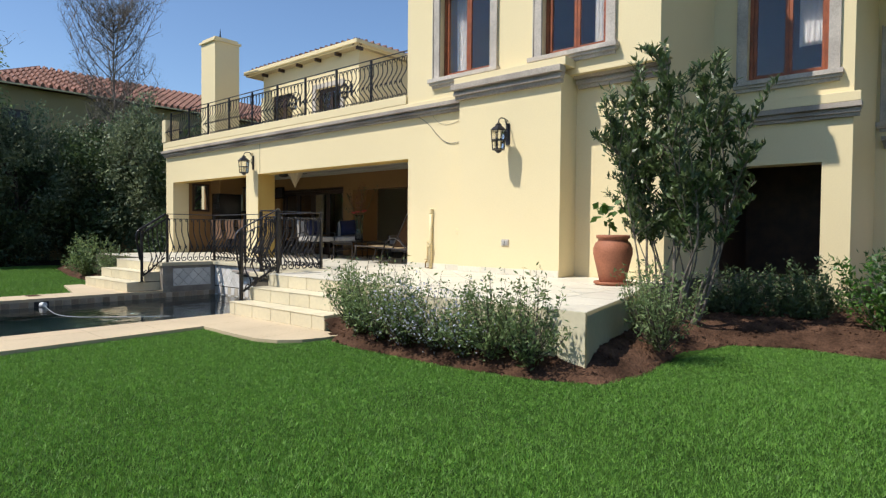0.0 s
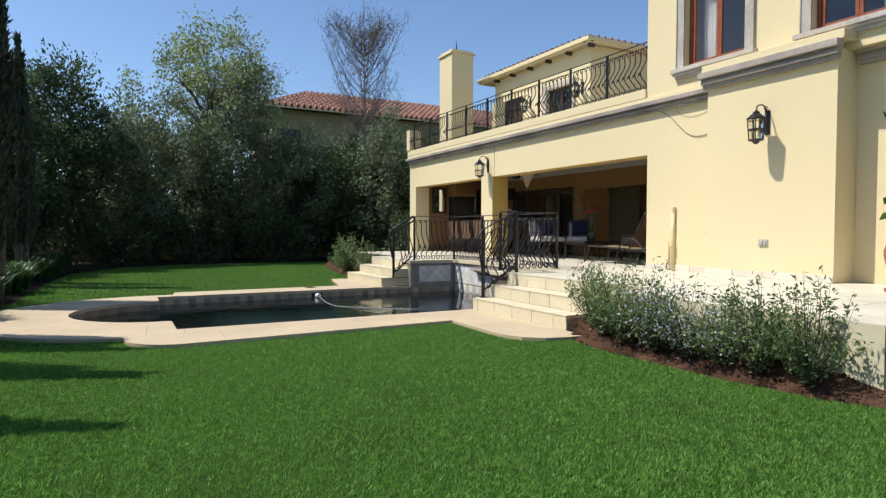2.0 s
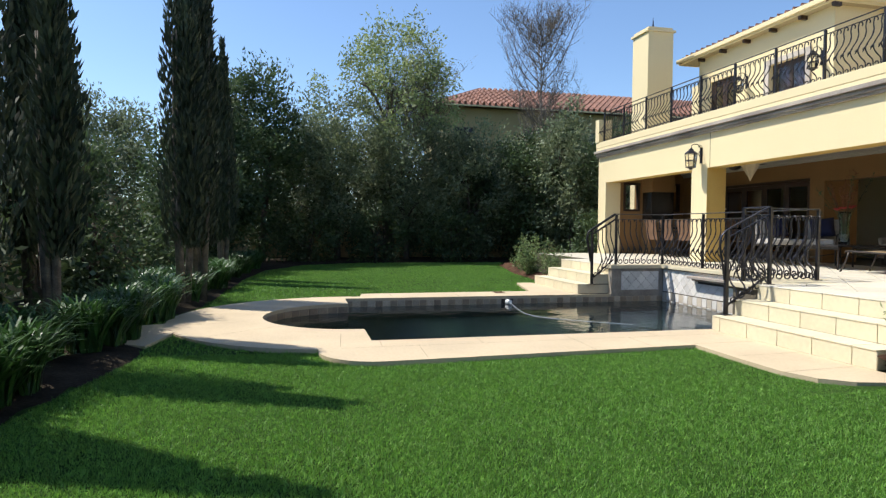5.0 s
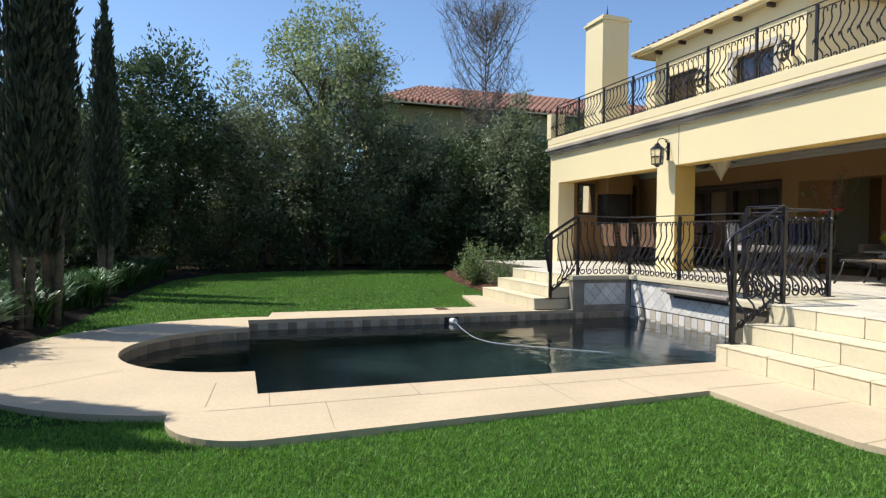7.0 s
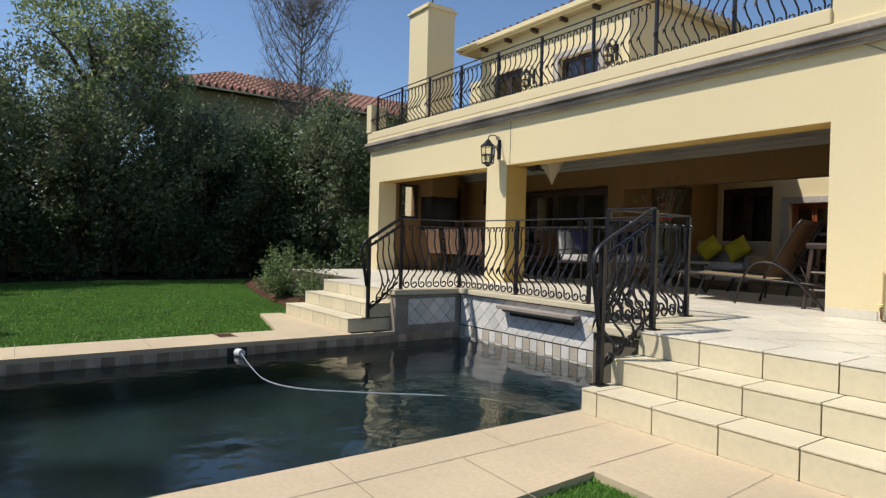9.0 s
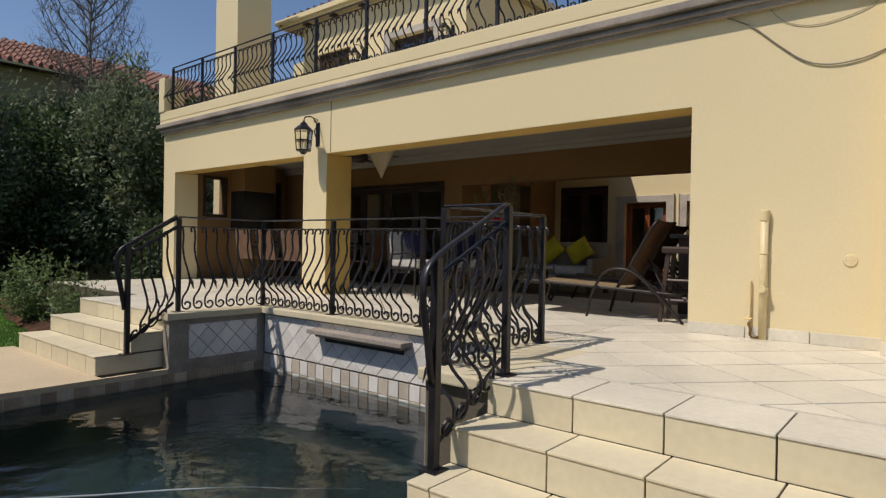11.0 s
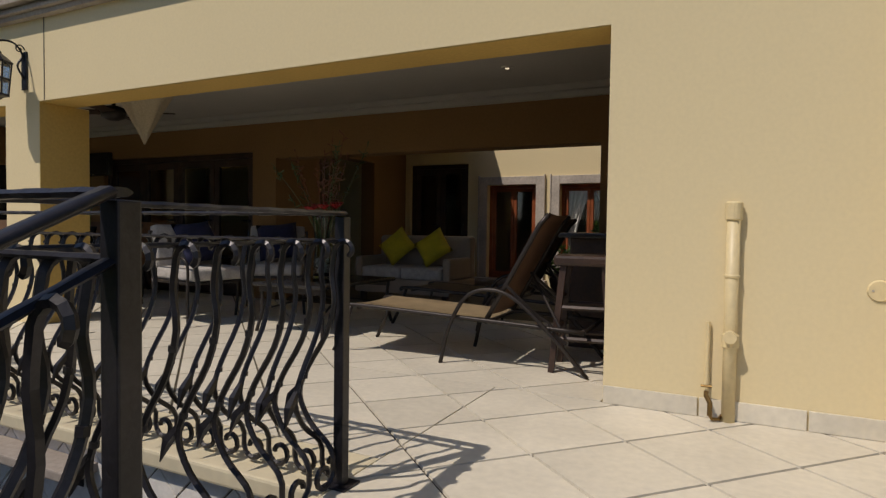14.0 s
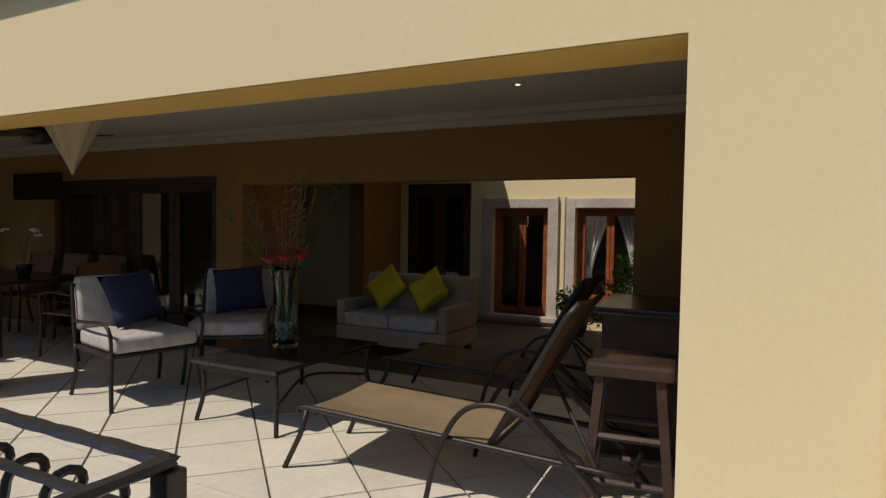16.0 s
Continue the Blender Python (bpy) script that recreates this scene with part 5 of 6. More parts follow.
part("pot", lathe([(0.15, 0.03), (0.165, 0.05), (0.21, 0.25), (0.245, 0.40), (0.245, 0.47), (0.215, 0.54), (0.185, 0.565), (0.185, 0.585), (0.21, 0.60), (0.21, 0.635), (0.18, 0.64), (0.17, 0.60), (0.16, 0.56)], 36), M_TERRA, pt, smooth=True)
part("soil", lathe([(0.10, 0.55), (0.168, 0.575)], 20), M_SOIL, pt)

# dark screen on the back wall, and an orchid on the dining table
ws = thing("wall_screen", "flat dark screen on the veranda wall", "screen", (-15.9, 10.79, 2.22))
part("casing", boxes((-0.5, 0.5, -0.06, 0.0, 0.0, 0.34), bevel=0.008), M_TABLETOP, ws)
part("panel", boxes((-0.47, 0.47, -0.064, -0.0605, 0.03, 0.31)), M_IRON, ws)
oc = thing("orchid", "white orchid in a dark pot on the dining table", "plant", (-14.35, 9.75, TZ + 0.75))
part("pot", lathe([(0.05, 0), (0.075, 0.1), (0.08, 0.13)], 16), M_TABLETOP, oc, smooth=True)
for k in range(3):
    a = 2.1 * k
    ln = smooth_line([(0, 0, 0.1), (0.04 * math.cos(a), 0.04 * math.sin(a), 0.35), (0.16 * math.cos(a), 0.16 * math.sin(a), 0.5), (0.25 * math.cos(a), 0.25 * math.sin(a), 0.44)], 4)
    part("stem", bar(ln, 0.005, 5), M_STEM, oc)
    for q in range(3):
        c = ln[-1 - 2 * q]
        fb = bmesh.new()
        for t in range(5):
            u = Vector((math.cos(t * 1.257), math.sin(t * 1.257), 0.1)) * 0.04
            tube(fb, [c, c + u * 0.6, c + u], [0.004, 0.014, 0.002], 5)
        part("flower", fb, M_CURTAIN, oc, "white flower")


# ---- plants ----
RNG = np.random.default_rng(7)
F_DARK = foliage("dark_leaf", (0.105, 0.155, 0.058), (0.042, 0.072, 0.028), 0.6, 0.3)
F_OLIVE = foliage("olive_grey_leaf", (0.245, 0.285, 0.155), (0.10, 0.137, 0.068), 0.6, 0.35)
F_WILLOW = foliage("yellow_green_willow_leaf", (0.34, 0.40, 0.16), (0.16, 0.21, 0.085), 0.55, 0.45)
F_CYP = foliage("cypress_leaf", (0.065, 0.085, 0.042), (0.026, 0.038, 0.020), 0.65, 0.1)
F_GLOSS = foliage("glossy_evergreen_leaf", (0.115, 0.165, 0.05), (0.036, 0.066, 0.022), 0.42, 0.2)
F_SHRUB = foliage("grey_green_shrub_leaf", (0.24, 0.31, 0.12), (0.10, 0.16, 0.055), 0.6, 0.4)
F_STRAP = foliage("strap_leaf", (0.065, 0.15, 0.032), (0.024, 0.062, 0.016), 0.4, 0.25)
F_BRIGHT = foliage("fresh_green_leaf", (0.10, 0.22, 0.03), (0.04, 0.10, 0.016), 0.45, 0.3)
F_LILAC = foliage("lilac_flower", (0.58, 0.59, 0.66), (0.36, 0.37, 0.46), 0.7, 0.3)
F_TWIG = foliage("red_brown_bud", (0.24, 0.14, 0.08), (0.12, 0.08, 0.045), 0.8, 0.1)
F_GRASS = foliage("grass_blade", (0.21, 0.41, 0.065), (0.10, 0.235, 0.034), 0.6, 0.4, 24.0, 0.62, 1.36)


def leaves(centers, dirs, length, width, jitter=0.35):
    """A mesh of kite-shaped leaves at the given places, each along its direction."""
    n = len(centers)
    d = dirs / np.maximum(1e-6, np.linalg.norm(dirs, axis=1, keepdims=True))
    r = RNG.normal(size=(n, 3))
    s = np.cross(d, r)
    s /= np.maximum(1e-6, np.linalg.norm(s, axis=1, keepdims=True))
    up = np.cross(s, d)
    L = (length * (1 + jitter * RNG.uniform(-1, 1, n)))[:, None]
    W = (width * (1 + jitter * RNG.uniform(-1, 1, n)))[:, None] / 2
    v = np.empty((n, 4, 3))
    v[:, 0] = centers
    v[:, 1] = centers + d * L * 0.45 + s * W + up * L * 0.05
    v[:, 2] = centers + d * L - up * L * 0.08
    v[:, 3] = centers + d * L * 0.45 - s * W + up * L * 0.05
    me = bpy.data.meshes.new("foliage")
    me.vertices.add(4 * n)
    me.vertices.foreach_set("co", v.reshape(-1))
    me.loops.add(4 * n)
    me.loops.foreach_set("vertex_index", np.arange(4 * n, dtype=np.int32))
    me.polygons.add(n)
    me.polygons.foreach_set("loop_start", np.arange(0, 4 * n, 4, dtype=np.int32))
    me.update()
    me.validate()
    return me


def in_ball(n):
    p = RNG.normal(size=(n, 3))
    return p / np.linalg.norm(p, axis=1, keepdims=True) * RNG.uniform(0, 1, (n, 1)) ** (1 / 3)


def clumped(n, centre, radii, clumps, spread, shell=0.55):
    """Leaf places in clumps that are spread through a lumpy ellipsoid, more of them near its outside."""
    c = in_ball(clumps)
    r = np.linalg.norm(c, axis=1, keepdims=True)
    c = c / r * (shell + (1 - shell) * r) * (1 + 0.16 * np.clip(RNG.normal(size=(clumps, 1)), -2, 1.2))
    k = RNG.integers(0, clumps, n)
    size = spread * (0.6 + 0.8 * RNG.random(clumps))[k][:, None]
    p = c[k] * np.array(radii) + np.clip(RNG.normal(size=(n, 3)), -1.7, 1.7) * size
    return p + np.array(centre), c[k]


def limbs(bm, base, height, count, reach, r0, rnd, droop=0.0, sub=3):
    """A trunk with limbs that fork outwards."""
    b = Vector(base)
    top = b + Vector((rnd.uniform(-0.1, 0.1), rnd.uniform(-0.1, 0.1), 1)) * height
    tube(bm, smooth_line([b, b.lerp(top, 0.4) + Vector((rnd.uniform(-.1, .1), rnd.uniform(-.1, .1), 0)), top], 4), [r0 * (1 - 0.085 * i) for i in range(9)], 7)
    for k in range(count):
        f = rnd.uniform(0.3, 0.95)
        s = b.lerp(top, f)
        a = rnd.uniform(0, 6.28)
        e = s + Vector((math.cos(a) * reach, math.sin(a) * reach, reach * rnd.uniform(0.5, 1.1))) * rnd.uniform(0.6, 1.0)
        m = s.lerp(e, 0.5) + Vector((0, 0, reach * 0.12))
        tube(bm, [s, m, e], [r0 * 0.45 * (1.1 - f * 0.5), r0 * 0.28, r0 * 0.08], 5)
        for q in range(sub):
            u = m.lerp(e, rnd.random())
            w = u + Vector((rnd.uniform(-1, 1), rnd.uniform(-1, 1), rnd.uniform(0.2, 1) - droop)) * reach * 0.5
            tube(bm, [u, u.lerp(w, 0.5) + Vector((0, 0, 0.05)), w], [r0 * 0.15, r0 * 0.10, r0 * 0.03], 4)
    return bm


def tree(name, label, at, height, crown, material, n, size, bark=None, group="", clumps=60, spread=0.28, seed=1, crowns=None, droop=0.0):
    rnd = random.Random(seed)
    e = thing(name, label, "tree", at, 0, group)
    r0 = 0.018 * height + 0.03
    part("trunk", limbs(bmesh.new(), (0, 0, -0.1), height * 0.72, 9, max(crown[:2]) * 0.75, r0, rnd, droop), bark or M_DBARK, e, smooth=True)
    balls = crowns or [((0, 0, height - crown[2]), crown, 1.0)]
    pts, out = [], []
    for c, r, share in balls:
        p, o = clumped(int(n * share), c, r, clumps, spread)
        pts.append(p)
        out.append(o)
    p, o = np.concatenate(pts), np.concatenate(out)
    d = o * 0.7 + RNG.normal(size=p.shape) * 0.7 + np.array((0, 0, 0.15 - droop))
    tagged(put_mesh("crown", leaves(p, d, size, size * 0.42), material, e), kind="")
    return e


def cypress(at, height, radius, seed, lean=0.0):
    rnd = random.Random(seed)
    e = thing("cypress_tree", "tall narrow dark cypress tree in the side bed", "tree", at, 0, "cypress trees in the side bed")
    bm = bmesh.new()
    for k in range(4):
        a = rnd.uniform(0, 6.28)
        q = Vector((math.cos(a), math.sin(a), 0)) * radius * 0.45
        tube(bm, [(q.x * 0.2, q.y * 0.2, -0.1), (q.x * 0.8, q.y * 0.8, height * 0.25), (q.x, q.y, height * 0.7)], [0.06, 0.04, 0.01], 6)
    part("trunk", bm, M_BARK, e, smooth=True)
    n = int(9000 * height / 5.5)
    spires = [(rnd.uniform(0, 6.28), rnd.uniform(0.25, 0.75) * radius, height * rnd.uniform(0.72, 1.0)) for _ in range(13)]
    spires[0] = (0, 0.05, height)
    k = RNG.integers(0, len(spires), n)
    S = np.array(spires)
    t = RNG.random(n) ** 0.85
    z = 0.9 + t * (S[k, 2] - 0.9)
    rr_ = radius * 0.48 * np.clip((1 - t) * 2.2, 0.05, 1) * np.clip(0.35 + t * 3, 0, 1) * np.sqrt(RNG.random(n))
    a = RNG.uniform(0, 6.28, n)
    off = S[k, 1] * (1 - 0.35 * t)
    p = np.stack([np.cos(S[k, 0]) * off + np.cos(a) * rr_, np.sin(S[k, 0]) * off + np.sin(a) * rr_, z], 1)
    d = np.stack([np.cos(a) * 0.32, np.sin(a) * 0.32, np.full(n, 1.0)], 1) + RNG.normal(size=(n, 3)) * 0.16
    put_mesh("crown", leaves(p, d, 0.14, 0.036), F_CYP, e)
    return e


for i, (x, y, h, r) in enumerate(((-5.3, -4.1, 5.3, 0.50), (-6.04, -3.4, 5.3, 0.42), (-7.5, -3.05, 5.3, 0.42), (-8.5, -2.7, 4.6, 0.34), (-9.1, -3.1, 5.0, 0.32), (-11.5, -1.95, 6.1, 0.36), (-12.1, -1.80, 6.3, 0.34), (-15.6, -1.85, 5.3, 0.32), (-16.6, -2.0, 4.8, 0.32))):
    cypress((x, y, 0.0), h, r, 20 + i)

# back row of garden trees
rows = [(-23.4, -1.5, 6.5, (1.25, 1.15, 2.9), F_DARK, 9000), (-24.9, 1.2, 6.0, (1.9, 1.7, 2.4), F_OLIVE, 9000), (-24.8, 6.6, 5.0, (1.8, 1.7, 2.2), F_OLIVE, 8500), (-24.2, 8.7, 5.0, (1.7, 1.6, 2.2), F_DARK, 8000), (-22.2, 9.6, 5.3, (1.4, 1.3, 2.3), F_OLIVE, 8500), (-24.8, 11.4, 4.8, (1.8, 1.6, 2.1), F_DARK, 8000), (-21.6, -2.7, 5.4, (1.1, 1.0, 2.4), F_DARK, 9000), (-19.4, -3.3, 3.6, (1.0, 1.0, 1.6), F_DARK, 6000), (-24.9, 3.9, 5.6, (1.8, 1.8, 2.3), F_OLIVE, 8500), (-20.4, 10.6, 5.0, (1.2, 1.1, 2.2), F_DARK, 6000)]
for i, (x, y, h, c, m, n) in enumerate(rows):
    tree("garden_tree", "dense dark evergreen tree along the garden wall" if m is F_DARK else "grey-green olive-like tree along the garden wall", (x, y, 0), h, c, m, int(n * 1.7), 0.15, None, "trees along the garden wall", 80, 0.27, 40 + i)
for i, (x, y, h) in enumerate(((-28.2, -2.5, 5.6), (-28.0, 0.2, 5.2), (-28.3, 2.4, 5.0), (-28.0, 5.6, 4.2), (-28.2, 7.8, 4.2), (-28.0, 10.2, 4.4), (-26.2, -0.2, 4.4), (-26.2, 5.2, 3.6), (-26.2, 7.6, 3.6))):
    tree("garden_tree", "dense dark evergreen tree along the garden wall", (x, y, 0), h, (1.7, 1.8, h * 0.46), F_OLIVE if i % 3 == 1 else F_DARK, 9500, 0.17, None, "trees along the garden wall", 55, 0.34, 150 + i)
tree("willow_tree", "tall thin-leaved yellow-green willow with drooping twigs", (-26.3, 3.3, 0), 9.6, (2.6, 2.6, 2.8), F_WILLOW, 12500, 0.16, M_BARK, "", 130, 0.26, 61, [((0, 0, 6.2), (2.9, 2.9, 2.6), 0.75), ((0.3, 0.4, 7.9), (1.7, 1.7, 1.7), 0.25)], 0.5)
tree("olive_tree", "grey-green olive tree beyond the garden wall", (-24.5, -6.7, 0), 5.6, (1.6, 1.5, 1.9), F_OLIVE, 13000, 0.15, M_BARK, "", 60, 0.3, 62)


def bare_tree(name, label, at, height, spread, seed, r0, buds=None, nb=0):
    rnd = random.Random(seed)
    e = thing(name, label, "tree", at)
    bm = bmesh.new()
    tips = []

    def grow(p, d, length, r, depth):
        mid = p + d * length * 0.5 + Vector((rnd.uniform(-1, 1), rnd.uniform(-1, 1), 0)) * length * 0.06
        q = p + d * length
        tube(bm, [p, mid, q], [r, r * 0.85, r * 0.68], 5 if depth < 2 else 3, caps=False)
        if depth >= 6:
            tips.append(q)
            return
        for _ in range(3 if depth < 4 else 2):
            nd = (d + Vector((rnd.uniform(-1, 1), rnd.uniform(-1, 1), rnd.uniform(0.0, 0.9))) * spread).normalized()
            grow(q if rnd.random() < 0.5 else mid, nd, length * rnd.uniform(0.62, 0.86), max(0.011, r * 0.62), depth + 1)
            tips.append(q)

    grow(Vector((0, 0, -0.1)), Vector((0, 0, 1)), height * 0.26, r0, 0)
    part("trunk", bm, M_BARK, e)
    t = np.array([tuple(v) for v in tips])
    k = RNG.integers(0, len(t), 5200)
    tw = put_mesh("twig_mass", leaves(t[k] + RNG.normal(size=(5200, 3)) * 0.14, RNG.normal(size=(5200, 3)) * 0.6 + np.array((0, 0, 0.6)), 0.55, 0.016), M_BARK, e)
    tagged(tw, kind="stuff")
    if buds and tips:
        t = np.array([tuple(v) for v in tips])
        k = RNG.integers(0, len(t), nb)
        p = t[k] + RNG.normal(size=(nb, 3)) * 0.22
        put_mesh("crown", leaves(p, RNG.normal(size=(nb, 3)), 0.12, 0.05), buds, e)
    return e


def upright_bare_tree(name, label, at, height, half, seed):
    """A leafless tree with a leader and rising limbs that fill a narrow oval."""
    rnd = random.Random(seed)
    e = thing(name, label, "tree", at)
    bm = bmesh.new()
    trunk = smooth_line([(0, 0, -0.1), (0.1, 0.05, height * 0.4), (-0.05, 0.0, height * 0.75), (0.05, 0.05, height)], 10)
    tube(bm, trunk, [0.075 * (1 - 0.9 * i / len(trunk)) for i in range(len(trunk))], 6, caps=False)
    ends = []
    for k in range(54):
        u = rnd.uniform(0.36, 0.95)
        p = trunk[int(u * (len(trunk) - 1))]
        w = half * math.sin(math.pi * min(1.0, (u - 0.22) / 0.80)) ** 0.7 * rnd.uniform(0.6, 1.05)
        a = rnd.uniform(0, 6.28)
        up = min(height * 1.0 - p.z, w * rnd.uniform(0.9, 2.3))
        o = Vector((math.cos(a), math.sin(a), 0)) * w
        limb = smooth_line([p, p + o * 0.5 + Vector((0, 0, up * 0.35)), p + o + Vector((0, 0, up))], 5)
        tube(bm, limb, [0.026 * (1 - 0.8 * i / len(limb)) for i in range(len(limb))], 4, caps=False)
        for q in limb[3:]:
            for _ in range(2):
                t = q + Vector((rnd.gauss(0, 0.28), rnd.gauss(0, 0.28), rnd.uniform(0.15, 0.7)))
                tube(bm, [q, q.lerp(t, 0.5) + Vector((0, 0, -0.03)), t], [0.013, 0.010, 0.005], 3, caps=False)
                ends += [q.lerp(t, 0.5), t]
    part("trunk", bm, M_BARK, e)
    t = np.array([tuple(v) for v in ends])
    k = RNG.integers(0, len(t), 6500)
    tw = put_mesh("twig_haze", leaves(t[k] + RNG.normal(size=(6500, 3)) * 0.07, RNG.normal(size=(6500, 3)) * 0.6 + np.array((0, 0, 0.7)), 0.42, 0.012), M_BARK, e)
    tagged(tw, kind="stuff")
    return e


upright_bare_tree("bare_tree", "tall leafless winter tree behind the garden wall", (-29.0, 11.1, 0), 11.4, 2.1, 5)
bare_tree("bare_tree", "thin leafless tree among the willow twigs", (-26.8, 3.6, 0), 10.5, 0.36, 9, 0.12)
bare_tree("twiggy_tree", "reddish twiggy tree with few leaves by the wall", (-25.4, 9.6, 0), 6.6, 0.5, 11, 0.09, F_TWIG, 3500)

# clipped dark bush in the side bed
tree("dark_bush", "dark rounded evergreen bush in the side bed", (-10.7, -3.05, 0), 2.45, (0.46, 0.46, 1.2), F_DARK, 5000, 0.09, None, "", 50, 0.12, 71)
for i, (x, y, h) in enumerate(((-2.0, -3.6, 1.9), (-3.6, -3.5, 2.2), (-14.2, -3.7, 1.5), (-17.8, -3.0, 2.4), (-23.6, 0.2, 2.0), (-23.9, 5.4, 1.9), (-24.0, 2.6, 1.8), (-23.0, 10.6, 2.0), (-19.0, 9.2, 1.7), (-9.0, -3.9, 1.7))):
    tree("undergrowth_bush", "dark leafy bush in deep shade under the trees", (x, y, 0), h, (0.95, 0.95, h * 0.48), F_DARK, 3000, 0.13, None, "bushes under the trees", 40, 0.2, 80 + i)


# ---- beds ----
def inside(poly, x, y):
    c = False
    for i in range(len(poly)):
        (x0, y0), (x1, y1) = poly[i], poly[i - 1]
        if (y0 > y) != (y1 > y) and x < (x1 - x0) * (y - y0) / (y1 - y0) + x0:
            c = not c
    return c


def edge_distance(poly, x, y):
    best = 9.0
    for i in range(len(poly)):
        a, b = Vector(poly[i]), Vector(poly[i - 1])
        ab = b - a
        t = max(0, min(1, (Vector((x, y)) - a).dot(ab) / max(1e-9, ab.dot(ab))))
        best = min(best, (a + ab * t - Vector((x, y))).length)
    return best


def lip_distance(line, x, y):
    best = 9.0
    for p, q in zip(line, line[1:]):
        a, ab = Vector(p), Vector(q) - Vector(p)
        t = max(0, min(1, (Vector((x, y)) - a).dot(ab) / max(1e-9, ab.dot(ab))))
        best = min(best, (a + ab * t - Vector((x, y))).length)
    return best


def bed(name, poly, cell, z0, rise, rough, material, label, lip=0, slope=0.3):
    """Tilled soil, mounded inside an outline."""
    bm = bmesh.new()
    x0, x1 = min(p[0] for p in poly), max(p[0] for p in poly)
    y0, y1 = min(p[1] for p in poly), max(p[1] for p in poly)
    grid = {}
    nx, ny = int((x1 - x0) / cell) + 1, int((y1 - y0) / cell) + 1
    for i in range(nx + 1):
        for j in range(ny + 1):
            x, y = x0 + i * cell, y0 + j * cell
            if inside(poly, x, y) or edge_distance(poly, x, y) < cell * 0.8:
                f = min(1.0, (lip_distance(poly[:lip], x, y) if lip else edge_distance(poly, x, y)) / slope) if inside(poly, x, y) or lip and lip_distance(poly[:lip], x, y) > cell else -0.4
                n = noise.noise(Vector((x * 9, y * 9, 0))) + 0.6 * noise.noise(Vector((x * 21, y * 21, 3)))
                grid[i, j] = bm.verts.new((x, y, ground_z(x, y) + z0 + rise * f + rough * n * max(0.2, f)))
    for (i, j) in list(grid):
        q = [(i, j), (i + 1, j), (i + 1, j + 1), (i, j + 1)]
        if all(k in grid for k in q):
            bm.faces.new([grid[k] for k in q])
    return structure(name, bm, material, label, False)


FRONT_BED = [(-5.29, 4.56), (-5.12, 4.36), (-4.67, 4.27), (-3.2, 4.29), (-2.42, 4.40), (-1.98, 4.60), (-1.84, 5.10), (-1.97, 6.4), (-1.72, 7.15), (-1.1, 7.42), (-0.3, 7.32), (3.5, 7.0), (3.5, 11.9), (-0.98, 11.9), (-0.98, 10.36), (-2.95, 10.36), (-2.75, 7.4), (-2.2, 4.72), (-4.9, 4.72), (-4.9, 5.36), (-5.66, 5.36), (-5.66, 4.74)]
bed("front_bed", FRONT_BED, 0.06, 0.0, 0.19, 0.04, M_SOIL, "freshly tilled red-brown soil bed", 12, 0.42)
WEST_BED = [(-14.25, 5.05), (-14.7, 5.35), (-17.8, 5.75), (-21.4, 6.5), (-22.8, 7.2), (-22.8, 8.2), (-17.6, 8.2), (-17.5, 6.3), (-14.25, 6.3)]
bed("west_bed", WEST_BED, 0.12, 0.0, 0.12, 0.03, M_SOIL, "red-brown soil bed beside the steps")
SIDE_BED = [(8, -3.4), (2, -2.75), (-3, -2.30), (-5.2, -2.05), (-6.4, -1.85), (-7.5, -1.66), (-8.5, -1.85), (-9.6, -2.0), (-11.3, -1.62), (-14, -1.54), (-16.1, -1.48), (-19.3, -1.15), (-22, -0.1), (-23.1, 1.9), (-23.2, 7.0), (-22.8, 7.3), (-22.8, 9.0), (-26.9, 13), (-26.9, -4.6), (8, -4.6)]
bed("side_bed", SIDE_BED, 0.3, 0.0, 0.05, 0.03, M_EARTH, "earth under the trees, its colour darkened for their shade")
structure("stepping_slab", prism([(-8.0, -1.72), (-8.3, -2.2), (-9.3, -2.3), (-9.5, -1.8), (-8.9, -1.58)], -0.05, 0.055), M_COPING, "pale stone slab beside the pool paving")

# clods on the bed
cb = bmesh.new()
rnd = random.Random(3)
for k in range(3200):
    x, y = rnd.uniform(-5.6, 1.0), rnd.uniform(4.1, 8.2)
    if not inside(FRONT_BED, x, y):
        continue
    f = min(1.0, lip_distance(FRONT_BED[:12], x, y) / 0.42)
    r = rnd.uniform(0.008, 0.032)
    bmesh.ops.create_icosphere(cb, subdivisions=1, radius=r, matrix=pose(x, y, ground_z(x, y) + 0.19 * f, rnd.uniform(0, 90), rnd.uniform(0, 90), 0) @ Matrix.Diagonal((1, rnd.uniform(0.6, 1), rnd.uniform(0.5, 0.9), 1)))
tagged(part("soil_clods", cb, M_SOIL, None, "loose clods of red-brown soil on the bed"), kind="stuff", category="soil")


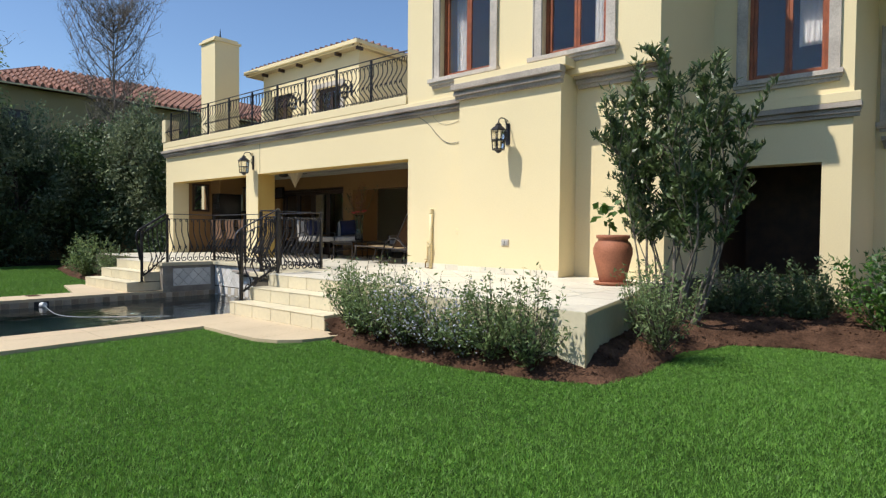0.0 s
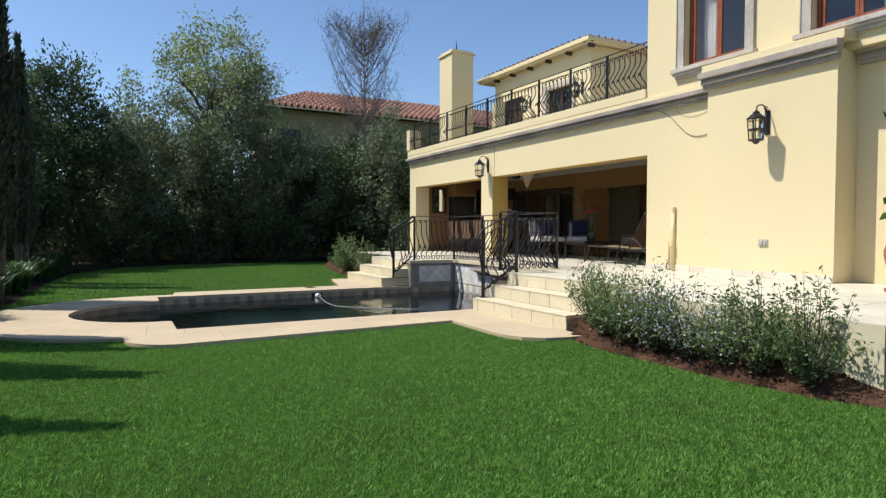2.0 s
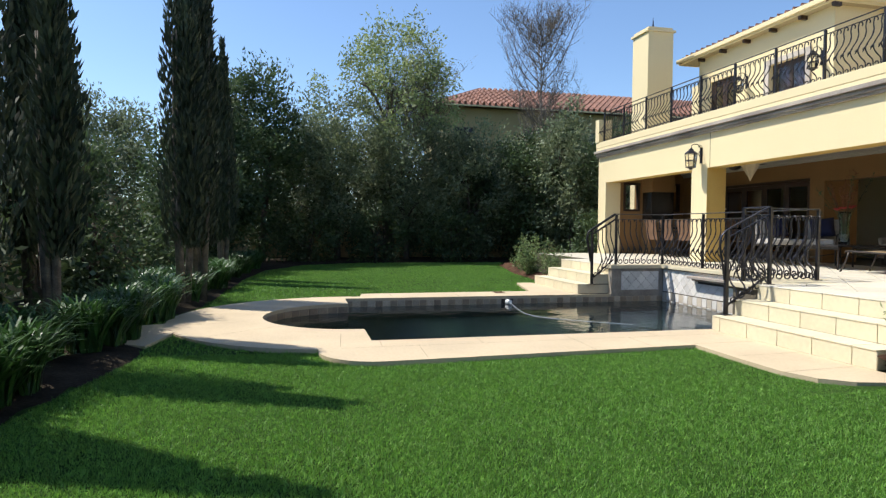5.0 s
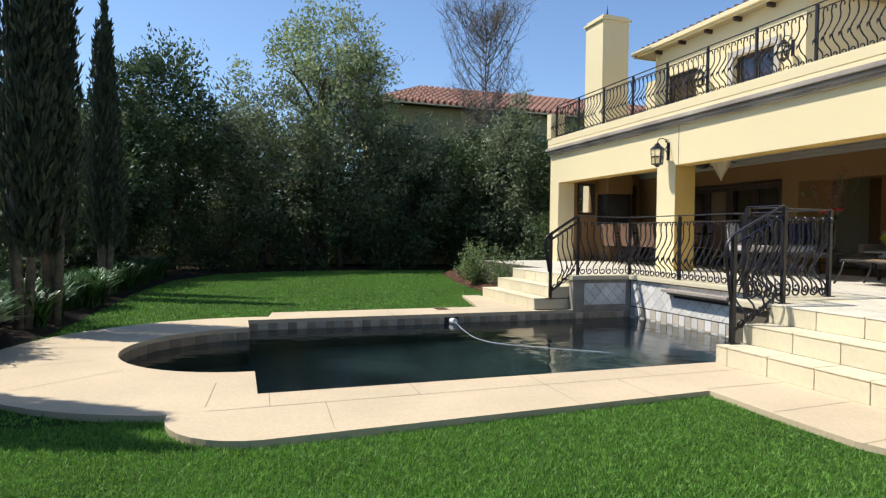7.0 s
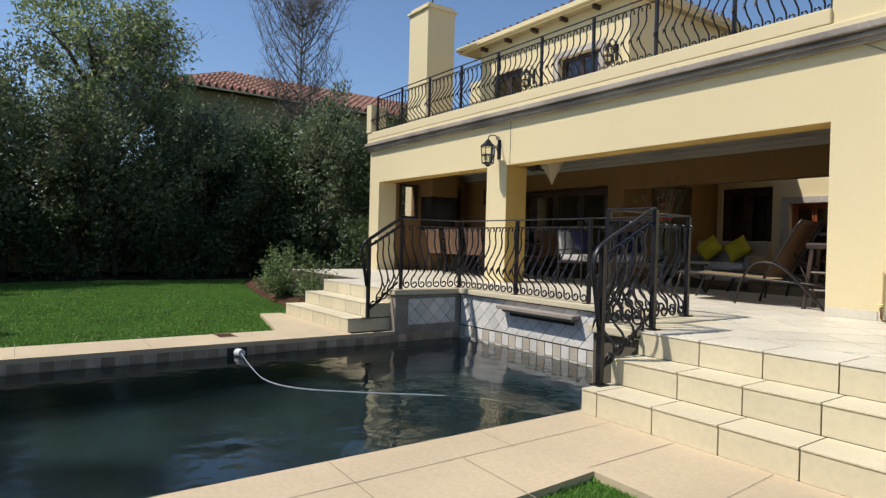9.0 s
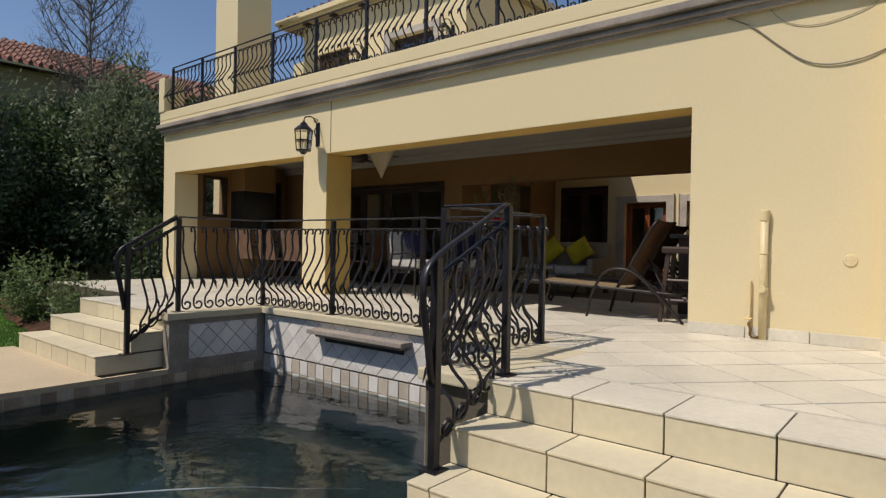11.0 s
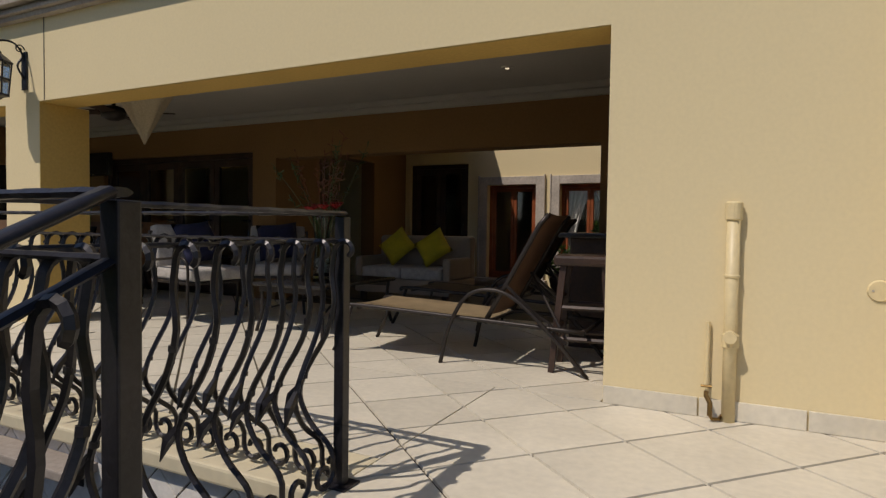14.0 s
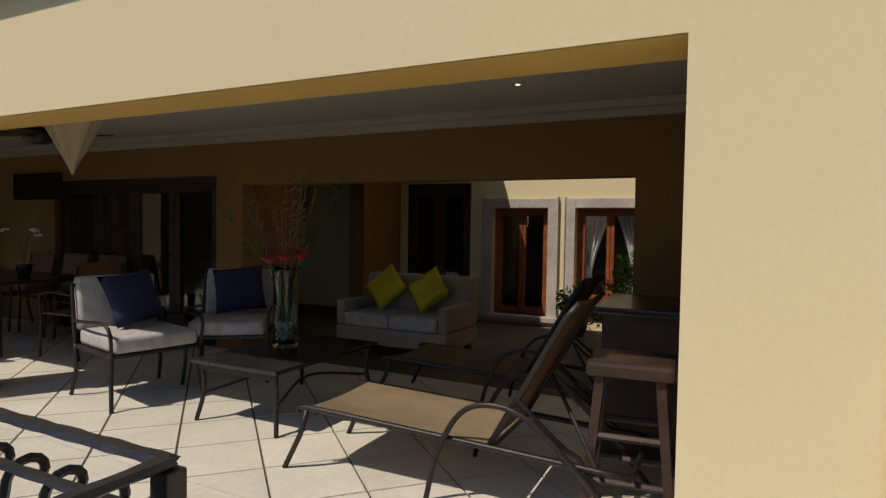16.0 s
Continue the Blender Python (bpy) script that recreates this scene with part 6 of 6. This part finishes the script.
def shrub(at, h, r, seed, label="grey-green flowering shrub in the soil bed", flowers=0.0, material=None, name="shrub", n=1650, leaf=0.048):
    """Many thin shoots from one foot, with small leaves along them."""
    rnd = random.Random(seed)
    e = thing(name, label, "shrub", at, 0, "shrubs in the front bed" if name == "shrub" else "")
    bm = bmesh.new()
    P, D = [], []
    shoots = 55
    for k in range(shoots):
        a, lean = rnd.uniform(0, 6.28), math.sqrt(rnd.random()) * r
        hh = h * rnd.uniform(0.35, 1.18) * (1 - 0.25 * (lean / r) ** 2)
        s = Vector((rnd.uniform(-.1, .1) * r, rnd.uniform(-.1, .1) * r, -0.03))
        t = Vector((math.cos(a) * lean, math.sin(a) * lean, hh))
        m = s.lerp(t, 0.5) + Vector((math.cos(a), math.sin(a), 0)) * lean * 0.15
        line = smooth_line([s, m, t], 5)
        tube(bm, line, [0.005 - 0.0004 * i for i in range(len(line))], 3, caps=False)
        for q in range(n // shoots):
            f = rnd.random() ** 0.7
            u = line[min(len(line) - 1, int(f * (len(line) - 1) + 0.5))]
            P.append(u + Vector((rnd.gauss(0, 0.028), rnd.gauss(0, 0.028), rnd.gauss(0, 0.03))))
            D.append((rnd.uniform(-1, 1), rnd.uniform(-1, 1), rnd.uniform(-0.1, 1.1)))
    tagged(part("woody_base", bm, M_DBARK, e), kind="stuff")
    P, D = np.array([tuple(v) for v in P]), np.array(D)
    k = int(len(P) * flowers)
    idx = RNG.permutation(len(P))
    put_mesh("foliage", leaves(P[idx[k:]], D[idx[k:]], leaf, leaf * 0.36), material or F_SHRUB, e)
    if k:
        tagged(put_mesh("bloom", leaves(P[idx[:k]] * np.array((1.08, 1.08, 0.98)), D[idx[:k]], 0.026, 0.022), F_LILAC, e, "pale lilac flowers"), kind="stuff")
    return e


for i, (x, y, h, r, fl) in enumerate(((-5.25, 4.80, 0.72, 0.36, 0.0), (-4.80, 4.52, 0.66, 0.40, 0.02), (-4.42, 4.47, 0.76, 0.42, 0.03), (-4.05, 4.42, 0.58, 0.40, 0.25), (-3.66, 4.44, 0.70, 0.44, 0.35), (-3.30, 4.44, 0.54, 0.36, 0.18), (-2.98, 4.44, 0.62, 0.28, 0.02), (-2.60, 4.46, 0.72, 0.36, 0.0), (-1.98, 5.75, 0.78, 0.42, 0.0), (-2.35, 6.35, 0.7, 0.3, 0.0))):
    shrub((x, y, ground_z(x, y) + 0.15), h, r, 100 + i, "grey-green shrub with pale lilac flowers in the soil bed" if fl > 0.1 else "grey-green leafy shrub in the soil bed", fl)
shrub((-16.6, 5.85, 0.08), 0.95, 0.7, 130, "grey-green leafy shrub beside the steps", name="corner_shrub", n=2600, leaf=0.08)
shrub((-15.0, 5.75, 0.08), 0.7, 0.4, 131, "small leafy shrub beside the steps", name="corner_shrub", n=1200, leaf=0.07)
shrub((-0.35, 8.15, 0.12), 0.95, 0.62, 132, "fresh green leafy shrub in the bed", name="green_shrub", n=3200, leaf=0.075, material=F_BRIGHT)
shrub((0.6, 8.0, 0.12), 0.85, 0.6, 133, "fresh green leafy shrub in the bed", name="green_shrub", n=2600, leaf=0.075, material=F_BRIGHT)
shrub((-1.45, 9.5, 0.12), 0.75, 0.6, 134, "dark shrub in the shade of the house", name="shade_shrub", n=2200, leaf=0.07, material=F_DARK)
shrub((-2.05, 8.6, 0.12), 0.6, 0.5, 136, "dark shrub in the shade of the house", name="shade_shrub", n=2400, leaf=0.07, material=F_DARK)
shrub((-1.4, 8.75, 0.12), 0.6, 0.5, 137, "dark shrub in the shade of the house", name="shade_shrub", n=2400, leaf=0.07, material=F_DARK)
shrub((-2.35, 9.3, 0.12), 0.6, 0.5, 135, "dark shrub in the shade of the house", name="shade_shrub", n=1600, leaf=0.07, material=F_DARK)

# the many-stemmed evergreen by the terrace corner
mt = thing("evergreen_tree", "many-stemmed glossy evergreen tree beside the terrace", "tree", (-2.33, 7.25, 0.10))
rnd = random.Random(17)
P, D = [], []
for k in range(17):
    a = rnd.uniform(0, 6.28)
    lean = rnd.uniform(0.1, 0.95)
    hh = rnd.uniform(3.15, 3.85) - 1.3 * lean
    off = Vector((0.05, 0.0, 0))
    s = Vector((math.cos(a) * 0.16, math.sin(a) * 0.16, -0.05))
    if k < 4:
        a, lean, hh = math.pi + rnd.uniform(-0.4, 0.2), rnd.uniform(0.75, 1.0), rnd.uniform(2.4, 2.95)
    t = Vector((math.cos(a) * lean, math.sin(a) * lean, hh)) + off
    m = s.lerp(t, 0.45) + Vector((rnd.uniform(-.24, .24), rnd.uniform(-.24, .24), 0.05))
    low = s.lerp(m, 0.5) + Vector((rnd.uniform(-.09, .09), rnd.uniform(-.09, .09), 0))
    line = [v for i, v in enumerate(smooth_line([s, low, m, t], 8)) if i % 3 != 1 or i in (0, 24)]
    r0 = rnd.uniform(0.012, 0.027)
    part("stem", tube(bmesh.new(), line, [r0 * (1 - 0.052 * i) for i in range(len(line))], 6), M_PALEBARK, mt, smooth=True)
    sb = bmesh.new()
    shoots = [(line, 0.74)]
    for q in range(12):
        u = line[rnd.randint(10, 15)]
        w = u + Vector((rnd.uniform(-1, 1), rnd.uniform(-1, 1), rnd.uniform(0.4, 1.9))) * 0.31
        ln = [u, u.lerp(w, 0.5) + Vector((0, 0, 0.03)), w]
        tube(sb, ln, [0.008, 0.006, 0.003], 4, caps=False)
        shoots.append((smooth_line(ln, 5), 0.15))
    tagged(part("twig_mass", sb, M_BARK, mt), kind="stuff")
    for ln, start in shoots:
        for q in range(95 if start > 0.3 else 52):
            f = rnd.uniform(start if k >= 4 else max(0.12, start - 0.12), 1.0)
            i = f * (len(ln) - 1)
            u = ln[int(i)].lerp(ln[min(len(ln) - 1, int(i) + 1)], i - int(i))
            P.append(u + Vector((rnd.gauss(0, 0.022), rnd.gauss(0, 0.022), rnd.gauss(0, 0.02))))
            D.append((rnd.uniform(-1, 1), rnd.uniform(-1, 1), rnd.uniform(0.1, 1.7)))
put_mesh("foliage", leaves(np.array([tuple(v) for v in P]), np.array(D), 0.096, 0.031), F_GLOSS, mt)

# seedling in the pot
sd = thing("pot_seedling", "small broad-leaved seedling growing in the pot", "plant", (-3.32, 7.42, TZ + 0.575))
part("stem", bar(smooth_line([(0, 0, 0), (0.01, 0, 0.15), (-0.01, 0.01, 0.34)], 4), [0.009 - 0.0005 * i for i in range(9)], 6), M_STEM, sd)
p = np.concatenate([RNG.normal(size=(26, 3)) * np.array((0.07, 0.07, 0.05)) + np.array((0, 0, 0.40)), RNG.normal(size=(8, 3)) * 0.025 + np.array((0, 0, 0.2))])
put_mesh("foliage", leaves(p, RNG.normal(size=(34, 3)) + np.array((0, 0, -0.2)), 0.11, 0.085), F_BRIGHT, sd)


def strap_clump(at, h, n, seed, rz=0.0):
    """A tuft of long arching leaves."""
    rnd = random.Random(seed)
    e = thing("strap_leaf_plant", "tuft of long green strap leaves in the side bed", "plant", at, rz, "strap-leaved plants in the side bed")
    vs, fs = [], []
    for k in range(n):
        a, out = rnd.uniform(0, 6.28), rnd.uniform(0.15, 0.55)
        L = h * rnd.uniform(0.7, 1.15)
        w = rnd.uniform(0.010, 0.018)
        c, s = math.cos(a), math.sin(a)
        o = Vector((rnd.uniform(-.12, .12), rnd.uniform(-.12, .12), 0))
        b = len(vs)
        for i in range(6):
            f = i / 5
            r, z = out * f ** 1.5, L * (f - 0.42 * f ** 3)
            ww = w * (1 - f ** 3)
            for sg in (-1, 1):
                vs.append((o.x + c * r - s * ww * sg, o.y + s * r + c * ww * sg, z))
        for i in range(5):
            fs.append((b + 2 * i, b + 2 * i + 1, b + 2 * i + 3, b + 2 * i + 2))
    me = bpy.data.meshes.new("foliage")
    me.from_pydata(vs, [], fs)
    put_mesh("foliage", me, F_STRAP, e)
    return e


sc1 = strap_clump((-4.6, -2.55, 0.03), 0.78, 170, 5)
sc2 = strap_clump((-5.2, -2.75, 0.03), 0.86, 190, 6)
rnd = random.Random(8)
for k in range(34):
    x = -5.6 - k * 0.36 if k < 26 else -2.0 - (k - 26) * 0.4
    y0 = -2.05 + 0.055 * (-5.2 - x) if x < -5.2 else -2.5
    copy_thing(sc1 if k % 2 else sc2, pose(x, y0 - rnd.uniform(0.12, 0.95), 0.03, 0, 0, rnd.uniform(0, 360)))

for k in range(14):
    x = -15.0 - k * 0.42
    copy_thing(sc1 if k % 2 else sc2, pose(x, -1.62 + 0.06 * (-15.0 - x) - rnd.uniform(0.1, 0.6), 0.03, 0, 0, rnd.uniform(0, 360)))

# courtyard pot plants
for x, y, z, h in ((-8.75, 13.3, TZ, 0.85), (-8.62, 12.4, TZ, 0.3), (-9.45, 13.6, TZ, 0.25)):
    e = thing("court_pot_plant", "leafy plant in a brown glazed pot", "pot plant", (x, y, z), 0, "pot plants of the courtyard")
    part("pot", lathe([(0.09, 0), (0.14, 0.1), (0.15, 0.2), (0.12, 0.26), (0.13, 0.28)], 18), M_DARKWOOD, e, smooth=True)
    p, o = clumped(500, (0, 0, 0.30 + h * 0.45), (0.22, 0.22, h * 0.5), 14, 0.05)
    part("stem", bar([(0, 0, 0.2), (0.01, 0, 0.3 + h * 0.4)], 0.01, 6), M_STEM, e)
    put_mesh("foliage", leaves(p, o + RNG.normal(size=p.shape) * 0.7, 0.07, 0.035), F_BRIGHT, e)

# ---- the lawn's blades ----
def lawn_blades(n, x0, x1, y0, y1, h, w):
    x, y = RNG.uniform(x0, x1, n), RNG.uniform(y0, y1, n)
    edge = np.interp(x, [-23.1, -22, -19.3, -16.1, -14, -11.3, -9.6, -8.5, -7.5, -6.4, -5.2, -3, 2, 8], [1.9, -0.1, -1.15, -1.48, -1.54, -1.62, -2.0, -1.85, -1.66, -1.85, -2.05, -2.3, -2.75, -3.4])
    far = np.interp(x, [-23, -21.4, -17.8, -14.6, -13.9, -12.9, -12.62, -7.05, -7.04, -5.75, -5.38, -5.2, -4.67, -3.2, -2.42, -1.98, -1.9, -1.75, -1.1, -0.3, 3.5], [7.2, 6.45, 5.7, 5.3, 4.65, 4.26, 4.2, 4.2, 3.90, 3.86, 4.12, 4.35, 4.26, 4.27, 4.38, 4.58, 5.6, 7.05, 7.37, 7.27, 7.0])
    cut = (y > edge) & (y < far + 0.02)
    inpool = ((x > -12.61) & (x < -6.88 - 0.062 * (y - 0.95)) & (y > 0.5)) | (((x + 9.83) ** 2 + (y - 0.5) ** 2) < 2.35 ** 2) | (((x + 7.45) ** 2 + (y - 0.55) ** 2) < 0.57 ** 2)
    keep = cut & ~inpool
    x, y = x[keep], y[keep]
    m = len(x)
    rise = np.where(x > -5.2, np.clip((y - 3.3) / 1.6, 0, 1), 0.0)
    z = 0.05 * rise + 0.03 * np.clip((-0.6 - y) / 1.5, 0, 1) + 0.001
    a = RNG.uniform(0, 6.28, m)
    lean = RNG.normal(size=(m, 2)) * h * 0.45
    hh = h * RNG.uniform(0.55, 1.15, m)
    v = np.empty((m, 3, 3))
    v[:, 0] = np.stack([x - np.cos(a) * w, y - np.sin(a) * w, z], 1)
    v[:, 1] = np.stack([x + np.cos(a) * w, y + np.sin(a) * w, z], 1)
    v[:, 2] = np.stack([x + lean[:, 0], y + lean[:, 1], z + hh], 1)
    me = bpy.data.meshes.new("grass_blades")
    me.vertices.add(3 * m)
    me.vertices.foreach_set("co", v.reshape(-1))
    me.loops.add(3 * m)
    me.loops.foreach_set("vertex_index", np.arange(3 * m, dtype=np.int32))
    me.polygons.add(m)
    me.polygons.foreach_set("loop_start", np.arange(0, 3 * m, 3, dtype=np.int32))
    me.update()
    me.validate()
    return tagged(put_mesh("grass", me, F_GRASS), "short mown green grass blades", "grass", "", "stuff")


lawn_blades(1050000, -7.6, 2.0, -2.6, 7.4, 0.027, 0.0034)
lawn_blades(170000, -23.2, -7.0, -2.0, 7.2, 0.034, 0.007)


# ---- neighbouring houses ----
# Yellow plaster dimmed in colour for the tree shade on the neighbour's wall.
M_NWALL = surf("neighbour_yellow_shade_dimmed", (0.40, 0.32, 0.17), 0.9, var=0.08, coarse=0.4)
M_NRED = surf("neighbour_red_plaster", (0.26, 0.06, 0.045), 0.9, var=0.1, coarse=0.4)


def house(name, label, x0, x1, y0, y1, z, rise, wall, roof, wins, over=0.6, tile=0.34):
    e = thing(name, label, "house", ((x0 + x1) / 2, (y0 + y1) / 2, 0))
    cx, cy = (x0 + x1) / 2, (y0 + y1) / 2
    part("wall", boxes((x0 - cx, x1 - cx, y0 - cy, y1 - cy, -0.1, z - 0.05)), wall, e)
    r = hip_roof("roof", x0 - over, x1 + over, y0 - over, y1 + over, z, rise, roof, label.split(" with")[0] + " roof", tile)
    for y, zz in wins:
        w = part("window", boxes((x1 - cx, x1 - cx + 0.05, y - cy - 0.55, y - cy + 0.55, zz, zz + 1.2)), M_DARKWOOD, e)
        part("pane", boxes((x1 - cx + 0.05, x1 - cx + 0.055, y - cy - 0.48, y - cy - 0.03, zz + 0.07, zz + 1.13), (x1 - cx + 0.05, x1 - cx + 0.055, y - cy + 0.03, y - cy + 0.48, zz + 0.07, zz + 1.13)), M_TABLETOP, w)
    return e


house("neighbour_house", "yellow plastered house with a terracotta tiled roof", -39.4, -33.6, 7.5, 34, 7.92, 1.65, M_NWALL, M_ROOF, ((8.5, 5.6), (12.5, 5.6), (16.5, 5.6)))
house("red_house", "dark red plastered house with a grey tiled roof", -36, -29, -17.0, -9.6, 4.3, 1.6, M_NRED, M_GREYROOF, ((-11.5, 2.4),))
house("yellow_outbuilding", "yellow garden building with a grey tiled roof", -25, -20.5, -11.0, -7.0, 2.5, 1.1, M_NWALL, M_GREYROOF, ())


# ---- terrace floor tiles, laid on the point ----
tf = thing("floor_tiles", "large cream terrace tiles laid diagonally", "floor tiles", kind="structure")
TS = 0.472
NX, NY = 0.676, 0.737      # the way one set of joints lies; the other is square to it
AREAS = [(-8.33, -5.70, 5.83, FY + 0.015), (-5.70, -4.92, 5.37, 7.97), (-4.92, -2.95, 4.74, 7.97), (-11.95, -8.33, 6.98, FY + 0.015), (-14.2, -11.98, 6.05, FY + 0.015), (-17.48, -14.2, 6.32, FY + 0.015), (-17.1, -7.72, FY + 0.015, 10.79)]
for x0, x1, y0, y1 in AREAS:
    cs = [(x, y) for x in (x0, x1) for y in (y0, y1)]
    us, vs = [x * NX + y * NY - 0.11 for x, y in cs], [x * NY - y * NX + 10.70 for x, y in cs]
    for i in range(math.floor(min(us) / TS), math.ceil(max(us) / TS)):
        for j in range(math.floor(min(vs) / TS), math.ceil(max(vs) / TS)):
            g = 0.006
            ring = [(0.11 + TS * (i + a) + p, -10.70 + TS * (j + b) + q) for a, b, p, q in ((0, 0, g, g), (0, 1, g, -g), (1, 1, -g, -g), (1, 0, -g, g))]
            poly = clip_rect([(u * NX + v * NY, u * NY - v * NX) for u, v in ring], x0 + 0.003, x1 - 0.003, y0 + 0.003, y1 - 0.003)
            if len(poly) >= 3:
                slab_piece("tile", [Vector((a, b, TZ - 0.0115)) for a, b in poly], Vector((0, 0, 0.0105)), M_TILE, tf)
for corner in (((-2.945, 4.74), (-2.21, 4.74), (-2.30, 5.2), (-2.945, 5.2)), ((-2.945, 5.21), (-2.302, 5.21), (-2.42, 5.78), (-2.945, 5.78)), ((-2.945, 5.79), (-2.422, 5.79), (-2.55, 6.38), (-2.945, 6.38)), ((-2.945, 6.39), (-2.552, 6.39), (-2.75, 7.36), (-2.945, 7.36)), ((-4.36, 7.975), (-2.96, 7.975), (-2.96, 8.44), (-4.36, 8.44))):
    slab_piece("tile", [Vector((a, b, TZ - 0.0115)) for a, b in corner], Vector((0, 0, 0.0105)), M_TILE, tf)
for i in range(4):
    a = -14.18 + 0.54 * i
    slab_piece("tile", [Vector(v) for v in ((a + 0.004, 5.605, TZ - 0.0115), (a + 0.532, 5.605, TZ - 0.0115), (a + 0.532, 6.045, TZ - 0.0115), (a + 0.004, 6.045, TZ - 0.0115))], Vector((0, 0, 0.0105)), M_TILE, tf)
